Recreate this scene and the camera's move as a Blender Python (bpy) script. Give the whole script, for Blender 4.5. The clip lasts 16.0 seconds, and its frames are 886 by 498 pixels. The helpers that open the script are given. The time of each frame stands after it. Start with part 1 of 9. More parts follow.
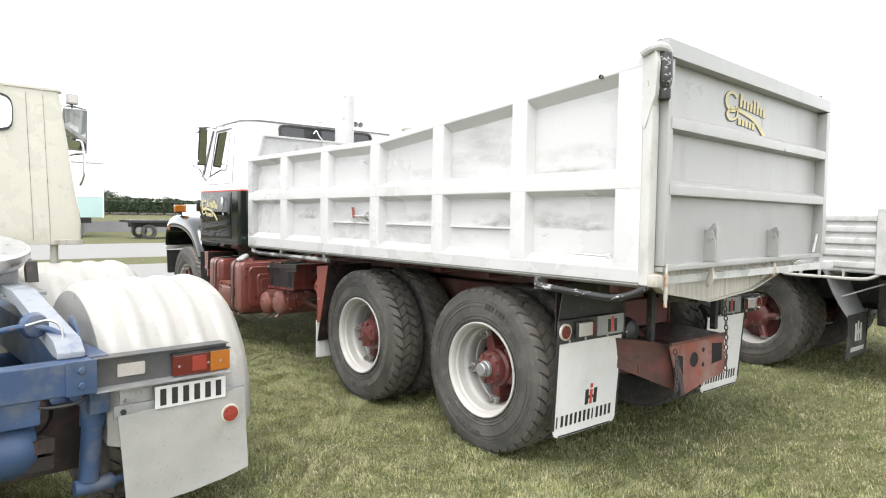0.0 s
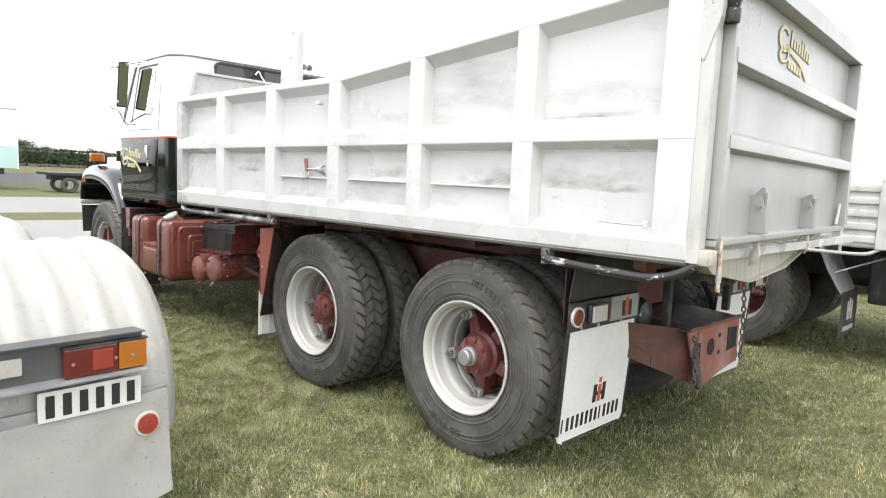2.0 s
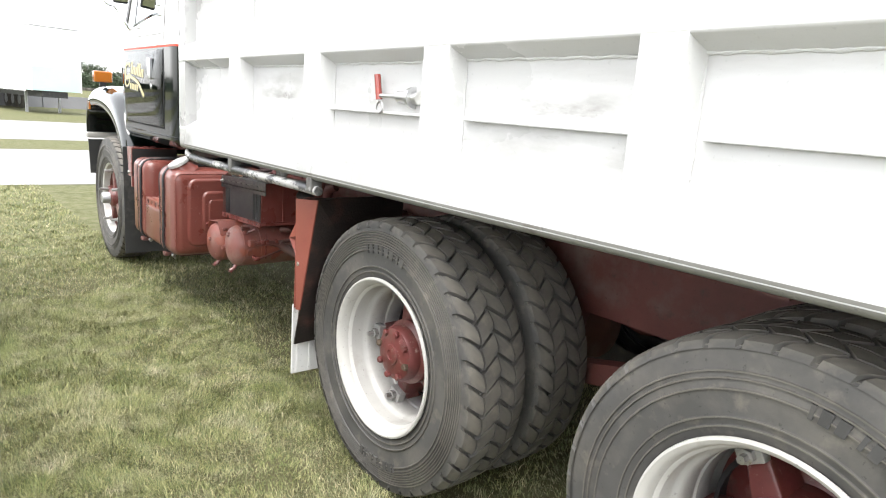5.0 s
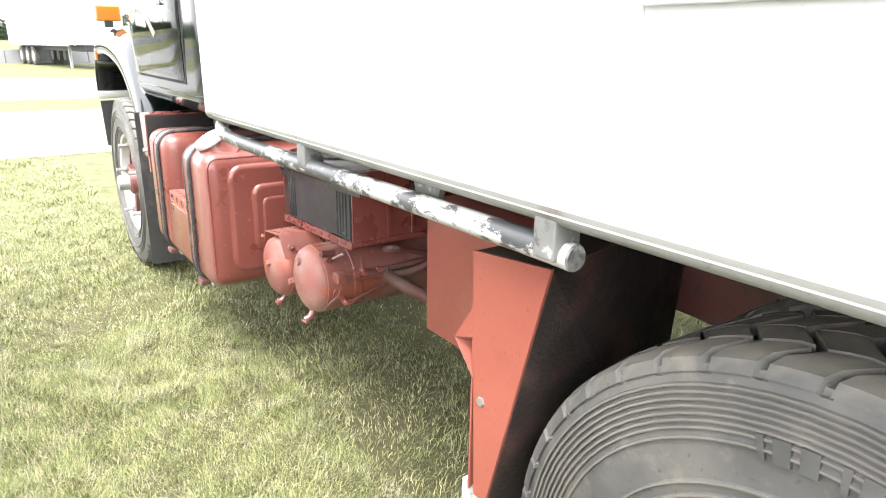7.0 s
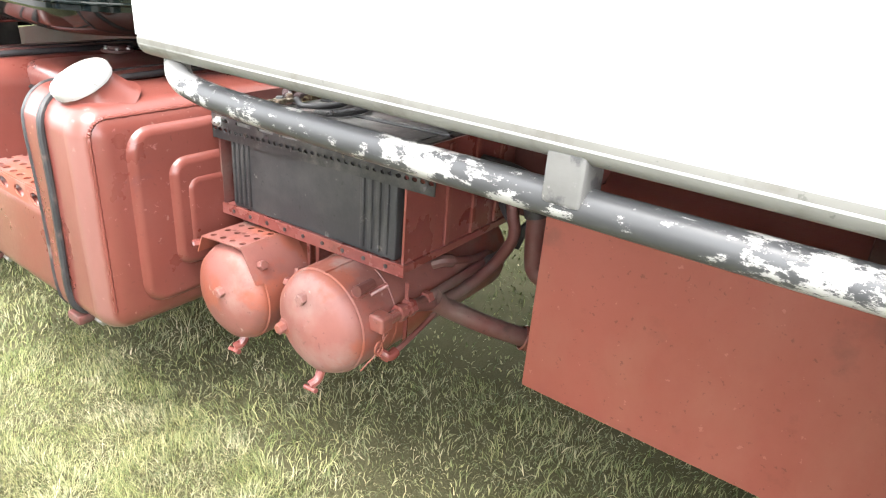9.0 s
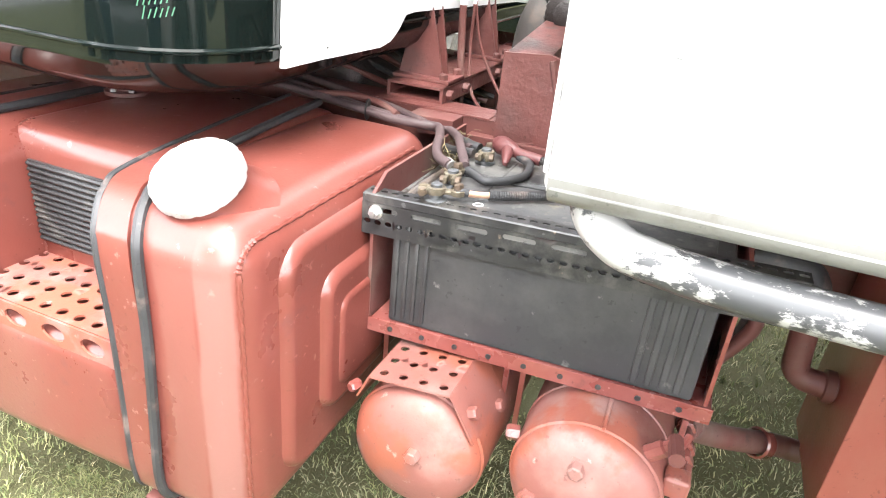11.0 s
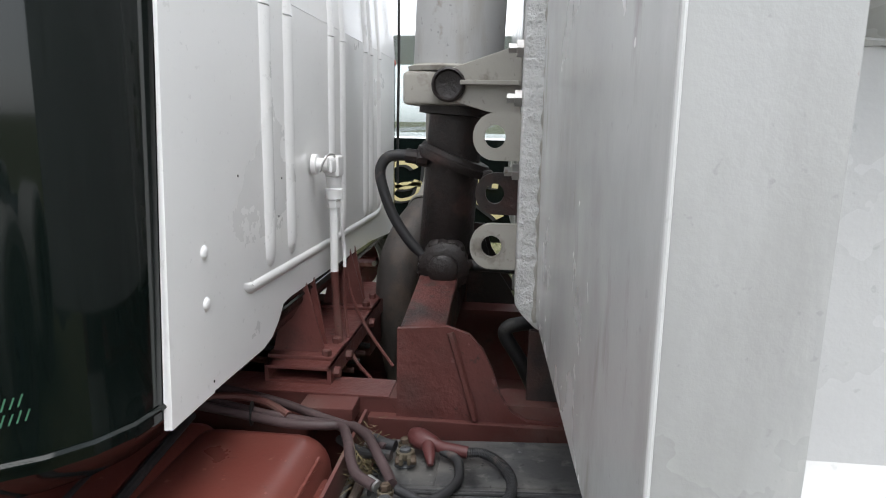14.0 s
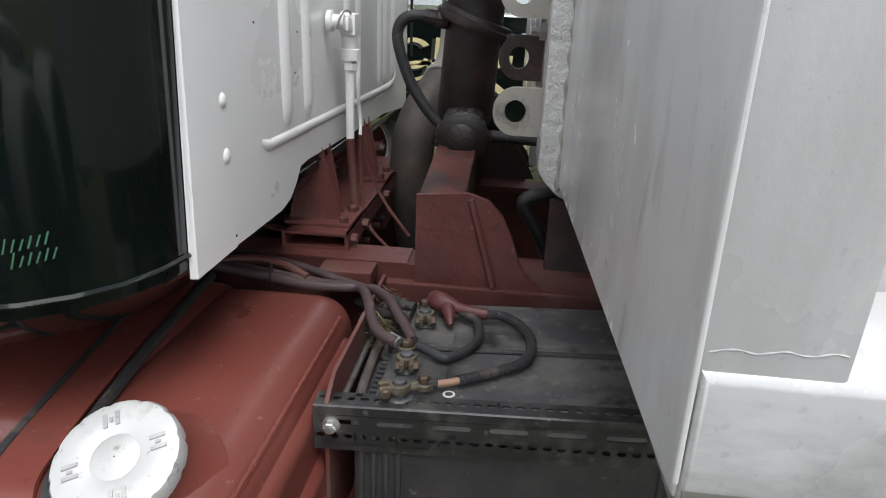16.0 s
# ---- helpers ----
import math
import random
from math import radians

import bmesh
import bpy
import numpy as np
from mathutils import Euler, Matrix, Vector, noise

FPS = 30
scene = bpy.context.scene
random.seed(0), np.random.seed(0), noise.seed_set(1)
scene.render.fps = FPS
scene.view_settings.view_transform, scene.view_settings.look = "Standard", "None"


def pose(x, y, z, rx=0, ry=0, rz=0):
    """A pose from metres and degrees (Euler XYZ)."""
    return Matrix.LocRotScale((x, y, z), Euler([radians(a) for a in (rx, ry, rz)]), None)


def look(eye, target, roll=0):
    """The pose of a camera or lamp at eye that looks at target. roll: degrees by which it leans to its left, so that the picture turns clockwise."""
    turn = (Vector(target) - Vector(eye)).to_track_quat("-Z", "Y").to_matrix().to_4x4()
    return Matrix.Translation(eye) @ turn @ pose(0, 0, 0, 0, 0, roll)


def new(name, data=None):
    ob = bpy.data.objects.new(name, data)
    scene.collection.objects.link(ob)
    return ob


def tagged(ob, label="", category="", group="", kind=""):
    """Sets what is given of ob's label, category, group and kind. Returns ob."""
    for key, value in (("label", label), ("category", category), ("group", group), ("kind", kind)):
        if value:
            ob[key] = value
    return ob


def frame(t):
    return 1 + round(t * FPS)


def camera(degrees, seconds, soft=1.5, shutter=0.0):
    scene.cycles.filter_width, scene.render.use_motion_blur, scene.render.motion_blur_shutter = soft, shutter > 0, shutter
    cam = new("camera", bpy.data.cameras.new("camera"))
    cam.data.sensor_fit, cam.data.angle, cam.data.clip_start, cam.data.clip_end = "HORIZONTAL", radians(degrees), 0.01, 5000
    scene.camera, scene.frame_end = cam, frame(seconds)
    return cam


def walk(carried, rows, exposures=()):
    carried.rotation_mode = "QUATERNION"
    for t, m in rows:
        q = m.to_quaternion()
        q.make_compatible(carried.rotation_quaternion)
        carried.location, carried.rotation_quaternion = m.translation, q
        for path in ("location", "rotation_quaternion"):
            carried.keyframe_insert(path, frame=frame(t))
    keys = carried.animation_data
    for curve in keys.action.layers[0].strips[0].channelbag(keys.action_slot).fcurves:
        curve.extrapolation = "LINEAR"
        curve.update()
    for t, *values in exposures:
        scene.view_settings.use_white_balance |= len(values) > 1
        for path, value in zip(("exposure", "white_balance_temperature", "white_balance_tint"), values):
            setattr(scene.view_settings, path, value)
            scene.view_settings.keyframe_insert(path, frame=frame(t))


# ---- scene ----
cam = camera(68.4, 16.0, soft=1.1)
PATH = [
    (0, (-3.881, -1.639, 1.488), (-2.608, -0.1, 1.383), 0.9),
    (0.5, (-3.894, -1.614, 1.472), (-2.586, -0.106, 1.342), 1.1),
    (1, (-3.776, -1.452, 1.434), (-2.455, 0.04, 1.27), 1.5),
    (1.5, (-3.648, -1.246, 1.427), (-2.317, 0.237, 1.261), 2.0),
    (2, (-3.55, -0.932, 1.441), (-2.144, 0.475, 1.228), 2.5),
    (2.5, (-3.382, -0.657, 1.408), (-1.891, 0.648, 1.136), 2.3),
    (3, (-3.173, -0.395, 1.416), (-1.676, 0.896, 1.111), 2.9),
    (3.5, (-3.014, -0.062, 1.42), (-1.546, 1.256, 1.089), 4.1),
    (4, (-2.795, 0.243, 1.434), (-1.38, 1.61, 1.077), 3.3),
    (4.5, (-2.595, 0.535, 1.434), (-1.283, 1.997, 1.061), 4.2),
    (4.7, (-2.518, 0.654, 1.433), (-1.236, 2.139, 1.047), 4.3),
    (6.8, (-1.871, 2.361, 1.381), (-0.755, 3.917, 0.801), 2.1),
    (7, (-1.812, 2.52, 1.366), (-0.706, 4.074, 0.764), 0.9),
    (7.5, (-1.8, 2.863, 1.339), (-0.676, 4.364, 0.642), 2.8),
    (8, (-1.836, 3.138, 1.343), (-0.511, 4.436, 0.596), 4.2),
    (8.2, (-1.828, 3.244, 1.327), (-0.469, 4.5, 0.568), 4.2),
    (10.3, (-1.712, 4.248, 1.305), (-0.092, 4.952, 0.368), 6.6),
    (10.5, (-1.714, 4.319, 1.306), (-0.09, 5.018, 0.37), 6.8),
    (11, (-1.736, 4.53, 1.337), (-0.058, 5.156, 0.447), 5.9),
    (11.5, (-1.702, 4.642, 1.394), (0.085, 5.025, 0.58), 3.7),
    (12, (-1.592, 4.696, 1.414), (0.254, 4.965, 0.691), 2.0),
    (12.5, (-1.587, 4.724, 1.447), (0.304, 4.901, 0.821), 2.3),
    (13, (-1.599, 4.739, 1.471), (0.313, 4.917, 0.912), 1.7),
    (13.5, (-1.601, 4.735, 1.495), (0.335, 4.936, 1.033), 1.2),
    (14, (-1.603, 4.732, 1.512), (0.35, 4.929, 1.128), 1.2),
    (14.5, (-1.606, 4.733, 1.515), (0.349, 4.93, 1.142), 1.1),
    (15, (-1.601, 4.745, 1.484), (0.319, 4.935, 0.957), 1.3),
    (15.5, (-1.594, 4.758, 1.463), (0.292, 4.948, 0.826), 1.6),
    (16, (-1.595, 4.765, 1.456), (0.269, 4.952, 0.754), 2.4),
]

# exposure follows the clip's own camera: bright along the tray, darker in the shaded gap
EXPOSURES = [(0.0, 1.8, 6500, 10), (3.0, 1.85, 6500, 10), (4.0, 2.0, 6500, 10), (4.7, 2.15, 6500, 10), (6.8, 3.35, 6500, 10), (8.2, 3.35, 6500, 10), (10.3, 3.8, 6500, 10), (11.0, 3.86, 6450, 10), (11.5, 3.45, 6400, 10), (12.0, 2.25, 6300, 10), (12.5, 1.82, 6250, 10), (14.5, 1.56, 6250, 10), (16.0, 1.46, 6250, 10)]
walk(cam, [(t, look(eye, target, roll)) for t, eye, target, roll in PATH], EXPOSURES)

# ---- world and sun: bright thin overcast ----
world = bpy.data.worlds.new("sky")
scene.world = world
world.use_nodes = True
wn, wl = world.node_tree.nodes, world.node_tree.links
wn.clear()
sky = wn.new("ShaderNodeTexSky")
sky.sky_type, sky.sun_disc = "NISHITA", False
sky.sun_elevation, sky.sun_rotation = radians(68), radians(245)
sky.air_density, sky.dust_density, sky.ozone_density = 1.0, 1.0, 1.0
hsv = wn.new("ShaderNodeHueSaturation")
hsv.inputs["Saturation"].default_value = 0.12
bg = wn.new("ShaderNodeBackground")
bg.inputs["Strength"].default_value = 0.15
wout = wn.new("ShaderNodeOutputWorld")
wl.new(sky.outputs[0], hsv.inputs["Color"])
wl.new(hsv.outputs[0], bg.inputs["Color"])
wl.new(bg.outputs[0], wout.inputs["Surface"])
sun_data = bpy.data.lights.new("sun", "SUN")
sun_data.energy, sun_data.angle, sun_data.color = 0.9, radians(40), (1.0, 0.965, 0.91)
sun = new("sun", sun_data)
sun.matrix_world = look((-13, -7, 37), (0, 0, 0))

# ---- materials ----
def nodes_of(name):
    m = bpy.data.materials.new(name)
    m.use_nodes = True
    nt = m.node_tree
    return m, nt, nt.nodes["Principled BSDF"]


def put_in(b, **kw):
    names = {"rough": "Roughness", "metal": "Metallic", "coat": "Coat Weight", "coat_rough": "Coat Roughness", "spec": "Specular IOR Level",
             "trans": "Transmission Weight", "ior": "IOR", "sheen": "Sheen Weight"}
    for k, v in kw.items():
        b.inputs[names[k]].default_value = v


def rgb(c):
    return (c[0], c[1], c[2], 1.0)


def noise_mask(nt, scale, lo, hi, detail=6.0, stretch=(1, 1, 1), rough=0.6, seed=(0, 0, 0)):
    """A 0 to 1 mask from noise at real-world size, cut between lo and hi."""
    geo = nt.nodes.new("ShaderNodeNewGeometry")
    mp = nt.nodes.new("ShaderNodeMapping")
    mp.inputs["Scale"].default_value = stretch
    mp.inputs["Location"].default_value = seed
    tex = nt.nodes.new("ShaderNodeTexNoise")
    tex.inputs["Scale"].default_value, tex.inputs["Detail"].default_value, tex.inputs["Roughness"].default_value = scale, detail, rough
    ramp = nt.nodes.new("ShaderNodeMapRange")
    ramp.inputs["From Min"].default_value, ramp.inputs["From Max"].default_value = lo, hi
    nt.links.new(geo.outputs["Position"], mp.inputs["Vector"])
    nt.links.new(mp.outputs[0], tex.inputs["Vector"])
    nt.links.new(tex.outputs["Fac"], ramp.inputs["Value"])
    return ramp.outputs["Result"], tex.outputs["Fac"]


def mix(nt, fac, a, b, mode="MIX"):
    n = nt.nodes.new("ShaderNodeMix")
    n.data_type, n.blend_type = "RGBA", mode
    for sock, v in ((n.inputs[0], fac), (n.inputs[6], a), (n.inputs[7], b)):
        if isinstance(v, (int, float)):
            sock.default_value = v
        elif isinstance(v, tuple):
            sock.default_value = rgb(v)
        else:
            nt.links.new(v, sock)
    return n.outputs[2]


def bump(nt, b, height, strength, distance):
    n = nt.nodes.new("ShaderNodeBump")
    n.inputs["Strength"].default_value, n.inputs["Distance"].default_value = strength, distance
    nt.links.new(height, n.inputs["Height"])
    nt.links.new(n.outputs[0], b.inputs["Normal"])


def scaled(nt, value, by):
    n = nt.nodes.new("ShaderNodeMath")
    n.operation = "MULTIPLY"
    n.inputs[1].default_value = by
    nt.links.new(value, n.inputs[0])
    return n.outputs[0]


def surface(name, base, rough=0.5, metal=0.0, vary=0.12, vary_scale=3.0, stains=(), fine=130.0, relief=0.15, depth=0.001, coat=0.0, wave=0.0, rough_vary=0.1, specks=0.5, chips=0.0, **kw):
    """A worn surface: base colour with slow variation, stains ((colour, scale, lo, hi, stretch), ...), fine grain and relief."""
    m, nt, b = nodes_of(name)
    put_in(b, rough=rough, metal=metal, coat=coat, **kw)
    slow, _ = noise_mask(nt, vary_scale, 0.3, 0.7)
    dark = tuple(c * (1 - vary) for c in base)
    light = tuple(min(1.0, c * (1 + vary * 0.6)) for c in base)
    col = mix(nt, slow, dark, light)
    for i, (c, scale, lo, hi, stretch) in enumerate(stains):
        k, _ = noise_mask(nt, scale, lo, hi, stretch=stretch, seed=(3.1 * i + 1, 7.7 * i, 1.3 * i))
        col = mix(nt, k, col, c)
    if specks:
        k, _ = noise_mask(nt, 75.0, 0.655, 0.70, detail=3.0, seed=(9.3, 4.1, 2.2))
        col = mix(nt, scaled(nt, k, specks), col, tuple(c * 0.35 for c in base))
        k, _ = noise_mask(nt, 11.0, 0.60, 0.72, detail=8.0, rough=0.75, seed=(1.3, 8.1, 6.2))
        col = mix(nt, scaled(nt, k, specks * 0.6), col, tuple(c * 0.55 for c in base))
    if chips:
        k, _ = noise_mask(nt, 48.0, 0.67, 0.69, detail=5.0, seed=(2.9, 6.6, 3.3))
        col = mix(nt, scaled(nt, k, chips), col, tuple(min(1.0, c * 1.5 + 0.10) for c in base))
    nt.links.new(col, b.inputs["Base Color"])
    f, raw = noise_mask(nt, fine, 0.3, 0.7, detail=4.0)
    rr = nt.nodes.new("ShaderNodeMapRange")
    rr.inputs["To Min"].default_value, rr.inputs["To Max"].default_value = max(0.02, rough - rough_vary), min(1.0, rough + rough_vary)
    nt.links.new(slow, rr.inputs["Value"])
    nt.links.new(rr.outputs["Result"], b.inputs["Roughness"])
    if wave:
        w, wraw = noise_mask(nt, 2.2, 0.2, 0.8, detail=2.0)
        add = nt.nodes.new("ShaderNodeMath")
        add.operation = "MULTIPLY_ADD"
        add.inputs[1].default_value = wave
        nt.links.new(w, add.inputs[0])
        nt.links.new(f, add.inputs[2])
        bump(nt, b, add.outputs[0], relief, depth)
    elif relief:
        bump(nt, b, f, relief, depth)
    return m


ONE = (1, 1, 1)
M = {}
M["tray_white"] = surface("tray_white_paint", (0.51, 0.51, 0.507), 0.33, rough_vary=0.14, vary=0.05, vary_scale=2.0, wave=3.0, relief=0.05, depth=0.003,
                          stains=(((0.33, 0.325, 0.315), 2.6, 0.53, 0.76, (1, 0.7, 2.4)), ((0.26, 0.25, 0.23), 9.0, 0.67, 0.80, (1, 0.5, 2.2)), ((0.40, 0.395, 0.385), 1.4, 0.50, 0.68, (1, 0.5, 3.2))), specks=0.2)
M["tray_frame"] = surface("tray_frame_white_paint", (0.535, 0.535, 0.53), 0.33, rough_vary=0.12, vary=0.03, vary_scale=2.0, wave=3.0, relief=0.05, depth=0.003,
                          stains=(((0.43, 0.425, 0.415), 2.2, 0.58, 0.80, (1, 0.7, 1.6)), ((0.33, 0.32, 0.30), 8.0, 0.70, 0.82, (1, 0.5, 1.2)), ((0.20, 0.12, 0.08), 30.0, 0.74, 0.77, ONE)), specks=0.15)
# worn tray white darkened for the front post: its shade is in the colour
M["tray_worn_shaded"] = surface("tray_worn_shaded_paint", (0.375, 0.375, 0.37), 0.30, rough_vary=0.14, vary=0.08, vary_scale=3.0, wave=3.0, relief=0.05, depth=0.003,
                         stains=(((0.29, 0.287, 0.277), 4.0, 0.50, 0.75, (1, 1.6, 0.5)), ((0.42, 0.42, 0.41), 9.0, 0.60, 0.74, (1, 2.2, 0.5)), ((0.25, 0.24, 0.22), 14.0, 0.68, 0.80, (1, 0.5, 1.2)), ((0.20, 0.12, 0.08), 28.0, 0.73, 0.76, ONE)), specks=0.2)
M["tray_rail"] = surface("tray_rail_white_paint", (0.48, 0.48, 0.475), 0.32, rough_vary=0.12, vary=0.06, vary_scale=3.0, wave=3.0, relief=0.05, depth=0.003,
                         stains=(((0.42, 0.417, 0.405), 3.0, 0.54, 0.80, (1, 0.8, 1.2)), ((0.32, 0.31, 0.29), 9.0, 0.70, 0.80, (1, 0.5, 1.2)), ((0.20, 0.12, 0.08), 28.0, 0.73, 0.76, ONE)), specks=0.2)
M["tray_grey"] = surface("tray_weathered_paint", (0.53, 0.53, 0.52), 0.30, vary=0.12, vary_scale=5.0, wave=2.5, rough_vary=0.16,
                         stains=(((0.45, 0.445, 0.42), 3.0, 0.50, 0.75, (2.5, 1, 0.5)), ((0.36, 0.355, 0.335), 9.0, 0.56, 0.78, (3, 1, 0.6)), ((0.57, 0.57, 0.56), 14.0, 0.52, 0.85, (4, 1, 0.4)), ((0.24, 0.17, 0.11), 26.0, 0.72, 0.76, ONE)), specks=0.35, relief=0.08)
# white darkened for the rear face: its dimmer light is in the colour
M["gate_grey"] = surface("tailgate_shaded_white_paint", (0.345, 0.343, 0.333), 0.36, vary=0.08, vary_scale=2.5, wave=2.0, relief=0.06, specks=0.15,
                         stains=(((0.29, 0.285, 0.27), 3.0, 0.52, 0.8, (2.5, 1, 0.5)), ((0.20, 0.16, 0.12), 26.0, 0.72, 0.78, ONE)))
M["post_cream"] = surface("chipped_cream_post_paint", (0.47, 0.465, 0.445), 0.42, vary=0.10, vary_scale=4.0, wave=1.5, relief=0.10,
                         stains=(((0.29, 0.275, 0.24), 5.0, 0.52, 0.78, (1, 1, 0.5)), ((0.19, 0.095, 0.05), 24.0, 0.66, 0.70, (1, 1, 0.6))), specks=0.3, chips=0.3)
M["headboard_grey"] = surface("smooth_weathered_grey_paint", (0.56, 0.56, 0.553), 0.25, vary=0.08, vary_scale=2.5, wave=2.5, rough_vary=0.10, relief=0.05, specks=0.15,
                              stains=(((0.40, 0.393, 0.378), 2.6, 0.46, 0.70, (1.8, 1, 0.8)), ((0.33, 0.31, 0.285), 7.0, 0.60, 0.74, (2.0, 1, 0.5)), ((0.62, 0.62, 0.61), 5.0, 0.55, 0.85, (2.2, 1, 0.5)), ((0.23, 0.18, 0.13), 24.0, 0.74, 0.77, ONE)))
M["channel_paint"] = surface("lumpy_pale_grey_paint", (0.60, 0.60, 0.59), 0.32, vary=0.10, vary_scale=9.0, fine=55.0, relief=0.75, depth=0.006,
                             stains=(((0.34, 0.33, 0.30), 14.0, 0.62, 0.76, ONE), ((0.20, 0.17, 0.13), 40.0, 0.70, 0.74, ONE)))
M["chute"] = surface("chute_stained_paint", (0.42, 0.405, 0.35), 0.55, vary=0.15, stains=(((0.27, 0.245, 0.19), 5.0, 0.46, 0.70, (5, 1, 0.35)), ((0.17, 0.14, 0.095), 14.0, 0.58, 0.74, (5, 1, 0.25)), ((0.50, 0.49, 0.45), 9.0, 0.60, 0.75, (6, 1, 0.3))))
M["red"] = surface("red_oxide_paint", (0.178, 0.049, 0.041), 0.28, vary=0.16, vary_scale=5.0, wave=1.0, relief=0.12,
                   stains=(((0.26, 0.115, 0.098), 7.0, 0.52, 0.85, ONE), ((0.075, 0.032, 0.028), 18.0, 0.66, 0.80, ONE)), coat=0.5, coat_rough=0.16, specks=0.6, chips=0.5)
M["tank_red"] = surface("red_tank_paint", (0.156, 0.043, 0.033), 0.33, vary=0.14, vary_scale=4.0, wave=1.2, relief=0.10, coat=0.22, coat_rough=0.16, specks=0.35, chips=0.5,
                        stains=(((0.172, 0.066, 0.054), 3.2, 0.50, 0.80, (1, 1, 0.6)), ((0.25, 0.145, 0.125), 30.0, 0.68, 0.74, ONE), ((0.095, 0.036, 0.038), 9.0, 0.66, 0.82, ONE)))
M["red_frame"] = surface("thick_brushed_red_paint", (0.132, 0.044, 0.038), 0.44, vary=0.22, vary_scale=6.0, fine=38.0, relief=0.45, depth=0.003, coat=0.15, coat_rough=0.25, chips=0.3,
                         stains=(((0.085, 0.040, 0.036), 8.0, 0.50, 0.75, ONE), ((0.035, 0.028, 0.026), 16.0, 0.66, 0.72, ONE), ((0.17, 0.075, 0.066), 5.0, 0.55, 0.80, ONE)))
M["red_greasy"] = surface("greased_red_paint", (0.110, 0.036, 0.031), 0.42, vary=0.3, vary_scale=9.0, relief=0.35, depth=0.003,
                          stains=(((0.022, 0.017, 0.016), 9.0, 0.44, 0.58, ONE), ((0.05, 0.035, 0.03), 30.0, 0.55, 0.66, ONE)))
M["red_dirty"] = surface("red_chassis_paint_dusty", (0.120, 0.040, 0.034), 0.55, vary=0.25, vary_scale=6.0,
                         stains=(((0.14, 0.10, 0.085), 6.0, 0.48, 0.75, ONE), ((0.05, 0.035, 0.03), 14.0, 0.6, 0.75, ONE)))
M["red_dust"] = surface("sun_bleached_red_paint", (0.215, 0.082, 0.068), 0.48, vary=0.2, vary_scale=7.0,
                        stains=(((0.27, 0.175, 0.155), 5.0, 0.48, 0.72, ONE), ((0.25, 0.075, 0.048), 4.5, 0.52, 0.58, ONE), ((0.36, 0.27, 0.24), 26.0, 0.66, 0.74, ONE), ((0.24, 0.07, 0.05), 9.0, 0.58, 0.7, ONE)), specks=0.4)
# lip grey kept dark: shade on the down-turned edge is in the colour
M["lip_grey"] = surface("shaded_dirty_lip", (0.175, 0.173, 0.158), 0.45, vary=0.15, stains=(((0.11, 0.10, 0.085), 12.0, 0.58, 0.72, ONE),))
M["orange_red"] = surface("red_mudguard_paint", (0.235, 0.066, 0.047), 0.42, vary=0.08, vary_scale=3.0,
                          stains=(((0.33, 0.13, 0.09), 9.0, 0.66, 0.84, (1, 1, 3)), ((0.20, 0.052, 0.038), 2.5, 0.5, 0.8, ONE),), coat=0.1)
M["bracket_dirty"] = surface("dirty_chipped_bracket", (0.125, 0.123, 0.117), 0.5, vary=0.2, vary_scale=14.0, stains=(((0.05, 0.05, 0.05), 22.0, 0.55, 0.62, ONE), ((0.27, 0.265, 0.25), 30.0, 0.58, 0.64, ONE)))
M["oil_red"] = surface("red_oil_tank_paint", (0.245, 0.066, 0.048), 0.40, vary=0.14, vary_scale=2.5, stains=(((0.27, 0.095, 0.068), 3.5, 0.50, 0.75, (1, 1, 0.6)), ((0.13, 0.045, 0.036), 6.0, 0.60, 0.80, ONE)), coat=0.1, chips=0.3)
M["rubber"] = surface("tyre_rubber_dusty", (0.062, 0.060, 0.057), 0.66, vary=0.25, vary_scale=6.0, fine=90.0, relief=0.25,
                      stains=(((0.118, 0.109, 0.096), 5.0, 0.45, 0.78, ONE), ((0.170, 0.152, 0.126), 14.0, 0.56, 0.82, ONE),))
def edge_dust(m, colour, lo, hi):
    """Pale dust and wear on the raised edges of a moulded surface."""
    nt = m.node_tree
    b = next(n for n in nt.nodes if n.type == "BSDF_PRINCIPLED")
    base = b.inputs["Base Color"].links[0].from_socket
    geo = nt.nodes.new("ShaderNodeNewGeometry")
    rr = nt.nodes.new("ShaderNodeMapRange")
    rr.inputs["From Min"].default_value, rr.inputs["From Max"].default_value = lo, hi
    nt.links.new(geo.outputs["Pointiness"], rr.inputs["Value"])
    nt.links.new(mix(nt, scaled(nt, rr.outputs["Result"], 0.75), base, colour), b.inputs["Base Color"])


M["rubber_mark"] = surface("tyre_lettering_rubber", (0.050, 0.049, 0.047), 0.66, vary=0.25, vary_scale=9.0, fine=90.0, relief=0.25, stains=(((0.125, 0.114, 0.098), 7.0, 0.48, 0.80, ONE),))
edge_dust(M["rubber"], (0.19, 0.168, 0.135), 0.53, 0.61)
M["rim_white"] = surface("rim_white_paint", (0.43, 0.42, 0.395), 0.38, vary=0.06, stains=(((0.35, 0.32, 0.28), 14.0, 0.62, 0.8, ONE),))
M["hub_red"] = surface("hub_red_paint", (0.125, 0.030, 0.027), 0.42, vary=0.2, vary_scale=12.0, stains=(((0.21, 0.125, 0.105), 9.0, 0.52, 0.72, ONE), ((0.30, 0.235, 0.205), 30.0, 0.63, 0.74, ONE), ((0.10, 0.05, 0.04), 22.0, 0.55, 0.7, ONE),), fine=70, relief=0.3)
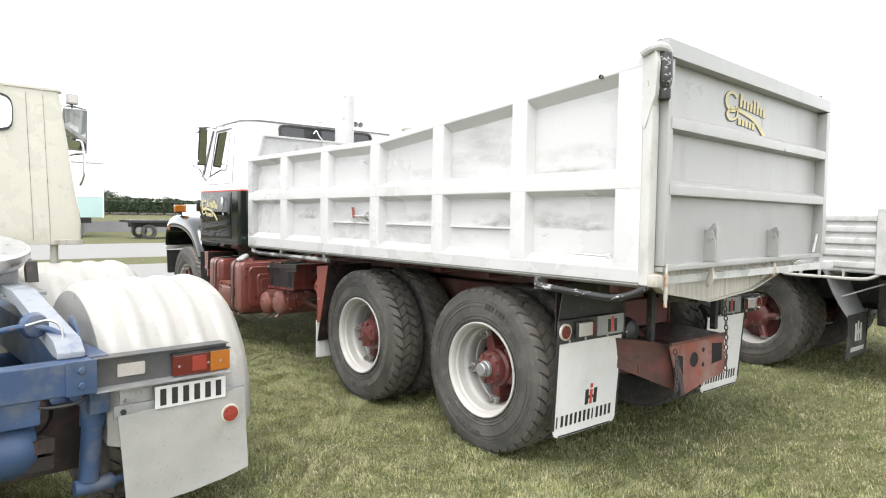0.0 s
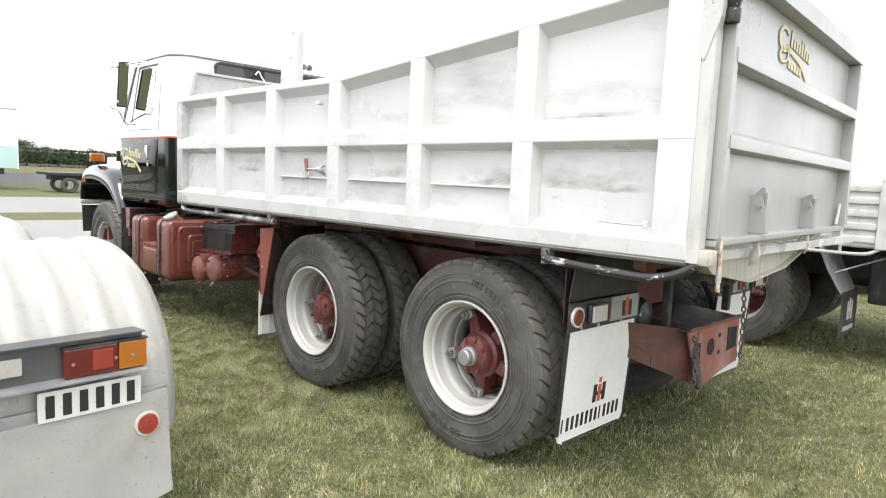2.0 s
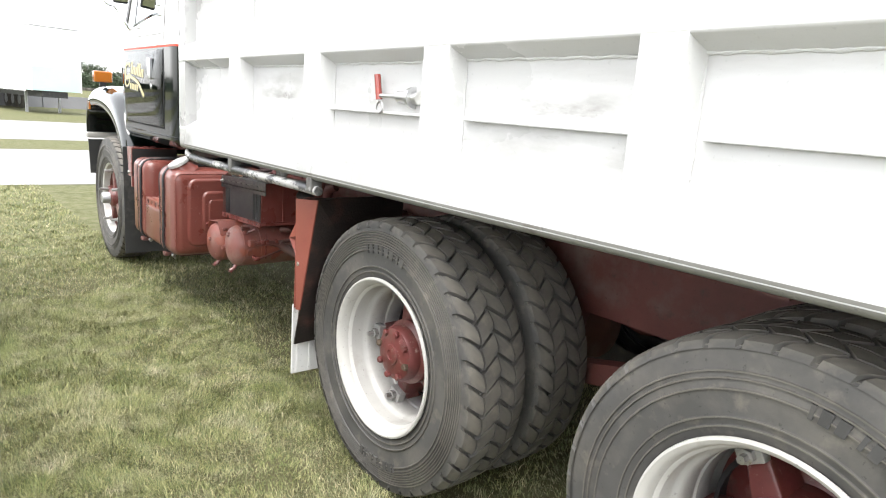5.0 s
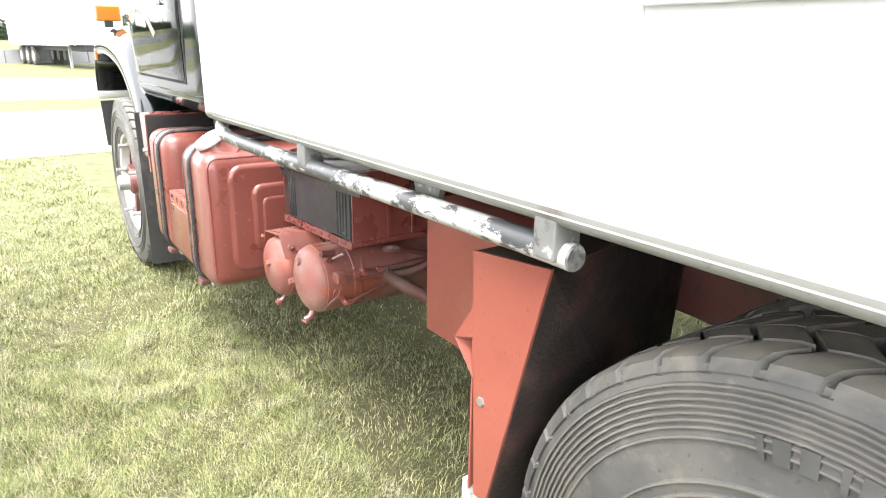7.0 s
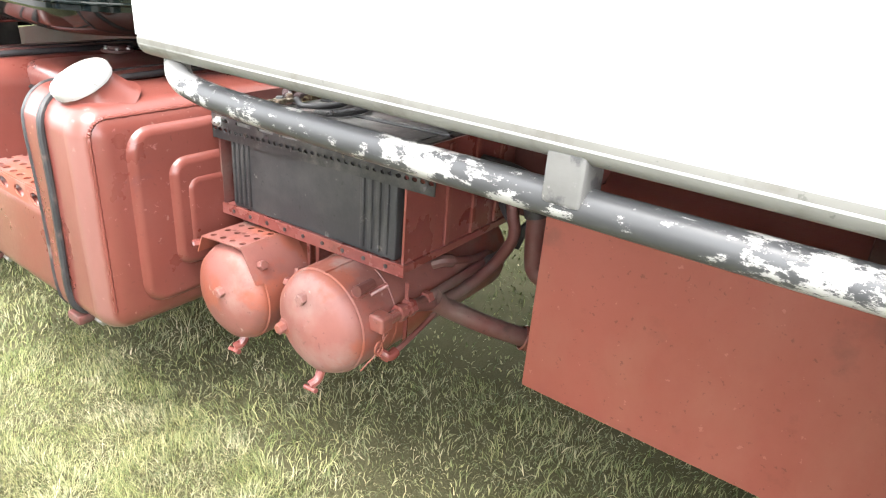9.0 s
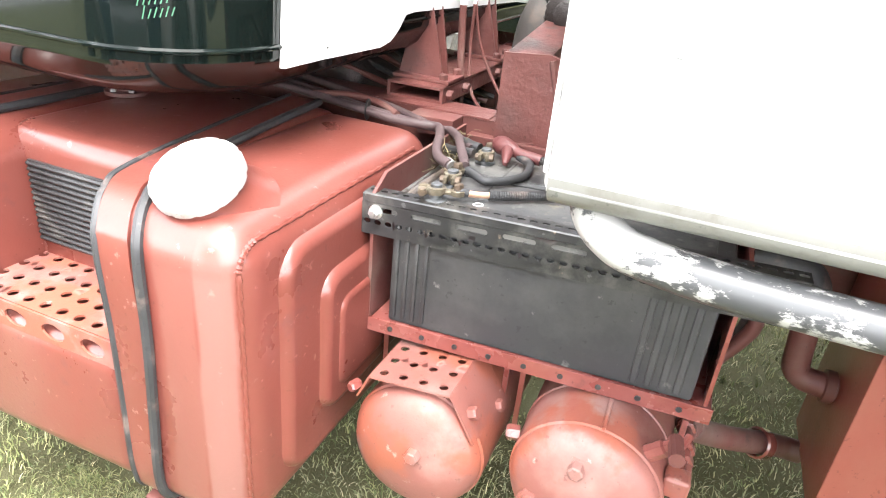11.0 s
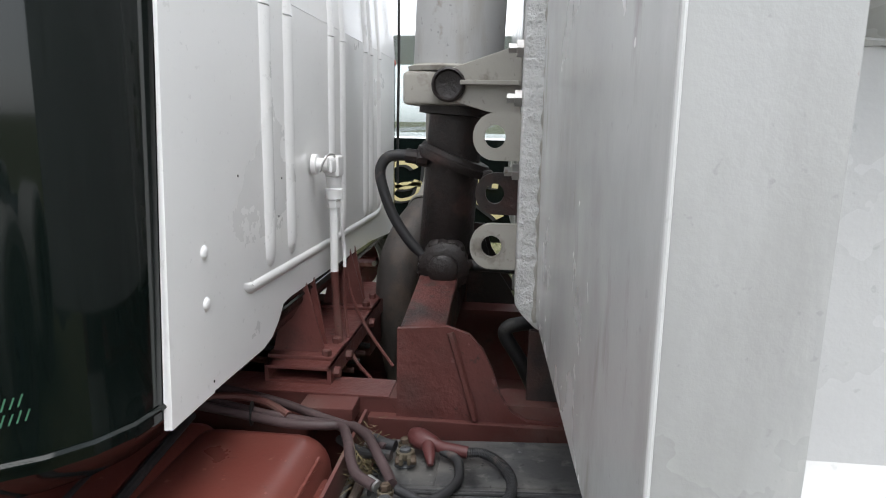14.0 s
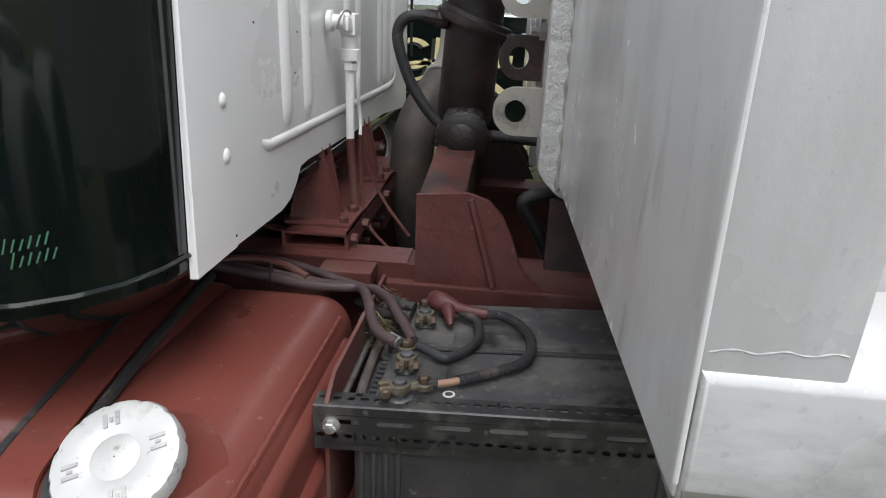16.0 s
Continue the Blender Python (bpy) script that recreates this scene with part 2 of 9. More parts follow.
M["clamp_grey"] = surface("pale_painted_clamp", (0.33, 0.325, 0.31), 0.45, metal=0.2, vary=0.2, vary_scale=20.0, stains=(((0.15, 0.11, 0.08), 30.0, 0.6, 0.72, ONE),))
M["steel"] = surface("bare_steel", (0.42, 0.41, 0.40), 0.42, metal=0.85, vary=0.2, vary_scale=20.0, stains=(((0.22, 0.15, 0.10), 30.0, 0.6, 0.75, ONE),))
M["alu"] = surface("aluminium_worn", (0.66, 0.66, 0.66), 0.36, metal=0.9, vary=0.15, vary_scale=18.0)
M["rust_edge"] = surface("rust_streaked_white_paint", (0.42, 0.40, 0.35), 0.5, vary=0.15, stains=(((0.24, 0.11, 0.05), 24.0, 0.50, 0.62, (1, 1, 0.4)),))
M["rust_plate"] = surface("rust_brown_plate", (0.092, 0.042, 0.033), 0.6, vary=0.3, vary_scale=6.0, stains=(((0.15, 0.052, 0.040), 5.0, 0.52, 0.68, ONE), ((0.05, 0.035, 0.03), 12.0, 0.55, 0.7, ONE)))
M["flap_old"] = surface("old_white_mudflap", (0.34, 0.335, 0.315), 0.5, vary=0.15, vary_scale=4.0, stains=(((0.27, 0.255, 0.22), 6.0, 0.55, 0.8, ONE),))
M["chrome"] = surface("chrome", (0.75, 0.76, 0.77), 0.10, metal=1.0, vary=0.04, relief=0.0, rough_vary=0.03)
M["rear_glass"] = surface("tinted_rear_glass", (0.020, 0.022, 0.022), 0.04, vary=0.1, relief=0.0, coat=0.4, coat_rough=0.03, spec=0.6, specks=0.0)
M["green_gloss"] = surface("polished_dark_green_paint", (0.004, 0.0068, 0.0060), 0.06, vary=0.1, relief=0.0, coat=0.8, coat_rough=0.03, rough_vary=0.02, spec=0.5, specks=0.0)
M["green"] = surface("dark_green_gloss_paint", (0.004, 0.0068, 0.0060), 0.08, vary=0.1, relief=0.0, coat=0.16, coat_rough=0.03, rough_vary=0.03, spec=0.29, specks=0.0)
M["cab_white"] = surface("cab_white_paint", (0.86, 0.86, 0.855), 0.30, vary=0.03, relief=0.03, coat=0.25, coat_rough=0.12, rough_vary=0.05, specks=0.15,
                         stains=(((0.60, 0.58, 0.55), 6.0, 0.66, 0.85, (1, 1, 0.6)),))
# cab white again, darkened to offset the strong light on the top
M["cab_top"] = surface("cab_white_toned_down", (0.60, 0.60, 0.595), 0.25, vary=0.04, relief=0.03, coat=0.5, rough_vary=0.05, specks=0.1)
M["tube_grey"] = surface("pale_grey_ram_paint", (0.42, 0.42, 0.415), 0.4, vary=0.10, vary_scale=5.0, stains=(((0.22, 0.19, 0.15), 14.0, 0.62, 0.72, ONE), ((0.30, 0.27, 0.22), 4.0, 0.56, 0.75, (3, 3, 0.5))))
M["black"] = surface("black_paint_dusty", (0.022, 0.022, 0.023), 0.45, vary=0.2, vary_scale=10.0, stains=(((0.10, 0.095, 0.085), 12.0, 0.55, 0.78, ONE),))
M["battery_top"] = surface("dusty_battery_lid", (0.066, 0.066, 0.067), 0.45, vary=0.35, vary_scale=11.0, stains=(((0.155, 0.150, 0.140), 9.0, 0.44, 0.68, (1, 0.6, 1)), ((0.22, 0.185, 0.13), 13.0, 0.65, 0.73, ONE), ((0.16, 0.155, 0.145), 34.0, 0.58, 0.70, ONE), ((0.018, 0.018, 0.019), 13.0, 0.55, 0.66, ONE)), specks=0.8, chips=0.6)
M["cap_alloy"] = surface("dull_cast_alloy", (0.47, 0.47, 0.46), 0.42, metal=0.35, vary=0.08, vary_scale=12.0, stains=(((0.34, 0.32, 0.28), 20.0, 0.58, 0.72, ONE), ((0.24, 0.22, 0.19), 45.0, 0.62, 0.7, ONE)))
M["black_angle"] = surface("black_enamel_worn", (0.022, 0.022, 0.023), 0.36, vary=0.25, vary_scale=12.0, stains=(((0.075, 0.072, 0.066), 22.0, 0.48, 0.70, ONE), ((0.16, 0.13, 0.10), 40.0, 0.66, 0.72, ONE)), coat=0.2, coat_rough=0.2, chips=0.5)
M["lead"] = surface("dull_lead", (0.11, 0.115, 0.12), 0.5, metal=0.4, vary=0.2, vary_scale=40.0)
M["bolt_brown"] = surface("browned_bolt", (0.115, 0.082, 0.058), 0.5, metal=0.4, vary=0.3, vary_scale=60.0)
M["black_plastic"] = surface("black_battery_plastic", (0.030, 0.030, 0.032), 0.44, vary=0.15, stains=(((0.065, 0.064, 0.062), 10.0, 0.45, 0.85, ONE), ((0.15, 0.145, 0.135), 38.0, 0.66, 0.74, ONE)))
M["cable"] = surface("black_cable", (0.03, 0.03, 0.032), 0.55, vary=0.2, vary_scale=25.0, stains=(((0.11, 0.085, 0.075), 20.0, 0.55, 0.7, ONE),))
M["grease"] = surface("greasy_black_steel", (0.020, 0.015, 0.014), 0.46, vary=0.3, vary_scale=16.0, fine=110.0, relief=0.5, depth=0.002,
                      stains=(((0.075, 0.035, 0.03), 7.0, 0.5, 0.7, ONE),))
M["rust_pipe"] = surface("scorched_pipe", (0.085, 0.075, 0.070), 0.62, vary=0.3, vary_scale=8.0, stains=(((0.17, 0.12, 0.09), 9.0, 0.5, 0.75, ONE),), relief=0.4)
M["grey_paint"] = surface("weathered_grey_paint", (0.47, 0.47, 0.46), 0.36, vary=0.15, vary_scale=7.0, wave=0.6, fine=70.0, relief=0.35, depth=0.003,
                          stains=(((0.20, 0.18, 0.15), 16.0, 0.58, 0.75, ONE),))
M["lug_cream"] = surface("cream_steel", (0.34, 0.325, 0.29), 0.5, vary=0.15, stains=(((0.12, 0.10, 0.08), 14.0, 0.58, 0.75, ONE),))
M["brass"] = surface("corroded_brass", (0.135, 0.112, 0.078), 0.5, metal=0.35, vary=0.3, vary_scale=40.0, stains=(((0.22, 0.20, 0.16), 45.0, 0.55, 0.68, ONE),))
M["red_rubber"] = surface("red_cable_boot", (0.105, 0.030, 0.029), 0.5, vary=0.15, vary_scale=30.0)
M["copper"] = surface("copper_sleeve", (0.46, 0.29, 0.20), 0.4, metal=0.6)
M["amber"] = surface("amber_lens", (0.36, 0.115, 0.014), 0.18, vary=0.08, coat=0.8)
M["red_lens"] = surface("red_lens", (0.11, 0.013, 0.012), 0.16, vary=0.12, coat=0.8)
M["red_reflector"] = surface("red_reflector", (0.26, 0.036, 0.026), 0.22, coat=0.6)
M["clear_lens"] = surface("clear_lens", (0.46, 0.43, 0.40), 0.18, coat=0.8)
M["flap_white"] = surface("white_mudflap_rubber", (0.64, 0.635, 0.62), 0.5, vary=0.12, stains=(((0.56, 0.53, 0.46), 4.0, 0.56, 0.8, ONE),))
M["flap_black"] = surface("black_mudflap_rubber", (0.03, 0.03, 0.03), 0.6, vary=0.2, stains=(((0.12, 0.11, 0.10), 6.0, 0.55, 0.8, ONE),))
M["print_black"] = surface("black_print", (0.018, 0.018, 0.018), 0.5, relief=0.0)
M["print_red"] = surface("red_print", (0.52, 0.06, 0.03), 0.5, relief=0.0)
M["print_yellow"] = surface("pale_yellow_print", (0.56, 0.49, 0.25), 0.5, relief=0.0)
M["print_green"] = surface("pale_green_print", (0.050, 0.150, 0.090), 0.5, relief=0.0)
M["blue"] = surface("blue_chassis_paint", (0.036, 0.068, 0.140), 0.42, vary=0.18, vary_scale=5.0,
                    stains=(((0.15, 0.15, 0.15), 6.0, 0.52, 0.8, ONE), ((0.14, 0.08, 0.05), 22.0, 0.68, 0.78, ONE)))
M["pale_blue"] = surface("pale_worn_blue_paint", (0.27, 0.29, 0.32), 0.45, vary=0.15, stains=(((0.12, 0.15, 0.22), 7.0, 0.55, 0.75, ONE), ((0.16, 0.12, 0.09), 20.0, 0.62, 0.75, ONE)))
M["channel_grey"] = surface("grimy_lamp_channel", (0.080, 0.080, 0.082), 0.5, vary=0.25, stains=(((0.13, 0.105, 0.085), 8.0, 0.52, 0.72, ONE), ((0.05, 0.065, 0.10), 5.0, 0.55, 0.75, ONE)))
M["rim_barrel"] = surface("dusty_rim_barrel", (0.40, 0.392, 0.37), 0.42, vary=0.12, stains=(((0.25, 0.23, 0.20), 8.0, 0.56, 0.80, ONE),))
M["zinc"] = surface("dull_zinc_plate", (0.50, 0.50, 0.49), 0.34, metal=0.7, vary=0.2, vary_scale=60.0, relief=0.05)
M["galv"] = surface("dull_galvanised_steel", (0.36, 0.365, 0.37), 0.45, metal=0.6, vary=0.2, vary_scale=8.0, stains=(((0.25, 0.20, 0.15), 14.0, 0.6, 0.78, ONE),))
M["cream"] = surface("cream_cab_paint", (0.50, 0.48, 0.40), 0.30, vary=0.05, coat=0.3, stains=(((0.50, 0.44, 0.32), 7.0, 0.66, 0.85, (1, 1, 0.4)),))
M["fender_alu"] = surface("dull_aluminium_fender_side", (0.40, 0.395, 0.38), 0.42, metal=0.25, vary=0.12, vary_scale=6.0, stains=(((0.27, 0.25, 0.22), 8.0, 0.58, 0.75, ONE),))
M["fender_white"] = surface("white_plastic_fender", (0.335, 0.327, 0.303), 0.42, vary=0.05, stains=(((0.58, 0.55, 0.47), 5.0, 0.55, 0.8, ONE),))
M["asphalt"] = surface("pale_worn_seal", (0.22, 0.217, 0.21), 0.8, vary=0.12, vary_scale=0.6, fine=60.0, relief=0.3)
M["concrete"] = surface("grey_concrete", (0.16, 0.16, 0.165), 0.8, vary=0.2, vary_scale=0.8)
M["teal"] = surface("teal_curtain", (0.44, 0.60, 0.585), 0.5, vary=0.06, vary_scale=1.0)
M["trailer_white"] = surface("white_curtain", (0.78, 0.78, 0.76), 0.5, vary=0.06, vary_scale=1.0)
M["hedge"] = surface("hedge_leaves", (0.030, 0.048, 0.018), 0.6, vary=0.5, vary_scale=4.0)
M["seam_rust"] = surface("grimy_rusty_seam", (0.16, 0.14, 0.11), 0.6, vary=0.3, vary_scale=12.0, stains=(((0.34, 0.32, 0.27), 9.0, 0.42, 0.55, ONE), ((0.10, 0.05, 0.03), 20.0, 0.60, 0.68, ONE)))
M["bark"] = surface("tree_bark", (0.10, 0.08, 0.06), 0.8, vary=0.3)
# near-black that stands for the shade in gaps and openings
M["dark_gap"] = surface("gap_shade_black", (0.012, 0.012, 0.012), 0.8, vary=0.2)
M["straw"] = surface("dry_grass", (0.17, 0.135, 0.07), 0.8, vary=0.3, vary_scale=60.0)


def worn_tube(name, paint, under, amount):
    """Paint flaked off a tube down to what lies under it."""
    m, nt, b = nodes_of(name)
    _, small = noise_mask(nt, 60.0, 0.3, 0.7, detail=9.0, rough=0.75, stretch=(1, 0.5, 1))
    _, big = noise_mask(nt, 8.0, 0.3, 0.7, detail=3.0)
    both = nt.nodes.new("ShaderNodeMath")
    both.operation = "MULTIPLY_ADD"
    both.inputs[1].default_value = 0.9
    nt.links.new(big, both.inputs[0])
    nt.links.new(small, both.inputs[2])
    edge = nt.nodes.new("ShaderNodeMapRange")
    edge.inputs["From Min"].default_value, edge.inputs["From Max"].default_value = amount + 0.45, amount + 0.49
    nt.links.new(both.outputs[0], edge.inputs["Value"])
    k = edge.outputs["Result"]
    nt.links.new(mix(nt, k, paint, under), b.inputs["Base Color"])
    put_in(b, rough=0.38)
    bump(nt, b, k, 0.4, 0.002)
    return m


def faded_strip(m, lo, hi, colour, amount, ragged=0.02):
    """A sun-bleached strip of paint across y between lo and hi, with ragged edges."""
    nt = m.node_tree
    b = next(n for n in nt.nodes if n.type == "BSDF_PRINCIPLED")
    base = b.inputs["Base Color"].links[0].from_socket
    geo, sep = nt.nodes.new("ShaderNodeNewGeometry"), nt.nodes.new("ShaderNodeSeparateXYZ")
    nt.links.new(geo.outputs["Position"], sep.inputs[0])
    _, raw = noise_mask(nt, 14.0, 0.3, 0.7, detail=8.0, stretch=(1, 1, 0.45), seed=(lo, hi, 0))
    add = nt.nodes.new("ShaderNodeMath")
    add.operation = "MULTIPLY_ADD"
    add.inputs[1].default_value = ragged
    nt.links.new(raw, add.inputs[0])
    nt.links.new(sep.outputs["Y"], add.inputs[2])
    ends = []
    for a, c in ((lo, lo + 0.006), (hi + 0.006, hi)):
        rr = nt.nodes.new("ShaderNodeMapRange")
        rr.inputs["From Min"].default_value, rr.inputs["From Max"].default_value = a + ragged / 2, c + ragged / 2
        nt.links.new(add.outputs[0], rr.inputs["Value"])
        ends.append(rr.outputs["Result"])
    both = nt.nodes.new("ShaderNodeMath")
    both.operation = "MULTIPLY"
    nt.links.new(ends[0], both.inputs[0])
    nt.links.new(ends[1], both.inputs[1])
    low = nt.nodes.new("ShaderNodeMapRange")
    low.inputs["From Min"].default_value, low.inputs["From Max"].default_value = 0.945, 0.880
    nt.links.new(sep.outputs["Z"], low.inputs["Value"])
    all_ = nt.nodes.new("ShaderNodeMath")
    all_.operation = "MULTIPLY"
    nt.links.new(both.outputs[0], all_.inputs[0])
    nt.links.new(low.outputs["Result"], all_.inputs[1])
    nt.links.new(mix(nt, scaled(nt, all_.outputs[0], amount), base, colour), b.inputs["Base Color"])


faded_strip(M["tank_red"], 5.100, 5.165, (0.190, 0.082, 0.068), 0.45, 0.03)
faded_strip(M["tank_red"], 5.046, 5.098, (0.225, 0.120, 0.104), 0.6, 0.016)
SMUDGES = ((0.59, 1.455, 0.29, 0.06), (1.16, 1.455, 0.22, 0.06), (0.60, 1.735, 0.25, 0.03), (1.95, 1.47, 0.22, 0.05), (3.5, 1.48, 0.20, 0.08))


def smudge_or_shade(m, y, z, wide, tall, colour, amount):
    """A ragged patch about (y, z), heaviest along its lower edge: grime on the side sheet, painted shade on the rail.
    """
    nt = m.node_tree
    b = next(n for n in nt.nodes if n.type == "BSDF_PRINCIPLED")
    base = b.inputs["Base Color"].links[0].from_socket
    geo, sep = nt.nodes.new("ShaderNodeNewGeometry"), nt.nodes.new("ShaderNodeSeparateXYZ")
    nt.links.new(geo.outputs["Position"], sep.inputs[0])
    _, raw = noise_mask(nt, 7.0, 0.3, 0.7, detail=9.0, rough=0.7, stretch=(1, 0.6, 1.6), seed=(y, z, 0))
    k, _ = noise_mask(nt, 9.0, 0.40, 0.62, detail=7.0, stretch=(1, 0.5, 1.5), seed=(z, y, 1))
    for axis, edges in (("Y", ((y - wide, y - wide * 0.6), (y + wide, y + wide * 0.6))), ("Z", ((z - tall * 0.5 - 0.008, z - tall * 0.5), (z + tall, z - tall * 0.2)))):
        shift = nt.nodes.new("ShaderNodeMath")
        shift.operation = "MULTIPLY_ADD"
        shift.inputs[1].default_value = 0.05
        nt.links.new(raw, shift.inputs[0])
        nt.links.new(sep.outputs[axis], shift.inputs[2])
        for a, c in edges:
            rr = nt.nodes.new("ShaderNodeMapRange")
            rr.inputs["From Min"].default_value, rr.inputs["From Max"].default_value = a + 0.025, c + 0.025
            nt.links.new(shift.outputs[0], rr.inputs["Value"])
            both = nt.nodes.new("ShaderNodeMath")
            both.operation = "MULTIPLY"
            nt.links.new(k, both.inputs[0])
            nt.links.new(rr.outputs["Result"], both.inputs[1])
            k = both.outputs[0]
    nt.links.new(mix(nt, scaled(nt, k, amount), base, colour), b.inputs["Base Color"])


for y_, z_, wide_, tall_ in SMUDGES:
    smudge_or_shade(M["tray_white"], y_, z_, wide_, tall_, (0.20, 0.19, 0.175), 0.85)
# greys the rail's front end: the dimness there is painted on
smudge_or_shade(M["tray_rail"], 4.58, 1.20, 0.17, 0.14, (0.25, 0.248, 0.24), 0.95)
M["rail_front"] = worn_tube("white_paint_flaked_off_black_tube", (0.045, 0.046, 0.048), (0.34, 0.335, 0.32), 0.495)
M["rail_rear"] = worn_tube("black_paint_worn_tube", (0.022, 0.022, 0.023), (0.42, 0.42, 0.41), 0.60)


def glass_mat():
    m, nt, b = nodes_of("cab_glass")
    b.inputs["Base Color"].default_value = (0.5, 0.55, 0.55, 1)
    put_in(b, rough=0.02, trans=0.9, ior=1.45)
    return m


def mirror_mat():
    m, nt, b = nodes_of("mirror_glass")
    b.inputs["Base Color"].default_value = (0.55, 0.57, 0.57, 1)
    put_in(b, rough=0.02, metal=1.0)
    return m


M["glass"], M["mirror"] = glass_mat(), mirror_mat()


def grass_ground():
    m, nt, b = nodes_of("lawn_and_darkened_soil")
    a, _ = noise_mask(nt, 2.2, 0.35, 0.65)
    c, _ = noise_mask(nt, 9.0, 0.40, 0.70, seed=(5, 2, 0))
    d, _ = noise_mask(nt, 160.0, 0.30, 0.70, detail=4.0)
    col = mix(nt, a, (0.080, 0.091, 0.038), (0.118, 0.121, 0.057))
    col = mix(nt, c, col, (0.175, 0.162, 0.100))
    col = mix(nt, d, mix(nt, 0.4, col, (0.075, 0.08, 0.035)), col)
    # soil between the near blades, darkened: the shaded gaps are in the colour
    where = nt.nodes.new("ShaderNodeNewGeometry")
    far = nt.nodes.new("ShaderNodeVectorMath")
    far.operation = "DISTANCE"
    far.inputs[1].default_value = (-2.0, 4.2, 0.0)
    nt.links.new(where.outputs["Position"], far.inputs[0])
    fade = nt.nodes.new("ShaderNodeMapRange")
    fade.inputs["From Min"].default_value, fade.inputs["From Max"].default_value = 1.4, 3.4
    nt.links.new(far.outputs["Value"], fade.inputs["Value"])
    dark_soil = mix(nt, d, (0.060, 0.058, 0.030), (0.115, 0.108, 0.060))
    col = mix(nt, fade.outputs["Result"], dark_soil, col)
    nt.links.new(col, b.inputs["Base Color"])
    put_in(b, rough=0.9, spec=0.1)
    bump(nt, b, d, 0.4, 0.01)
    return m


def blade_mat():
    m, nt, b = nodes_of("grass_blade")
    a, _ = noise_mask(nt, 2.2, 0.35, 0.65)
    c, _ = noise_mask(nt, 7.0, 0.45, 0.72, seed=(5, 2, 0))
    geo = nt.nodes.new("ShaderNodeNewGeometry")
    col = mix(nt, a, (0.190, 0.208, 0.084), (0.255, 0.253, 0.128))
    col = mix(nt, c, col, (0.32, 0.298, 0.202))
    ramp = nt.nodes.new("ShaderNodeValToRGB")
    ramp.color_ramp.elements[0].color, ramp.color_ramp.elements[1].color = (0.34, 0.44, 0.32, 1), (2.1, 1.9, 2.1, 1)
    for at, c3 in ((0.45, (0.95, 1.0, 0.9, 1)), (0.78, (1.15, 1.15, 1.05, 1)), (0.90, (1.5, 1.38, 1.45, 1))):
        ramp.color_ramp.elements.new(at).color = c3
    nt.links.new(geo.outputs["Random Per Island"], ramp.inputs[0])
    nt.links.new(mix(nt, 1.0, col, ramp.outputs[0], "MULTIPLY"), b.inputs["Base Color"])
    put_in(b, rough=0.55, spec=0.3)
    return m


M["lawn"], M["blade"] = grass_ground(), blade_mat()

# ---- mesh helpers ----
def thing(name, at, label, category, group="", kind=""):
    ob = new(name)
    ob.location = at
    ob.empty_display_size = 0.1
    return tagged(ob, label, category, group, kind)


def flat_faces(bm, limit):
    """Corner normals weighted by the faces' areas, so that large faces stay flat between rounded edges."""
    bm.normal_update()
    area = {f: f.calc_area() for f in bm.faces}
    if not area or max(area.values()) < 6 * (sum(area.values()) / len(area)):
        return None
    out = []
    for f in bm.faces:
        for c in f.loops:
            n = Vector()
            for g in c.vert.link_faces:
                if g.normal.dot(f.normal) > limit:
                    n += g.normal * area[g]
            out.append(n.normalized() if n.length > 0 else f.normal)
    return out


def finish(name, bm, material, smooth=35):
    bmesh.ops.recalc_face_normals(bm, faces=bm.faces)
    me = bpy.data.meshes.new(name)
    loops = flat_faces(bm, math.cos(radians(smooth))) if smooth and len(bm.faces) < 900 else None
    bm.to_mesh(me)
    bm.free()
    me.materials.append(M[material])
    if smooth:
        me.shade_smooth()
        me.set_sharp_from_angle(angle=radians(smooth))
        if loops:
            me.normals_split_custom_set(loops)
    return me


def adopt(ob, parent):
    ob.parent = parent
    up = Matrix.Identity(4)
    p = parent
    while p is not None:
        up = p.matrix_basis @ up if p.parent is None else p.matrix_parent_inverse @ p.matrix_basis @ up
        p = p.parent
    ob.matrix_parent_inverse = up.inverted()


def part(name, bm, material, parent, label="", smooth=35):
    """One mesh, built in world coordinates, as a part under a thing or under a part."""
    ob = new(name, finish(name, bm, material, smooth))
    adopt(ob, parent)
    if label:
        tagged(ob, label)
    return ob


def solo(name, bm, material, label, category, group="", kind="", smooth=35):
    return tagged(new(name, finish(name, bm, material, smooth)), label, category, group, kind)


def box(bm, a, b, bevel=0.0, seg=2, turn=None):
    """A box between two corners."""
    c, s = [(p + q) / 2 for p, q in zip(a, b)], [abs(q - p) for p, q in zip(a, b)]
    m = Matrix.Translation(c) @ (turn or Matrix.Identity(4)) @ Matrix.Diagonal((*s, 1))
    vs = bmesh.ops.create_cube(bm, size=1, matrix=m)["verts"]
    if bevel:
        es = list({e for v in vs for e in v.link_edges})
        bmesh.ops.bevel(bm, geom=es, offset=bevel, segments=seg, profile=0.5, affect="EDGES")
    return bm


def B(a, b, bevel=0.0, seg=2, turn=None):
    return box(bmesh.new(), a, b, bevel, seg, turn)


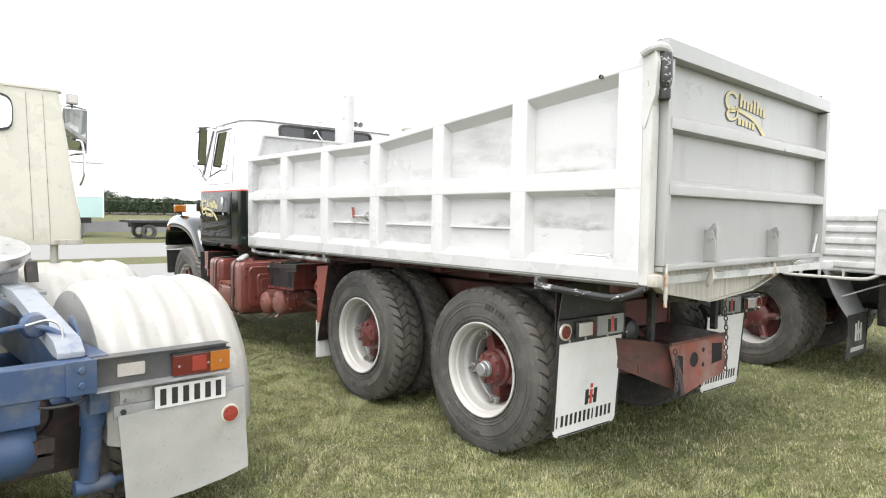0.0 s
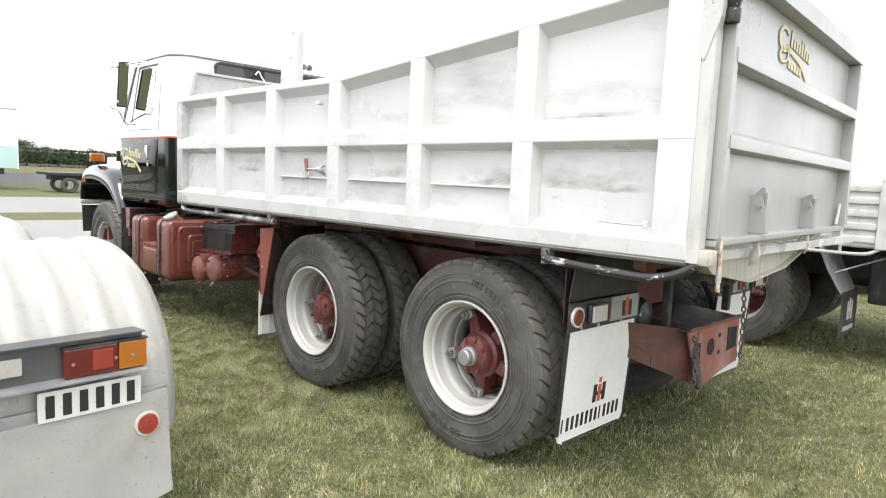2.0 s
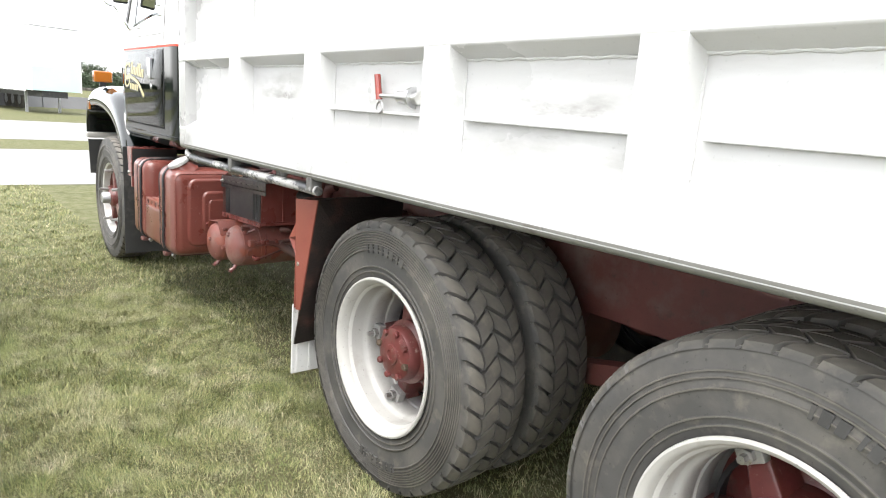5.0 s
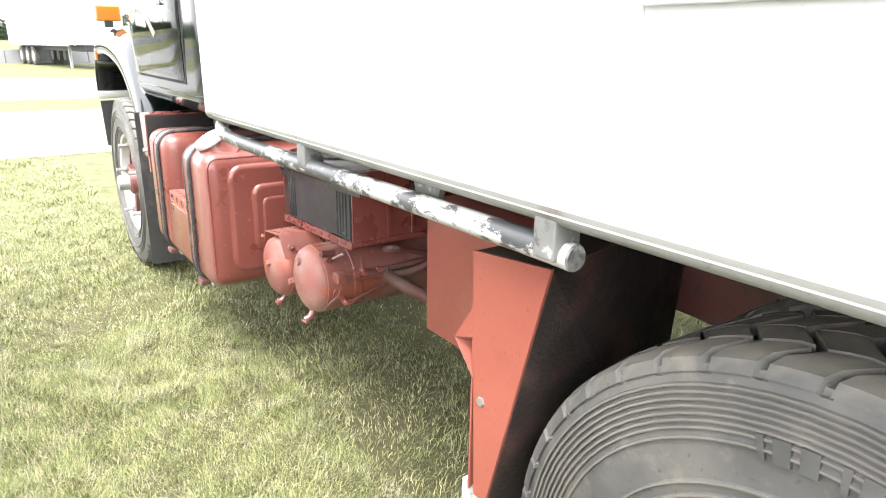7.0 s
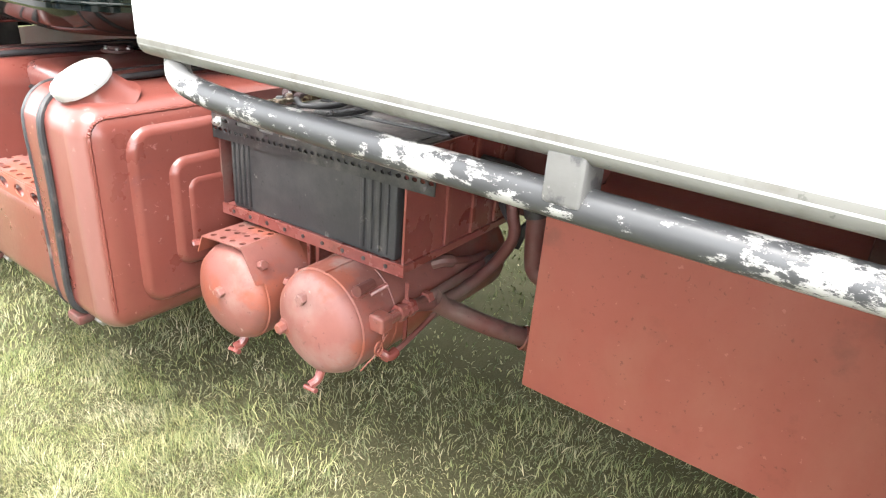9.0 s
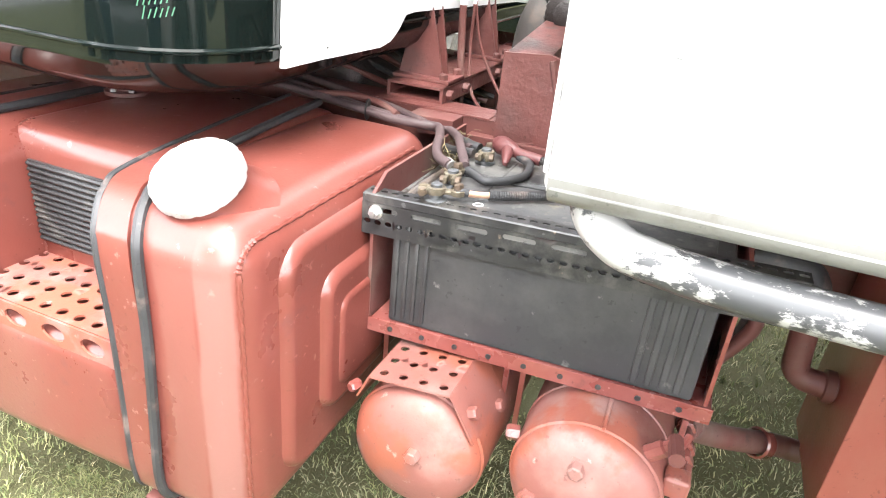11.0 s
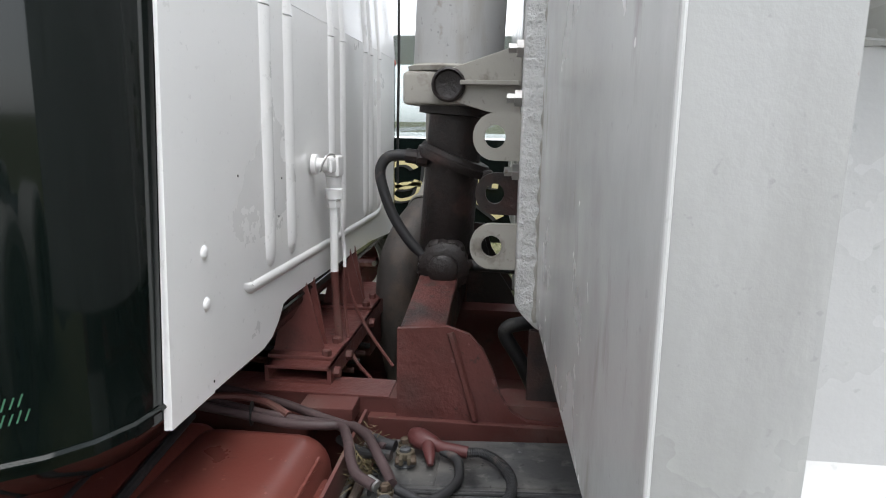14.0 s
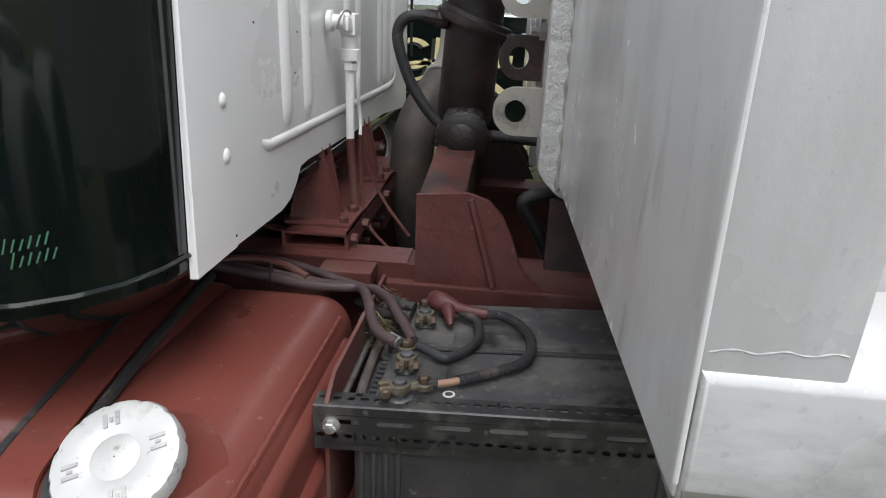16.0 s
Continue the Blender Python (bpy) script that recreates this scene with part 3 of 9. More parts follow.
def prism(bm, pts, axis, lo, hi, bevel=0.0):
    """A polygon of points (u, v) drawn out along an axis: x takes (y, z), y takes (x, z), z takes (x, y). lo and hi may be functions of (u, v)."""
    def at(w, u, v):
        w = w(u, v) if callable(w) else w
        return {"x": (w, u, v), "y": (u, w, v), "z": (u, v, w)}[axis]
    lower = [bm.verts.new(at(lo, *p)) for p in pts]
    upper = [bm.verts.new(at(hi, *p)) for p in pts]
    n = len(pts)
    fs = [bm.faces.new(lower[::-1]), bm.faces.new(upper)]
    for i in range(n):
        fs.append(bm.faces.new((lower[i], lower[(i + 1) % n], upper[(i + 1) % n], upper[i])))
    if bevel:
        es = list({e for f in fs for e in f.edges})
        bmesh.ops.bevel(bm, geom=es, offset=bevel, segments=2, profile=0.5, affect="EDGES")
    return bm


def P(pts, axis, lo, hi, bevel=0.0):
    return prism(bmesh.new(), pts, axis, lo, hi, bevel)


def frame_of(d):
    d = Vector(d).normalized()
    a = Vector((0, 0, 1)) if abs(d.z) < 0.9 else Vector((1, 0, 0))
    u = d.cross(a).normalized()
    return d, u, d.cross(u).normalized()


def lathe(bm, origin, axis, profile, n=32, arc=(0.0, 1.0), caps=None):
    """Turns a profile of (radius, height along the axis) round the axis."""
    d, u, v = frame_of(axis)
    o = Vector(origin)
    full = arc == (0.0, 1.0)
    k = n if full else n + 1
    rings = []
    for r, h in profile:
        ring = []
        for i in range(k):
            a = 2 * math.pi * (arc[0] + (arc[1] - arc[0]) * i / n)
            ring.append(bm.verts.new(o + d * h + (u * math.cos(a) + v * math.sin(a)) * max(r, 1e-4)))
        rings.append(ring)
    for p, q in zip(rings, rings[1:]):
        for i in range(n if full else n):
            j = (i + 1) % k
            if not full and i + 1 >= k:
                continue
            bm.faces.new((p[i], p[j], q[j], q[i]))
    if full and (caps if caps is not None else len(profile) <= 3):
        for ring in (rings[0], rings[-1]):
            if (ring[0].co - ring[n // 2].co).length > 0.0005:
                bm.faces.new(ring)
    return bm


def rod(bm, p, q, r, n=16, r2=None):
    d = Vector(q) - Vector(p)
    return lathe(bm, p, d, [(r, 0), (r if r2 is None else r2, d.length)], n)


def R(p, q, r, n=16, r2=None):
    return rod(bmesh.new(), p, q, r, n, r2)


def curve_pts(pts, per=6):
    """A smooth line through the points."""
    v = [Vector(p) for p in pts]
    v = [v[0] * 2 - v[1]] + v + [v[-1] * 2 - v[-2]]
    out = []
    for a, b, c, d in zip(v, v[1:], v[2:], v[3:]):
        for i in range(per):
            t = i / per
            out.append(0.5 * (2 * b + (c - a) * t + (2 * a - 5 * b + 4 * c - d) * t * t + (3 * b - a - 3 * c + d) * t ** 3))
    return out + [v[-2]]


def tube(bm, pts, r, n=10, per=6, smooth=True):
    """A round tube along a line of points."""
    line = curve_pts(pts, per) if smooth else [Vector(p) for p in pts]
    _, u, _ = frame_of(line[1] - line[0])
    rings = []
    for i, p in enumerate(line):
        d = (line[min(i + 1, len(line) - 1)] - line[max(i - 1, 0)]).normalized()
        u = (u - d * u.dot(d)).normalized()
        w = d.cross(u)
        rad = r(i / (len(line) - 1)) if callable(r) else r
        rings.append([bm.verts.new(p + (u * math.cos(2 * math.pi * k / n) + w * math.sin(2 * math.pi * k / n)) * rad) for k in range(n)])
    for a, b in zip(rings, rings[1:]):
        for k in range(n):
            bm.faces.new((a[k], a[(k + 1) % n], b[(k + 1) % n], b[k]))
    bm.faces.new(rings[0])
    bm.faces.new(rings[-1])
    return bm


def T(pts, r, n=10, per=6, smooth=True):
    return tube(bmesh.new(), pts, r, n, per, smooth)


def bolt(parent, at, axis, r=0.012, h=0.012, material="steel", name="bolt", n=6):
    return part(name, lathe(bmesh.new(), at, axis, [(r, 0), (r, h * 0.8), (r * 0.8, h)], n), material, parent, smooth=20)

# ---- the setting ----
def flat_sheet(name, x0, x1, y0, y1, z, material, label, category, thick=0.0):
    bm = bmesh.new()
    vs = [bm.verts.new(p) for p in ((x0, y0, z), (x1, y0, z), (x1, y1, z), (x0, y1, z))]
    bm.faces.new(vs)
    return solo(name, bm, material, label, category, kind="structure", smooth=0)


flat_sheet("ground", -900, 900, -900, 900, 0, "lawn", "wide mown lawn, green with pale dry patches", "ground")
flat_sheet("road", -300, 300, 11.6, 17.4, 0.006, "asphalt", "pale sealed track beyond the parked trucks", "road")
flat_sheet("road", -300, 300, 20.2, 29.4, 0.006, "asphalt", "second pale sealed strip beyond a grass median", "road")

# ---- wheels ----
def tyre_profile(R0, w, rim, ribs):
    """Turned profile of a truck tyre: (radius, height), from the outer bead over the shoulders to the inner bead."""
    h = w / 2
    side = [(rim, 0.72), (rim + 0.012, 0.86)]
    wall = lambda r: 0.90 + 0.10 * min(1.0, (r - rim - 0.012) / 0.085) if r < rim + 0.10 else 1.0 - 0.055 * (r - rim - 0.10) / max(0.02, R0 - 0.045 - rim - 0.10)
    marks = [rim + 0.035, rim + 0.055, R0 - 0.118] + ([R0 - 0.105 + 0.0092 * k for k in range(7)] if ribs else [R0 - 0.095, R0 - 0.080])
    outer = list(side)
    for r in marks:
        outer += [(r, wall(r)), (r + 0.0014, wall(r) + 0.036), (r + 0.0046, wall(r) + 0.036), (r + 0.0062, wall(r))]
    outer += [(R0 - 0.032, 0.925), (R0 - 0.022, 0.90)]
    inner = [(rim, 0.72), (rim + 0.05, 0.97), (rim + 0.10, 1.0), (R0 - 0.075, 0.96), (R0 - 0.022, 0.90)]
    return [(r, -h * f) for r, f in outer] + [(R0 - 0.020, -h * 0.6), (R0 - 0.020, h * 0.6)] + [(r, h * f) for r, f in inner[::-1]]


def add_tyre(bm, c, R0, w, rim, blocks, side=-1, ribs=False, deep=0.014):
    """Carcass with sidewall ribs, and a worn tread with chevron grooves, round the x axis at c. side: where the outside lies."""
    ax = (-side, 0, 0)
    lathe(bm, c, ax, tyre_profile(R0, w, rim, ribs), 64)
    across = [(-0.478, 0.030, 0), (-0.455, 0.012, 0), (-0.40, 0.004, 0), (-0.262, 0.001, 0), (-0.254, 0.015, 1), (-0.240, 0.015, 1), (-0.232, 0.0, 0), (-0.11, 0.0, 0), (-0.010, 0.0, 0), (-0.006, 0.014, 1),
              (0.006, 0.014, 1), (0.010, 0.0, 0), (0.11, 0.0, 0), (0.232, 0.0, 0), (0.240, 0.015, 1), (0.254, 0.015, 1), (0.262, 0.001, 0), (0.40, 0.004, 0), (0.455, 0.012, 0), (0.478, 0.030, 0)]
    pitch = 2 * math.pi / blocks
    steps = ((0.0, 0), (0.28, 0), (0.56, 0), (0.80, 0), (0.825, 1), (0.975, 1))
    rows = []
    for i in range(blocks):
        for f, low in steps:
            zig = abs(((f + 0.5) % 1.0) - 0.5) * 4 - 1
            row = []
            for u, drop, rill in across:
                bend = abs(((u / 0.49 + 0.5) % 1.0) - 0.5) * 2
                a = (i + f + 0.62 * bend + 0.014 * math.sin(i * 7.1)) * pitch
                depth = drop + (deep * (1.0 if abs(u) > 0.26 else 0.7) if low and not rill and abs(u) < 0.47 else 0.0)
                r = R0 - depth
                x = c[0] + (u + (0.020 * zig if abs(u) < 0.3 else 0.0)) * w
                row.append(bm.verts.new((x, c[1] + r * math.cos(a), c[2] + r * math.sin(a))))
            rows.append(row)
    for p, q in zip(rows, rows[1:] + rows[:1]):
        for k in range(len(across) - 1):
            bm.faces.new((p[k], p[k + 1], q[k + 1], q[k]))
    return bm


def raised_arc(bm, c, x, r0, r1, a0, a1, n=6, side=-1):
    """A shallow raised bar bent round the sidewall, for moulded writing that cannot be read."""
    out = x + side * 0.0035
    vs = []
    for i in range(n + 1):
        a = a0 + (a1 - a0) * i / n
        vs.append([bm.verts.new((xx, c[1] + rr * math.cos(a), c[2] + rr * math.sin(a))) for xx, rr in ((x + side * -0.004, r0), (out, r0), (out, r1), (x + side * -0.004, r1))])
    for p, q in zip(vs, vs[1:]):
        for k in range(3):
            bm.faces.new((p[k], p[k + 1], q[k + 1], q[k]))
    bm.faces.new(vs[0])
    bm.faces.new(vs[-1])


def rear_wheel(y, z, label, blocks=42, turn=0.0, spin=0.03):
    outer, inner = (-0.975, y, z), (-0.645, y, z)
    w = part("wheel", lathe(bmesh.new(), (-1.105, y, z), (1, 0, 0), [(0.287, 0.012), (0.298, 0.006), (0.3015, 0.000), (0.300, -0.006), (0.294, -0.008), (0.286, -0.003), (0.279, 0.008), (0.2745, 0.024), (0.2725, 0.034), (0.266, 0.040), (0.2635, 0.046)], 64), "rim_white", truck, label)
    part("rim_barrel", lathe(bmesh.new(), (-1.105, y, z), (1, 0, 0), [(0.2645, 0.044), (0.2625, 0.060), (0.2610, 0.090), (0.2585, 0.100), (0.2510, 0.108), (0.2465, 0.116), (0.2450, 0.130), (0.2440, 0.170), (0.2475, 0.178), (0.2475, 0.190), (0.2430, 0.196), (0.242, 0.26), (0.252, 0.275), (0.285, 0.275), (0.287, 0.2)], 64), "rim_barrel", w)
    part("tyre", add_tyre(bmesh.new(), outer, 0.52, 0.275, 0.285, blocks, -1, not turn, 0.013 if turn else 0.026), "rubber", w, "worn black truck tyre, dusty")
    for base in (1.9, 4.9):
        for i in range(8):
            let = bmesh.new()
            raised_arc(let, outer, -1.1128, 0.392, 0.424, base + turn - i * 0.078, base + turn - i * 0.078 - (0.022 if i % 3 == 1 else 0.052), 3)
            part("moulded_mark", let, "rubber_mark", w)
    part("tyre", add_tyre(bmesh.new(), inner, 0.52, 0.275, 0.285, blocks, -1, False, 0.015 if turn else 0.026), "rubber", w)
    ax = (1, 0, 0)
    part("rim", lathe(bmesh.new(), (-0.78, y, z), ax, [(0.287, 0.0), (0.262, 0.02), (0.25, 0.05), (0.245, 0.26), (0.287, 0.27)], 48), "rim_white", w)
    hub = part("hub", lathe(bmesh.new(), (-1.045, y, z), ax, [(0.001, 0.0), (0.07, 0.0), (0.083, 0.006), (0.098, 0.012), (0.108, 0.03), (0.108, 0.055), (0.125, 0.07), (0.13, 0.20), (0.20, 0.235), (0.24, 0.25), (0.24, 0.27)], 40),
               "hub_red", w, "red cast spoke hub")
    for i in range(8):
        a = 2 * math.pi * (i + 0.3) / 8
        bolt(w, (-1.035, y + 0.088 * math.cos(a), z + 0.088 * math.sin(a)), (-1, 0, 0), 0.013, 0.018, "hub_red" if i % 4 else "bolt_brown")
    for i in range(5):
        a = 2 * math.pi * i / 5 + spin
        ca, sa = math.cos(a), math.sin(a)
        bm = bmesh.new()
        pts = [(0.085, 0.044, -0.965), (0.085, 0.048, -0.85), (0.24, 0.032, -0.82), (0.244, 0.029, -0.915), (0.20, 0.029, -0.940)]
        left, right = [], []
        for r, hw, x in pts:
            left.append(bm.verts.new((x, y + r * ca - hw * sa, z + r * sa + hw * ca)))
            right.append(bm.verts.new((x, y + r * ca + hw * sa, z + r * sa - hw * ca)))
        bm.faces.new(left)
        bm.faces.new(right[::-1])
        for k in range(5):
            bm.faces.new((left[k], left[(k + 1) % 5], right[(k + 1) % 5], right[k]))
        bmesh.ops.bevel(bm, geom=bm.edges[:], offset=0.010, segments=2, profile=0.5, affect="EDGES")
        sp = part("spoke", bm, "hub_red", w)
        cy, cz = y + 0.222 * ca, z + 0.222 * sa
        m = pose(-0.95, cy, cz, math.degrees(a) - 90)
        cl = bmesh.new()
        bmesh.ops.create_cube(cl, size=1, matrix=m @ Matrix.Diagonal((0.034, 0.066, 0.044, 1)))
        bmesh.ops.bevel(cl, geom=cl.edges[:], offset=0.006, segments=2, profile=0.5, affect="EDGES")
        part("clamp", cl, "clamp_grey", w)
        part("stud", lathe(bmesh.new(), (-0.962, cy, cz), (-1, 0, 0), [(0.019, 0), (0.019, 0.022), (0.011, 0.022), (0.011, 0.045), (0.001, 0.046)], 6), "steel", w, smooth=20)
    if turn:
        part("axle_cap", lathe(bmesh.new(), (-1.05, y, z), (-1, 0, 0), [(0.052, 0), (0.050, 0.018), (0.042, 0.022), (0.041, 0.050), (0.036, 0.056), (0.001, 0.056)], 28), "galv", w, "worn grey axle cap")
    else:
        part("axle_cap", lathe(bmesh.new(), (-1.045, y, z), (-1, 0, 0), [(0.040, 0), (0.038, 0.006), (0.020, 0.008), (0.018, 0.003), (0.001, 0.003)], 24), "hub_red", w)
    part("brake_drum", lathe(bmesh.new(), (-0.88, y, z), ax, [(0.20, 0), (0.215, 0.01), (0.215, 0.25), (0.05, 0.26)], 40), "black", w)
    return w


# ---- the tip truck ----
YR, YF, ZW = 1.332, 2.752, 0.518
RIBS = [(0.867, 0.980), (1.588, 1.697), (2.315, 2.432), (3.052, 3.175), (3.790, 3.918)]
KNEE = 2.38
SKIN, FACE = -1.165, -1.225
LEAN = 0.010


def tray_bottom(y):
    return 1.170 - 0.0058 * y


def rim_under(y):
    """The underside of the top rail: level over the front half, then climbing towards the tailgate."""
    return 1.985 + 0.092 * max(0.0, KNEE - y)


truck = thing("tip_truck", (0, 3.4, 0), "white tip truck with dark green cab and red chassis, on grass", "truck")
tray = chassis = truck


def side_wall(s, name):
    """s = -1: left side; +1: right side."""
    y0 = 0.13 if s < 0 else 0.25
    pts = [(y0, tray_bottom(y0)), (4.632, tray_bottom(4.64)), (4.632, rim_under(4.64) + 0.03), (KNEE, rim_under(KNEE) + 0.03), (y0, rim_under(y0) + 0.03)]
    wall = part(name, P(pts, "x", s * -SKIN, s * -(SKIN + 0.006)), "tray_white", tray, "white side sheet, dented and smudged")
    def strip(name2, ys, z0, z1, flare_lo, flare_hi, soft_edge=0.006, paint="tray_frame"):
        bm = bmesh.new()
        rings = []
        for y in ys:
            a, b = (z0(y) if callable(z0) else z0), (z1(y) if callable(z1) else z1)
            rings.append([bm.verts.new((s * -x, y, z)) for x, z in ((SKIN + 0.002, a - flare_lo), (FACE, a), (FACE, b), (SKIN + 0.002, b + flare_hi))])
        for p, q in zip(rings, rings[1:]):
            for k in range(3):
                bm.faces.new((p[k], p[k + 1], q[k + 1], q[k]))
        bm.faces.new(rings[0])
        bm.faces.new(rings[-1])
        es = [e for e in bm.edges if len(e.link_faces) == 2 and all(abs(v.co.x - s * -FACE) < 1e-4 for v in e.verts)]
        bmesh.ops.bevel(bm, geom=es, offset=soft_edge, segments=4, profile=0.5, affect="EDGES")
        return part(name2, bm, paint, wall)
    def post(y0, y1, flare0=0.014, flare1=0.014, top=None, paint="tray_frame", back=0.001, lean=0.0):
        bm = bmesh.new()
        rings = []
        for z in (1.222, 1.30, 1.60, 1.70, None):
            zz = [(top or rim_under((y0 + y1) / 2) + 0.02) if z is None else z] * 4
            tip = y1 + lean * (zz[0] - 1.2)
            rings.append([bm.verts.new((s * -x, y, zv)) for (x, y), zv in zip(((SKIN + 0.002, y0 - flare0), (FACE + back, y0), (FACE + back, tip), (SKIN + 0.002, tip + flare1)), zz)])
        for p, q in zip(rings, rings[1:]):
            for k in range(3):
                bm.faces.new((p[k], p[k + 1], q[k + 1], q[k]))
        bm.faces.new(rings[0])
        bm.faces.new(rings[-1])
        es = [e for e in bm.edges if len(e.link_faces) == 2 and all(abs(v.co.x - s * -(FACE + back)) < 1e-4 for v in e.verts) and abs(e.verts[0].co.z - e.verts[1].co.z) > 0.01]
        bmesh.ops.bevel(bm, geom=es, offset=0.005, segments=2, profile=0.5, affect="EDGES")
        return part("rib", bm, paint, wall)
    ends = (y0, 4.636)
    strip("bottom_rail", ends, tray_bottom, 1.245, 0.0, 0.044, 0.006, "tray_rail")
    strip("middle_rail", ends, lambda y: 1.625 - 0.0062 * y, lambda y: 1.697 - 0.0050 * y, 0.034, 0.030)
    for a, b in zip([0.272] + [r[1] for r in RIBS], [r[0] for r in RIBS] + [4.548]):
        n = max(8, int((b - a) / 0.035))
        part("weld_bead", T([(s * -(SKIN - 0.002), a + 0.012 + (b - a - 0.024) * k / n, 1.589 - 0.0062 * a + 0.0016 * math.sin(k * 2.1 + a * 9)) for k in range(n + 1)], lambda f: 0.0040 + 0.0014 * math.sin(f * 90), 6, 3), "tray_frame", wall)
    strip("top_rail", (y0, KNEE, 4.636), lambda y: rim_under(y), lambda y: rim_under(y) + 0.040, 0.052, 0.0)
    for a, b in RIBS:
        post(a, b)
        for yy, zz0, zz1 in ((a - 0.012, 1.33, 1.56), (a - 0.012, 1.72, rim_under(a) - 0.03), (b + 0.012, 1.33, 1.56), (b + 0.012, 1.72, rim_under(b) - 0.03)):
            part("weld_bead", T([(s * -(SKIN - 0.002), yy + 0.0012 * math.sin(k * 2.3), zz0 + (zz1 - zz0) * k / 9) for k in range(10)], lambda f: 0.0042 + 0.001 * math.sin(f * 70), 6, 4), "tray_frame", wall)
    part("weld_bead", T([(s * -(FACE + 0.0042), 4.552 + 0.082 * k / 9, 1.2655 + 0.0014 * math.sin(k * 1.9) - 0.0004 * k) for k in range(10)], lambda f: 0.0008 + 0.0003 * math.sin(f * 47), 6, 4), "tray_worn_shaded", wall)
    post(y0 + 0.002, 0.272 if s < 0 else 0.36, 0.0, 0.014, top=2.235)
    post(4.548, 4.638, 0.014, 0.0, paint="tray_worn_shaded", back=0.004, lean=LEAN)
    for a, b in ((0.972, 1.555), (1.692, 2.285), (2.425, 3.04)):
        part("cross_bar", B((s * -(SKIN + 0.004), a + 0.005, 1.410), (s * -(SKIN - 0.022), b - 0.005, 1.419), 0.003), "tray_frame", wall)
    lip = bmesh.new()
    rows = [[lip.verts.new((s * x, y, tray_bottom(y) + dz)) for x, dz in ((1.2252, 0.014), (1.2250, 0.006), (1.2225, -0.002), (1.2165, -0.009), (1.2070, -0.0135), (1.195, -0.0145), (1.10, -0.0145), (1.10, 0.014))] for y in (y0, 4.634)]
    for k in range(8):
        lip.faces.new((rows[0][k], rows[0][(k + 1) % 8], rows[1][(k + 1) % 8], rows[1][k]))
    lip.faces.new(rows[0])
    lip.faces.new(rows[1])
    part("floor_edge", lip, "lip_grey", wall, smooth=60)
    return wall


side_wall(-1, "side_wall")
side_wall(1, "side_wall")
part("tray_floor", B((-1.16, 0.14, 1.16), (1.16, 4.62, 1.20)), "tray_grey", tray)
for i in range(9):
    y = 0.45 + i * 0.5
    part("cross_member", B((-0.96, y - 0.03, 1.085), (0.96, y + 0.03, 1.156)), "red_dirty", tray)

# headboard with its raised, leaning top and the centre channel
def hy(x, off=0.0):
    """Outer face of the headboard, a little out of square like the tailgate."""
    return 4.640 + 0.042 * (x + 1.222) + off


front_wall = part("headboard", P([(-1.2195, 1.143), (1.2195, 1.143), (1.2195, 2.02), (-1.2195, 2.02)], "y", lambda x, z: hy(x, -0.04 + LEAN * (z - 1.2)), lambda x, z: hy(x, LEAN * (z - 1.2)), 0.006), "headboard_grey", tray, "weathered grey headboard")
part("headboard_top", P([(-1.15, 2.02), (1.15, 2.02), (1.09, 2.262), (-1.09, 2.262)], "y", lambda x, z: hy(x, -0.015), lambda x, z: hy(x, 0.017)), "grey_paint", front_wall)
part("headboard_lip", P([(-1.094, 2.246), (1.094, 2.246), (1.090, 2.266), (-1.090, 2.266)], "y", lambda x, z: hy(x, -0.050), lambda x, z: hy(x, 0.021), 0.003), "grey_paint", front_wall)
for s in (-1, 1):
    part("headboard_lip", P([(s * 1.155, 2.02), (s * 1.128, 2.02), (s * 1.066, 2.246), (s * 1.094, 2.246)], "y", lambda x, z: hy(x, -0.050), lambda x, z: hy(x, 0.021), 0.003), "grey_paint", front_wall)
part("weld_seam", R((-1.2212, 4.6385, 1.16), (-1.2212, 4.6385 + LEAN * 0.8, 2.0), 0.0021, 8), "tray_frame", front_wall)
chan = part("hoist_channel", P([(4.640, 1.118), (4.672, 1.123), (4.700, 1.150), (4.715, 1.172), (4.717, 2.25), (4.640, 2.25)], "x", -0.395, -0.22, 0.006), "channel_paint", truck, "thickly painted grey channel")
part("hoist_channel", P([(0.395, 1.14), (0.33, 1.04), (0.22, 1.04), (0.22, 2.25), (0.395, 2.25)], "y", 4.640, 4.715, 0.006), "grey_paint", front_wall)


def lug(z, material, x=-0.31):
    """An eye plate that stands off the channel."""
    bm = bmesh.new()
    n, cy = 28, 4.765
    out, hole = [], []
    for k in range(n):
        a = 2 * math.pi * k / n
        ey, ez = math.cos(a), math.sin(a)
        out.append((cy + 0.043 * ey, z + 0.046 * ez) if ey > -0.05 else (max(4.7155, cy + 0.075 * ey), z + 0.046 * (1 if ez > 0.02 else -1 if ez < -0.02 else 0)))
        hole.append((cy + 0.0205 * ey, z + 0.0225 * ez))
    o0, h0, o1, h1 = [[bm.verts.new((xx, *p)) for p in pts] for xx in (x - 0.009, x + 0.009) for pts in (out, hole)]
    for k in range(n):
        j = (k + 1) % n
        bm.faces.new((o0[k], o0[j], h0[j], h0[k]))
        bm.faces.new((o1[k], h1[k], h1[j], o1[j]))
        bm.faces.new((o0[k], o1[k], o1[j], o0[j]))
        bm.faces.new((h0[k], h0[j], h1[j], h1[k]))
    bmesh.ops.remove_doubles(bm, verts=bm.verts, dist=1e-5)
    return part("lug", bm, material, chan, "cream lug with a round hole" if material == "lug_cream" else "")


crust = random.Random(8)
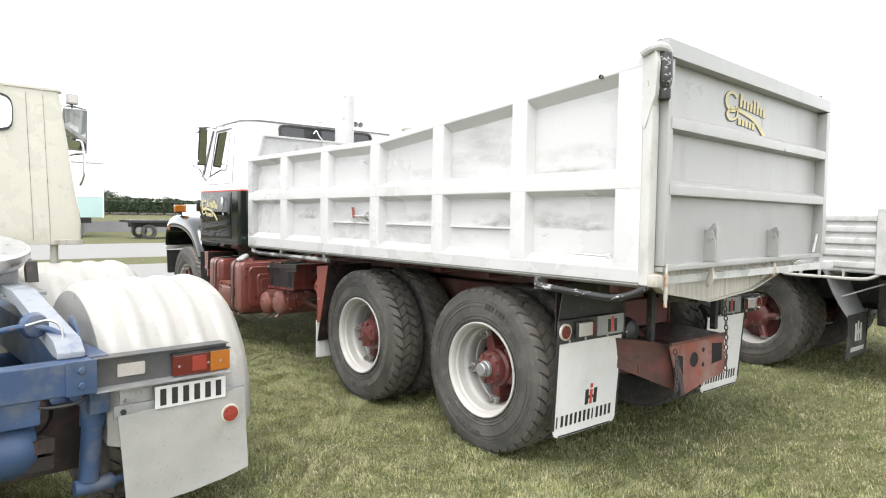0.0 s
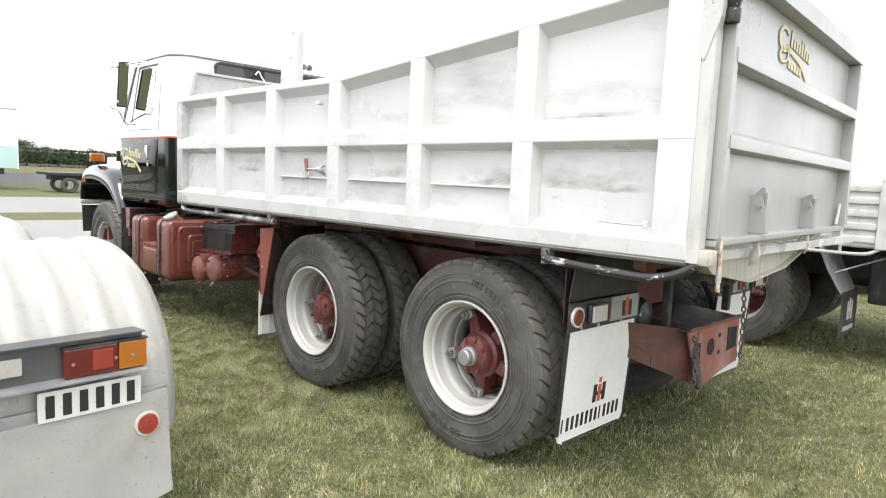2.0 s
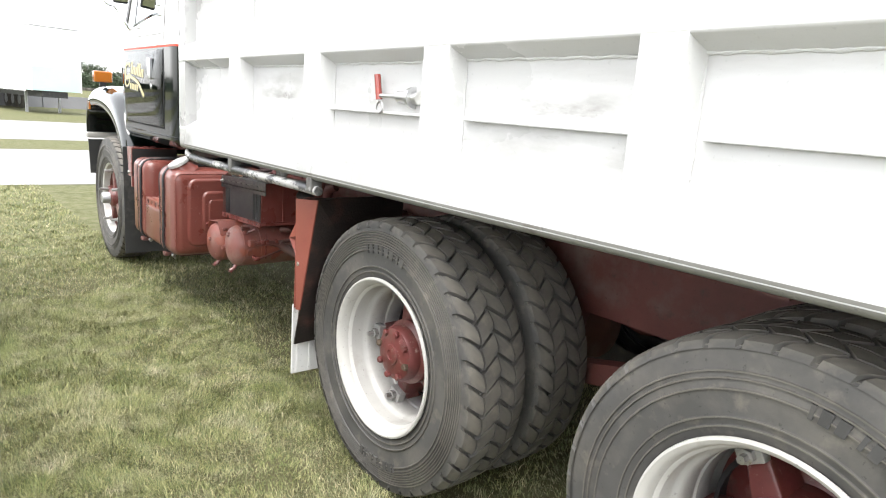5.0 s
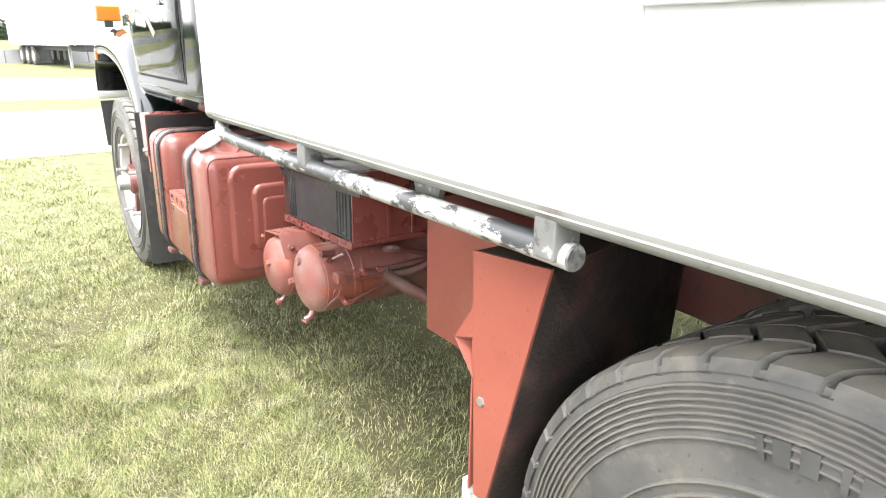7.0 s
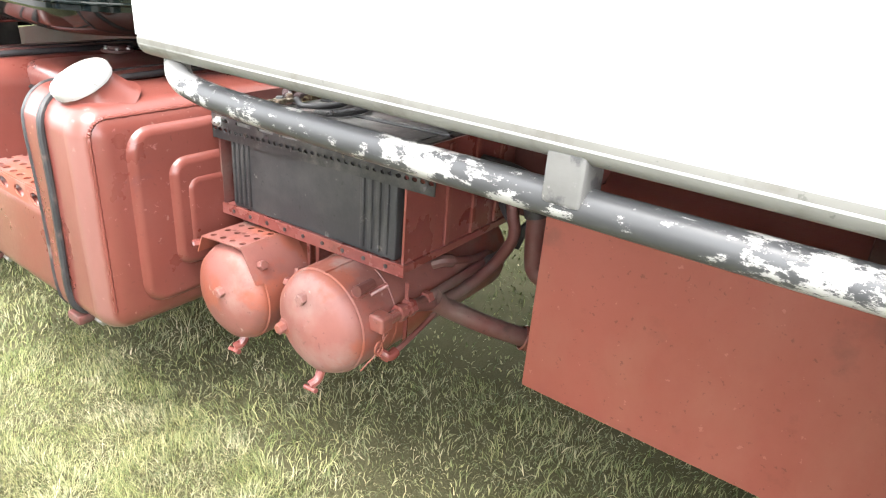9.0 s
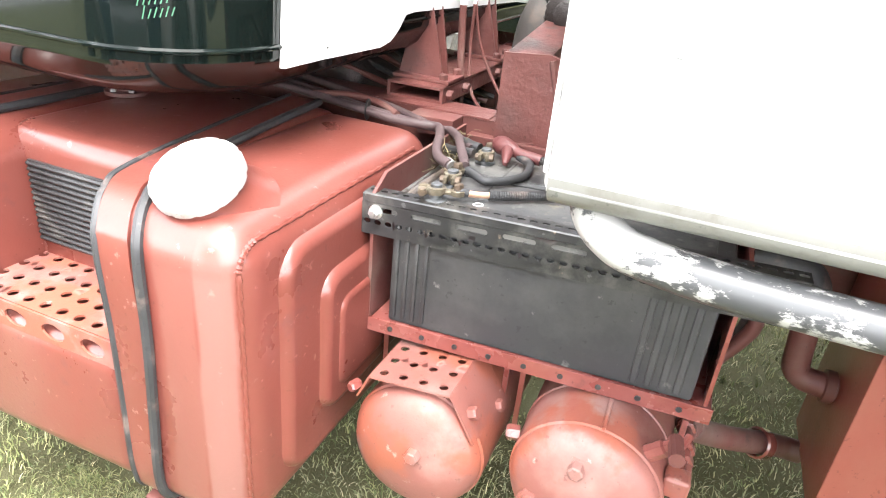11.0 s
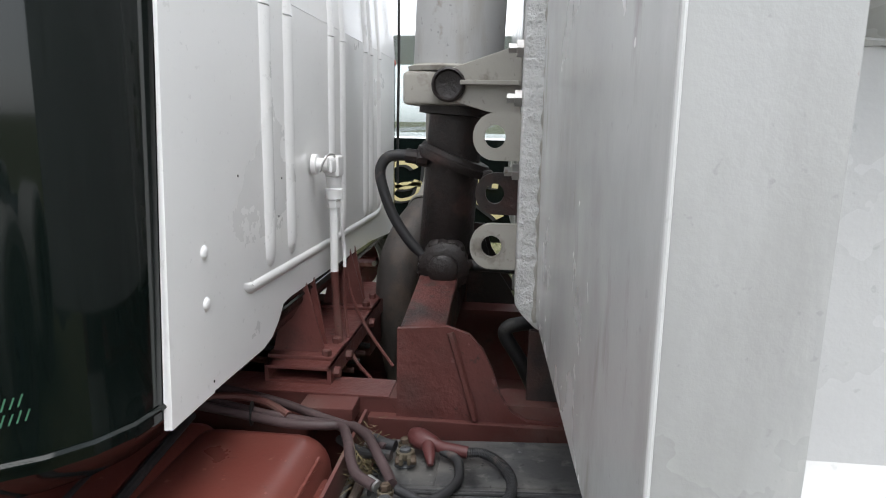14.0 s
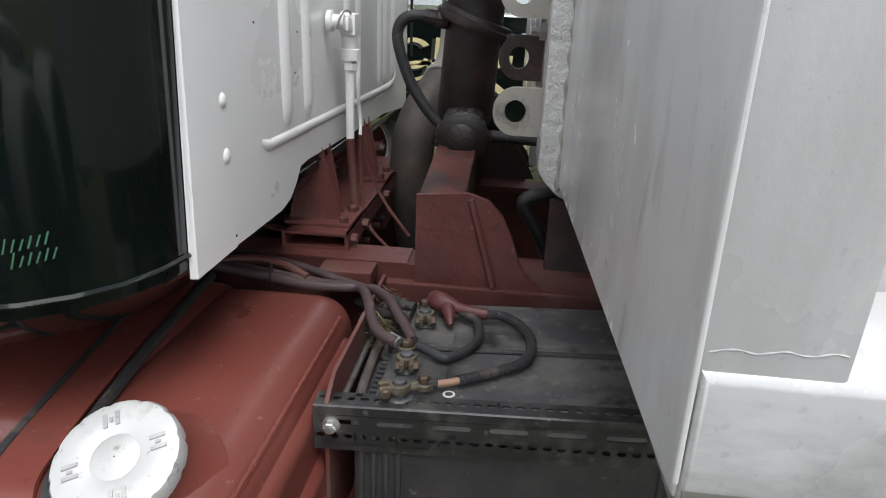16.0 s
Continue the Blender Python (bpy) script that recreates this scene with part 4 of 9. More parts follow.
part("weld_bead", T([(-0.3965, hy(-0.395) + 0.001 + 0.002 * crust.uniform(-1, 1), 1.14 + 0.03 * k) for k in range(30)], lambda f: 0.0042 + 0.002 * math.sin(f * 120), 7, 4), "lug_cream", chan, "rough weld down the channel edge")
lug(1.485, "lug_cream")
lug(1.358, "grease", -0.16)
lug(1.268, "lug_cream")

# tailgate, leaning on its frame, a little out of square
def ty(x, off=0.0):
    return 0.105 + 0.058 * (x + 1.15) + off


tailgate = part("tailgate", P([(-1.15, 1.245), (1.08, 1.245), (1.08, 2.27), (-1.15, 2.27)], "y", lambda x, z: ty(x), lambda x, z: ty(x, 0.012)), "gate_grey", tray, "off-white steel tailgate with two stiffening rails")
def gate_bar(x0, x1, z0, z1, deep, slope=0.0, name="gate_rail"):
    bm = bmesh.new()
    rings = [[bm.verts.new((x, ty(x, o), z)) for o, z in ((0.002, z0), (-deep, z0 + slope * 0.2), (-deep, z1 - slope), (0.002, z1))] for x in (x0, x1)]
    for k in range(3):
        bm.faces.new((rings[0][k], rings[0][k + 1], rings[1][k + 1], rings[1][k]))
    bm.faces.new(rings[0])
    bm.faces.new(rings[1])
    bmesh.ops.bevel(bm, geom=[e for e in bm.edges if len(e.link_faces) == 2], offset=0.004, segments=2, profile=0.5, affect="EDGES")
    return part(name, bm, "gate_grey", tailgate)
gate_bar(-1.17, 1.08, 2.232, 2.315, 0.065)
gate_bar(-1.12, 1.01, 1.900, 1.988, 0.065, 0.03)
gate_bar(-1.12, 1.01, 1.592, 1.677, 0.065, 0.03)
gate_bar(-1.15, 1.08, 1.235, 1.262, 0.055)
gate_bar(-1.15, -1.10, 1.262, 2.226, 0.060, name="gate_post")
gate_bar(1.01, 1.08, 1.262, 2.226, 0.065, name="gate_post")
# pressed logo on the gate as plain yellow shapes
def ribbon(pts, width):
    line = [Vector((*p, 0)) for p in pts]
    up, low = [], []
    for i, p in enumerate(line):
        d = (line[min(i + 1, len(line) - 1)] - line[max(i - 1, 0)]).normalized()
        w = width(i / (len(line) - 1)) if callable(width) else width
        nrm = Vector((-d.y, d.x, 0)) * w / 2
        up.append((p.x + nrm.x, p.y + nrm.y))
        low.append((p.x - nrm.x, p.y - nrm.y))
    return up + low[::-1]


def emblem(place, size, parent, gold="print_yellow"):
    """A farm emblem kept as plain strokes: a big looped initial, a row of bars and a swash. place(u, v, lift) -> point."""
    def stroke(pts, width, lift, material):
        poly = ribbon(pts, width)
        bm = bmesh.new()
        a = [bm.verts.new(place(u * size, v * size, lift)) for u, v in poly]
        n = len(poly) // 2
        for i in range(n - 1):
            bm.faces.new((a[i], a[i + 1], a[2 * n - 2 - i], a[2 * n - 1 - i]))
        part("emblem_stroke", bm, material, parent, smooth=0)
    ring = [(0.16 + 0.13 * math.cos(t), 0.62 + 0.17 * math.sin(t)) for t in [0.6 + 5.3 * i / 20 for i in range(21)]]
    tail = [(0.30, 0.55), (0.27, 0.35), (0.13, 0.28), (0.06, 0.38), (0.18, 0.50), (0.45, 0.46), (0.72, 0.36), (0.92, 0.16), (0.99, 0.08)]
    tail = [(p.x, p.y) for p in curve_pts([(u, v, 0.0) for u, v in tail], 5)]
    for off, lift, mat_, grow in ((0.018, 0.0008, "print_black", 0.026), (0.0, 0.0016, gold, 0.0)):
        sh = lambda ps: [(u - off, v - off) for u, v in ps]
        stroke(sh(ring), 0.055 + grow, lift, mat_)
        stroke(sh(tail), lambda t: 0.03 + 0.05 * t + grow, lift, mat_)
        for i in range(8):
            u = 0.36 + i * 0.082
            h = 0.27 if i in (0, 5, 4) else 0.17
            stroke(sh([(u, 0.56 - i * 0.012), (u + 0.012, 0.56 + h - i * 0.012)]), 0.052 + grow, lift, mat_)
        for i in range(5):
            u = 0.34 + i * 0.085
            stroke(sh([(u, 0.22 - i * 0.008), (u, 0.35 - i * 0.008)]), 0.060 + grow, lift, mat_)


emblem(lambda u, v, l: (-0.44 + u, ty(-0.44 + u, -0.001 - l), 1.955 + v * 0.52), 0.56, tailgate)
for x, z0, z1 in ((-0.60, 1.268, 1.465), (0.24, 1.268, 1.445)):
    for dx, top in ((-0.018, z1 - 0.035), (0.018, z1)):
        part("gate_lug", P([(ty(x), z0), (ty(x, -0.062), z0), (ty(x, -0.066), z0 + 0.10), (ty(x, -0.045), top), (ty(x, -0.030), top), (ty(x), z0 + 0.16)], "x", x + dx - 0.005, x + dx + 0.005, 0.002), "gate_grey", tailgate)
    part("lug_back", B((x - 0.018, ty(x, -0.070), z0), (x + 0.022, ty(x, -0.060), z1 - 0.02), 0.002), "gate_grey", tailgate)
    part("lug_bolt", R((x - 0.034, ty(x, -0.042), z0 + 0.115), (x + 0.040, ty(x, -0.042), z0 + 0.115), 0.008, 8), "steel", tailgate)
    part("hook", P([(ty(x, -0.02), 1.235), (ty(x, -0.045), 1.23), (ty(x, -0.055), 1.17), (ty(x, -0.035), 1.13), (ty(x, -0.015), 1.15), (ty(x, -0.028), 1.18)], "x", x - 0.010, x + 0.010, 0.003), "rust_edge", tailgate, "rusty steel latch hook")
part("brace", R((0.95, ty(0.95, -0.03), 1.27), (1.03, ty(1.03, -0.03), 1.42), 0.008), "tray_grey", tailgate)
part("chute", P([(-1.10, 1.245), (-1.10, 1.170), (-1.01, 1.117), (-0.53, 1.040), (-0.45, 1.040), (0.045, 1.066), (0.314, 1.120), (0.84, 1.240), (0.84, 1.245)], "y", lambda x, z: ty(x, 0.03), lambda x, z: ty(x, 0.05)), "chute", tray, "stained cream spreader chute under the tailgate")
part("chute_lip", P([(-1.10, 1.170), (-1.01, 1.117), (-0.53, 1.040), (-0.45, 1.040), (0.045, 1.066), (0.314, 1.120), (0.84, 1.238), (0.84, 1.244), (0.310, 1.127), (0.043, 1.073), (-0.45, 1.047), (-0.53, 1.047), (-1.005, 1.124), (-1.095, 1.177)], "y", lambda x, z: ty(x, 0.0), lambda x, z: ty(x, 0.05)), "chute", tray)
for s in (-1, 1):
    hx = s * (1.19 if s < 0 else 1.10)
    yb = 0.0 if s < 0 else 0.112
    corner = part("hinge_post", B((hx - 0.03, 0.085 + yb, 1.17), (hx + 0.03, 0.135 + yb, 2.265), 0.006), "post_cream", tray, "dented cream hinge post with rust spots")
    if s > 0:
        part("gate_catch", B((hx - 0.02, 0.10 + yb, 1.93), (hx + 0.045, 0.14 + yb, 1.985), 0.004), "post_cream", tray)
        part("top_pin", lathe(bmesh.new(), (hx - 0.06, 0.115 + yb, 2.29), (0, 0, 1), [(0.018, 0), (0.018, 0.03), (0.012, 0.034), (0.012, 0.06), (0.001, 0.062)], 10), "grease", tray)
        continue
    part("hinge_plate", P([(0.14, 2.285), (0.085, 2.285), (0.06, 2.20), (0.07, 2.05), (0.12, 1.90), (0.14, 1.92)], "x", hx - s * 0.006, hx + s * 0.036, 0.004), "post_cream", tray)
    part("hinge_pin", lathe(bmesh.new(), (hx - s * 0.02, 0.055, 2.035), (0, 0, 1), [(0.001, 0), (0.026, 0), (0.028, 0.01), (0.028, 0.045), (0.022, 0.05), (0.030, 0.07), (0.033, 0.10), (0.031, 0.18), (0.026, 0.21), (0.001, 0.215)], 20), "rail_rear", tray, "greasy black top hinge")
    part("hinge_top", T([(hx + s * 0.050, 0.14, 2.245), (hx + s * 0.04, 0.09, 2.268), (hx - s * 0.01, 0.06, 2.270), (hx - s * 0.05, 0.06, 2.250)], 0.022, 10), "tray_white", tray)
    part("latch_block", B((hx - 0.028, 0.035, 1.165), (hx + 0.030, 0.11, 1.225), 0.010), "rust_edge", tray, "rust-streaked latch corner")
    part("latch_pin", lathe(bmesh.new(), (hx + s * 0.0 + 0.05 * -s, 0.035, 1.07), (0, 0, 1), [(0.001, 0), (0.009, 0), (0.007, 0.03), (0.0105, 0.035), (0.0105, 0.15), (0.006, 0.16), (0.006, 0.20), (0.001, 0.205)], 14), "rust_edge", tray)

# tie rails under the side
def rope_rail(name, pts, r, material, label, brackets):
    ob = part(name, T(pts, r, 16, 8), material, tray, label)
    for y, h in brackets:
        part("rail_bracket", B((-1.222, y - 0.022, 1.09), (-1.172, y + 0.022, tray_bottom(y) - 0.001), 0.006), "bracket_dirty", ob)
    return ob


front_rail = rope_rail("rope_rail", [(-1.165, 4.605, 1.150), (-1.182, 4.600, 1.124), (-1.194, 4.580, 1.106), (-1.199, 4.545, 1.095), (-1.200, 4.45, 1.088), (-1.200, 4.25, 1.087), (-1.200, 3.8, 1.091), (-1.198, 3.4, 1.096), (-1.196, 3.16, 1.098), (-1.196, 3.085, 1.098)], 0.0195, "rail_front",
                       "tube rail, white paint flaked to black", ((3.918, 0), (3.12, 0)))
part("tube_end", lathe(bmesh.new(), (-1.196, 3.0848, 1.098), (0, -1, 0), [(0.0192, 0), (0.017, 0.003), (0.001, 0.0032)], 18), "bracket_dirty", front_rail)
part("rail_lug", P([(3.45, 1.098), (3.52, 1.098), (3.54, 1.149), (3.43, 1.149)], "x", -1.165, -1.150, 0.003), "bracket_dirty", front_rail)
rope_rail("rope_rail", [(-1.222, 0.765, 1.142), (-1.236, 0.752, 1.126), (-1.240, 0.72, 1.116), (-1.238, 0.55, 1.106), (-1.236, 0.36, 1.098), (-1.234, 0.25, 1.100), (-1.22, 0.16, 1.125), (-1.20, 0.09, 1.17)], 0.0175, "rail_rear",
                      "worn black tube rail", ((0.765, 0),))

# tap and lever on the side
tap = part("tap_body", R((-1.17, 2.47, 1.465), (-1.17, 2.62, 1.468), 0.020), "alu", tray, "small alloy tap on the side")
part("flange", R((-1.17, 2.535, 1.466), (-1.17, 2.55, 1.466), 0.034), "alu", tap)
part("backing_plate", B((-1.172, 2.435, 1.425), (-1.166, 2.475, 1.51), 0.002), "steel", tap)
part("knob", R((-1.17, 2.455, 1.466), (-1.215, 2.455, 1.466), 0.020), "alu", tap)
part("arm", R((-1.18, 2.60, 1.468), (-1.19, 2.70, 1.468), 0.007), "alu", tap)
part("lever", R((-1.19, 2.705, 1.455), (-1.195, 2.715, 1.535), 0.011), "red_reflector", tap, "red plastic lever")
part("ring", lathe(bmesh.new(), (-1.19, 2.70, 1.43), (1, 0, 0), [(0.018, -0.003), (0.022, 0), (0.018, 0.003), (0.014, 0)], 16), "steel", tap)
part("slide_bolt", T([(-1.229, 0.50, 1.300), (-1.231, 0.32, 1.298), (-1.231, 0.30, 1.305)], 0.005, 8), "tray_grey", tray)
part("slide_bolt", B((-1.235, 0.285, 1.285), (-1.225, 0.31, 1.312), 0.003), "tray_grey", tray)
part("catch", lathe(bmesh.new(), (-1.195, 0.37, 2.175), (-1, 0, 0), [(0.008, 0), (0.008, 0.03), (0.011, 0.03), (0.011, 0.04)], 10), "grease", tray)
part("catch", B((-1.235, 2.52, 1.865), (-1.20, 2.56, 1.885), 0.003), "tray_grey", tray)

# wheels and chassis
rear_wheel(YR, ZW, "white rim and red spoke hub, worn alloy cap", turn=0.35, spin=-0.20)
rear_wheel(YF, ZW, "dual truck wheel with white rim and red spoke hub", turn=0.0)
for yy in (YR, YF):
    w = part("wheel", lathe(bmesh.new(), (1.0, yy, ZW), (1, 0, 0), [(0.05, 0.0), (0.2, 0.0), (0.24, -0.1), (0.25, 0.1), (0.29, 0.11)], 32), "rim_white", truck)
    part("tyre", add_tyre(bmesh.new(), (0.975, yy, ZW), 0.52, 0.275, 0.285, 40, 1), "rubber", w)
    part("tyre", add_tyre(bmesh.new(), (0.645, yy, ZW), 0.52, 0.275, 0.285, 40, 1), "rubber", w)

for s in (-1, 1):
    part("frame_rail", P([(s * 0.375, 0.70), (s * 0.375, 0.957), (s * 0.29, 0.957), (s * 0.29, 0.945), (s * 0.363, 0.945), (s * 0.363, 0.712), (s * 0.29, 0.712), (s * 0.29, 0.70)], "y", 0.92, 7.9), "red_dirty", chassis)
    part("sub_frame", B((s * 0.30, 0.70, 0.99), (s * 0.40, 4.45, 1.085), 0.006), "red_dirty", chassis)
    part("spring", P([(0.6, 0.55), (1.3, 0.40), (1.96, 0.52), (2.62, 0.40), (3.3, 0.55), (3.3, 0.60), (2.62, 0.46), (1.96, 0.62), (1.3, 0.46), (0.6, 0.60)], "x", s * 0.40, s * 0.48), "red_dirty", chassis)
for y in (0.98, 1.96, 3.4, 4.2, 5.4, 6.4):
    part("cross_member", B((-0.36, y - 0.05, 0.74), (0.36, y + 0.05, 0.93), 0.01), "red_dirty", chassis)
for y in (YR, YF):
    part("axle", R((-0.9, y, ZW), (0.9, y, ZW), 0.075, 20), "red_dirty", chassis)
    part("differential", lathe(bmesh.new(), (0, y - 0.02, ZW), (0, 1, 0), [(0.001, -0.2), (0.14, -0.17), (0.2, -0.05), (0.2, 0.05), (0.1, 0.22), (0.06, 0.3), (0.001, 0.3)], 24), "red_dirty", chassis)
part("prop_shaft", R((0, 2.9, 0.55), (0, 5.6, 0.68), 0.055), "red_dirty", chassis)
part("front_axle", B((-0.9, 6.83, 0.42), (0.9, 6.94, 0.55), 0.02), "red_dirty", chassis)

# ---- truck: tank, battery box, air tanks ----
def perforated(bm, place, nu, nv, cell_u, cell_v, ru, rv, thick, skip=None, n=12):
    """A plate of nu x nv cells with an oval hole in each. place(u, v, w) -> point, w across the thickness."""
    def loop(cu, cv, w):
        inner, outer = [], []
        for k in range(n):
            a = 2 * math.pi * (k + 0.5) / n
            c, s = math.cos(a), math.sin(a)
            f = 1 / max(abs(c), abs(s))
            if ru > 2 * rv:
                inner.append(bm.verts.new(place(cu + (ru - rv) * (1 if c > 0 else -1) + rv * c, cv + rv * s, w)))
            else:
                inner.append(bm.verts.new(place(cu + ru * c, cv + rv * s, w)))
            outer.append(bm.verts.new(place(cu + cell_u / 2 * c * f, cv + cell_v / 2 * s * f, w)))
        return inner, outer
    for i in range(nu):
        for j in range(nv):
            cu, cv = (i + 0.5) * cell_u, (j + 0.5) * cell_v
            i0, o0 = loop(cu, cv, 0.0)
            if skip and skip(i, j):
                bm.faces.new(i0)
            i1, o1 = loop(cu, cv, thick)
            for k in range(n):
                q = (k + 1) % n
                bm.faces.new((i0[k], i0[q], o0[q], o0[k]))
                bm.faces.new((i1[k], o1[k], o1[q], i1[q]))
                bm.faces.new((i0[k], i1[k], i1[q], i0[q]))
                bm.faces.new((o0[k], o0[q], o1[q], o1[k]))
    bmesh.ops.remove_doubles(bm, verts=bm.verts[:], dist=2e-5)
    return bm


tank_bm = bmesh.new()
box(tank_bm, (-1.150, 5.030, 0.400), (-0.500, 5.310, 0.955), 0.065, 6)
box(tank_bm, (-1.150, 5.620, 0.400), (-0.500, 5.960, 0.955), 0.065, 6)
box(tank_bm, (-1.145, 5.250, 0.405), (-0.505, 5.680, 0.690), 0.050, 5)
box(tank_bm, (-0.985, 5.250, 0.500), (-0.500, 5.680, 0.954), 0.040, 5)
tank = part("fuel_tank", tank_bm, "tank_red", truck, "red painted steel fuel tank with side step")
def rounded(x0, x1, z0, z1, r):
    cs = ((x1 - r, z1 - r, 0), (x0 + r, z1 - r, 90), (x0 + r, z0 + r, 180), (x1 - r, z0 + r, 270))
    return [(cx + r * math.cos(radians(a + 15 * k)), cz + r * math.sin(radians(a + 15 * k))) for cx, cz, a in cs for k in range(7)]


def dished(x0, x1, z0, z1, r, y0, y1, soft):
    """A pressed panel with a broad rounded rim."""
    steps = ((0.0, 0.0), (soft * 0.15, 0.45), (soft * 0.5, 0.85), (soft, 1.0))
    rings = [([(x, z) for x, z in rounded(x0 + i, x1 - i, z0 + i, z1 - i, max(0.01, r - i))], y0 + (y1 - y0) * f) for i, f in steps]
    bm = bmesh.new()
    vs = [[bm.verts.new((x, y, z)) for x, z in o] for o, y in rings]
    for p, q in zip(vs, vs[1:]):
        for k in range(len(p)):
            bm.faces.new((p[k], p[(k + 1) % len(p)], q[(k + 1) % len(p)], q[k]))
    bm.faces.new(vs[-1])
    return bm


part("pressed_panel", dished(-1.060, -0.56, 0.462, 0.905, 0.06, 5.034, 5.014, 0.022), "tank_red", tank)
part("pressed_panel", dished(-0.972, -0.61, 0.545, 0.825, 0.045, 5.016, 4.999, 0.020), "tank_red", tank)
part("pressed_panel", dished(-0.935, -0.65, 0.585, 0.772, 0.030, 5.001, 4.993, 0.014), "tank_red", tank)
part("weld_seam", T([(-1.125, 5.044, 0.47 + 0.042 * k + 0.0) if k < 11 else (-1.085 - 0.040 * math.cos((k - 10) * 0.314), 5.044, 0.89 + 0.040 * math.sin((k - 10) * 0.314)) for k in range(15)] + [(-1.085 + 0.05 * k, 5.044, 0.930) for k in range(11)], lambda f: 0.0042 + 0.0011 * math.sin(f * 260), 6, 6), "tank_red", tank)


def step_plate():
    bm = bmesh.new()
    perforated(bm, lambda u, v, w: (-1.135 + v, 5.285 + u, 0.706 + w), 9, 4, 0.0385, 0.040, 0.0095, 0.0095, -0.004)
    return bm


def strap_path(y, out=0.006, drift=1.0, slant=0.0):
    """Over the top, round the shoulder and down the face; the strap slews forward across the top."""
    pts = [(-0.52, 0.957, 0.125), (-0.8, 0.957, 0.095), (-1.04, 0.957, 0.055), (-1.10, 0.948, 0.032), (-1.137, 0.918, 0.014), (-1.150, 0.88, 0.006), (-1.150, 0.75, 0), (-1.150, 0.6, 0), (-1.150, 0.48, 0), (-1.135, 0.43, 0), (-1.09, 0.402, 0)]
    return [(x + (-out if x < -1.05 else 0), y + d * drift - slant * max(0.0, min(1.0, (z - 0.5) / 0.4)), z + (out if z > 0.9 else -out if z < 0.45 else 0)) for x, z, d in pts]


def strap(y, drift):
    bm = bmesh.new()
    line = curve_pts(strap_path(y, 0.004, drift), 5)
    a, b, c, d = [[bm.verts.new((p.x + (-up if p.x < -1.05 else 0), p.y + dy, p.z + (up if p.z > 0.9 else -up if p.z < 0.45 else 0))) for p in line] for up, dy in ((0, -0.029), (0, 0.029), (0.004, -0.029), (0.004, 0.029))]
    for i in range(len(line) - 1):
        bm.faces.new((c[i], c[i + 1], d[i + 1], d[i]))
        bm.faces.new((a[i], c[i], c[i + 1], a[i + 1]))
        bm.faces.new((b[i], b[i + 1], d[i + 1], d[i]))
    part("strap", bm, "tank_red", tank)
    part("rubber_edge", T(strap_path(y - 0.022, drift=drift, slant=0.022), 0.0085, 8, 5), "cable", tank, "black rubber strip")
    part("rubber_edge", T(strap_path(y + 0.033, drift=drift), 0.0062, 8, 5), "cable", tank, "black rubber strip")
    part("strap_foot", B((-1.15, y - 0.03, 0.375), (-1.07, y + 0.03, 0.402), 0.008), "red_dirty", tank)
    bolt(tank, (-1.10, y - 0.035, 0.385), (0, -1, 0), 0.014, 0.03)


strap(5.226, 1.0)
strap(5.745, 0.0)
part("step", step_plate(), "red_dust", tank, "perforated red step tread")
part("step_lip", perforated(bmesh.new(), lambda u, v, w: (-1.142 - w, 5.285 + u, 0.655 + v), 4, 1, 0.0865, 0.052, 0.026, 0.016, -0.004), "red_dust", tank)
part("ribbed_pad", B((-0.991, 5.315, 0.735), (-0.984, 5.615, 0.895), 0.002), "black", tank, "black ribbed rubber pad")
for i in range(14):
    part("pad_rib", R((-0.9915, 5.318, 0.742 + i * 0.0113), (-0.9915, 5.612, 0.742 + i * 0.0113), 0.0042, 6), "black", tank)

# filler cap
cap_m = Matrix.Translation((-1.061, 5.150, 0.974)) @ Matrix.Rotation(radians(-30), 4, "Y") @ Matrix.Scale(0.9, 4)
def cap_pt(r, a, h):
    return cap_m @ Vector((r * math.cos(a), r * math.sin(a), h))
cap_axis = cap_m.to_3x3() @ Vector((0, 0, 1))
part("filler_neck", lathe(bmesh.new(), cap_m @ Vector((0, 0, -0.04)), cap_axis, [(0.094, -0.016), (0.080, 0.0), (0.071, 0.02), (0.064, 0.034), (0.062, 0.06)], 32), "tank_red", tank)
cb = bmesh.new()
rings = []
for r, h, sc in ((0.070, 0.012, 0.0), (0.075, 0.014, 1.0), (0.0755, 0.030, 1.0), (0.072, 0.036, 0.8), (0.066, 0.038, 0), (0.030, 0.0385, 0), (0.028, 0.0375, 0), (0.026, 0.0385, 0), (0.001, 0.039, 0)):
    rings.append([cb.verts.new(cap_pt(r - (0.0022 * sc if k % 6 == 0 else 0.0), 2 * math.pi * k / 72, h)) for k in range(72)])
for p, q in zip(rings, rings[1:]):
    for k in range(72):
        cb.faces.new((p[k], p[(k + 1) % 72], q[(k + 1) % 72], q[k]))
cap = part("filler_cap", cb, "cap_alloy", tank, "round cast alloy fuel cap")
for k in range(4):
    a = 0.5 + k * math.pi / 2
    for du, wv in ((-0.007, 0.003), (0.0, 0.0025), (0.007, 0.003)):
        bm = bmesh.new()
        c = cap_pt(0.049, a, 0.0385)
        m = cap_m.copy()
        m.translation = c
        bmesh.ops.create_cube(bm, size=1, matrix=m @ pose(0, 0, 0, 0, 0, math.degrees(a)) @ Matrix.Translation((0, du, 0)) @ Matrix.Diagonal((0.018 if du else 0.006, wv * 1.6, 0.003, 1)))
        part("raised_mark", bm, "steel", cap)
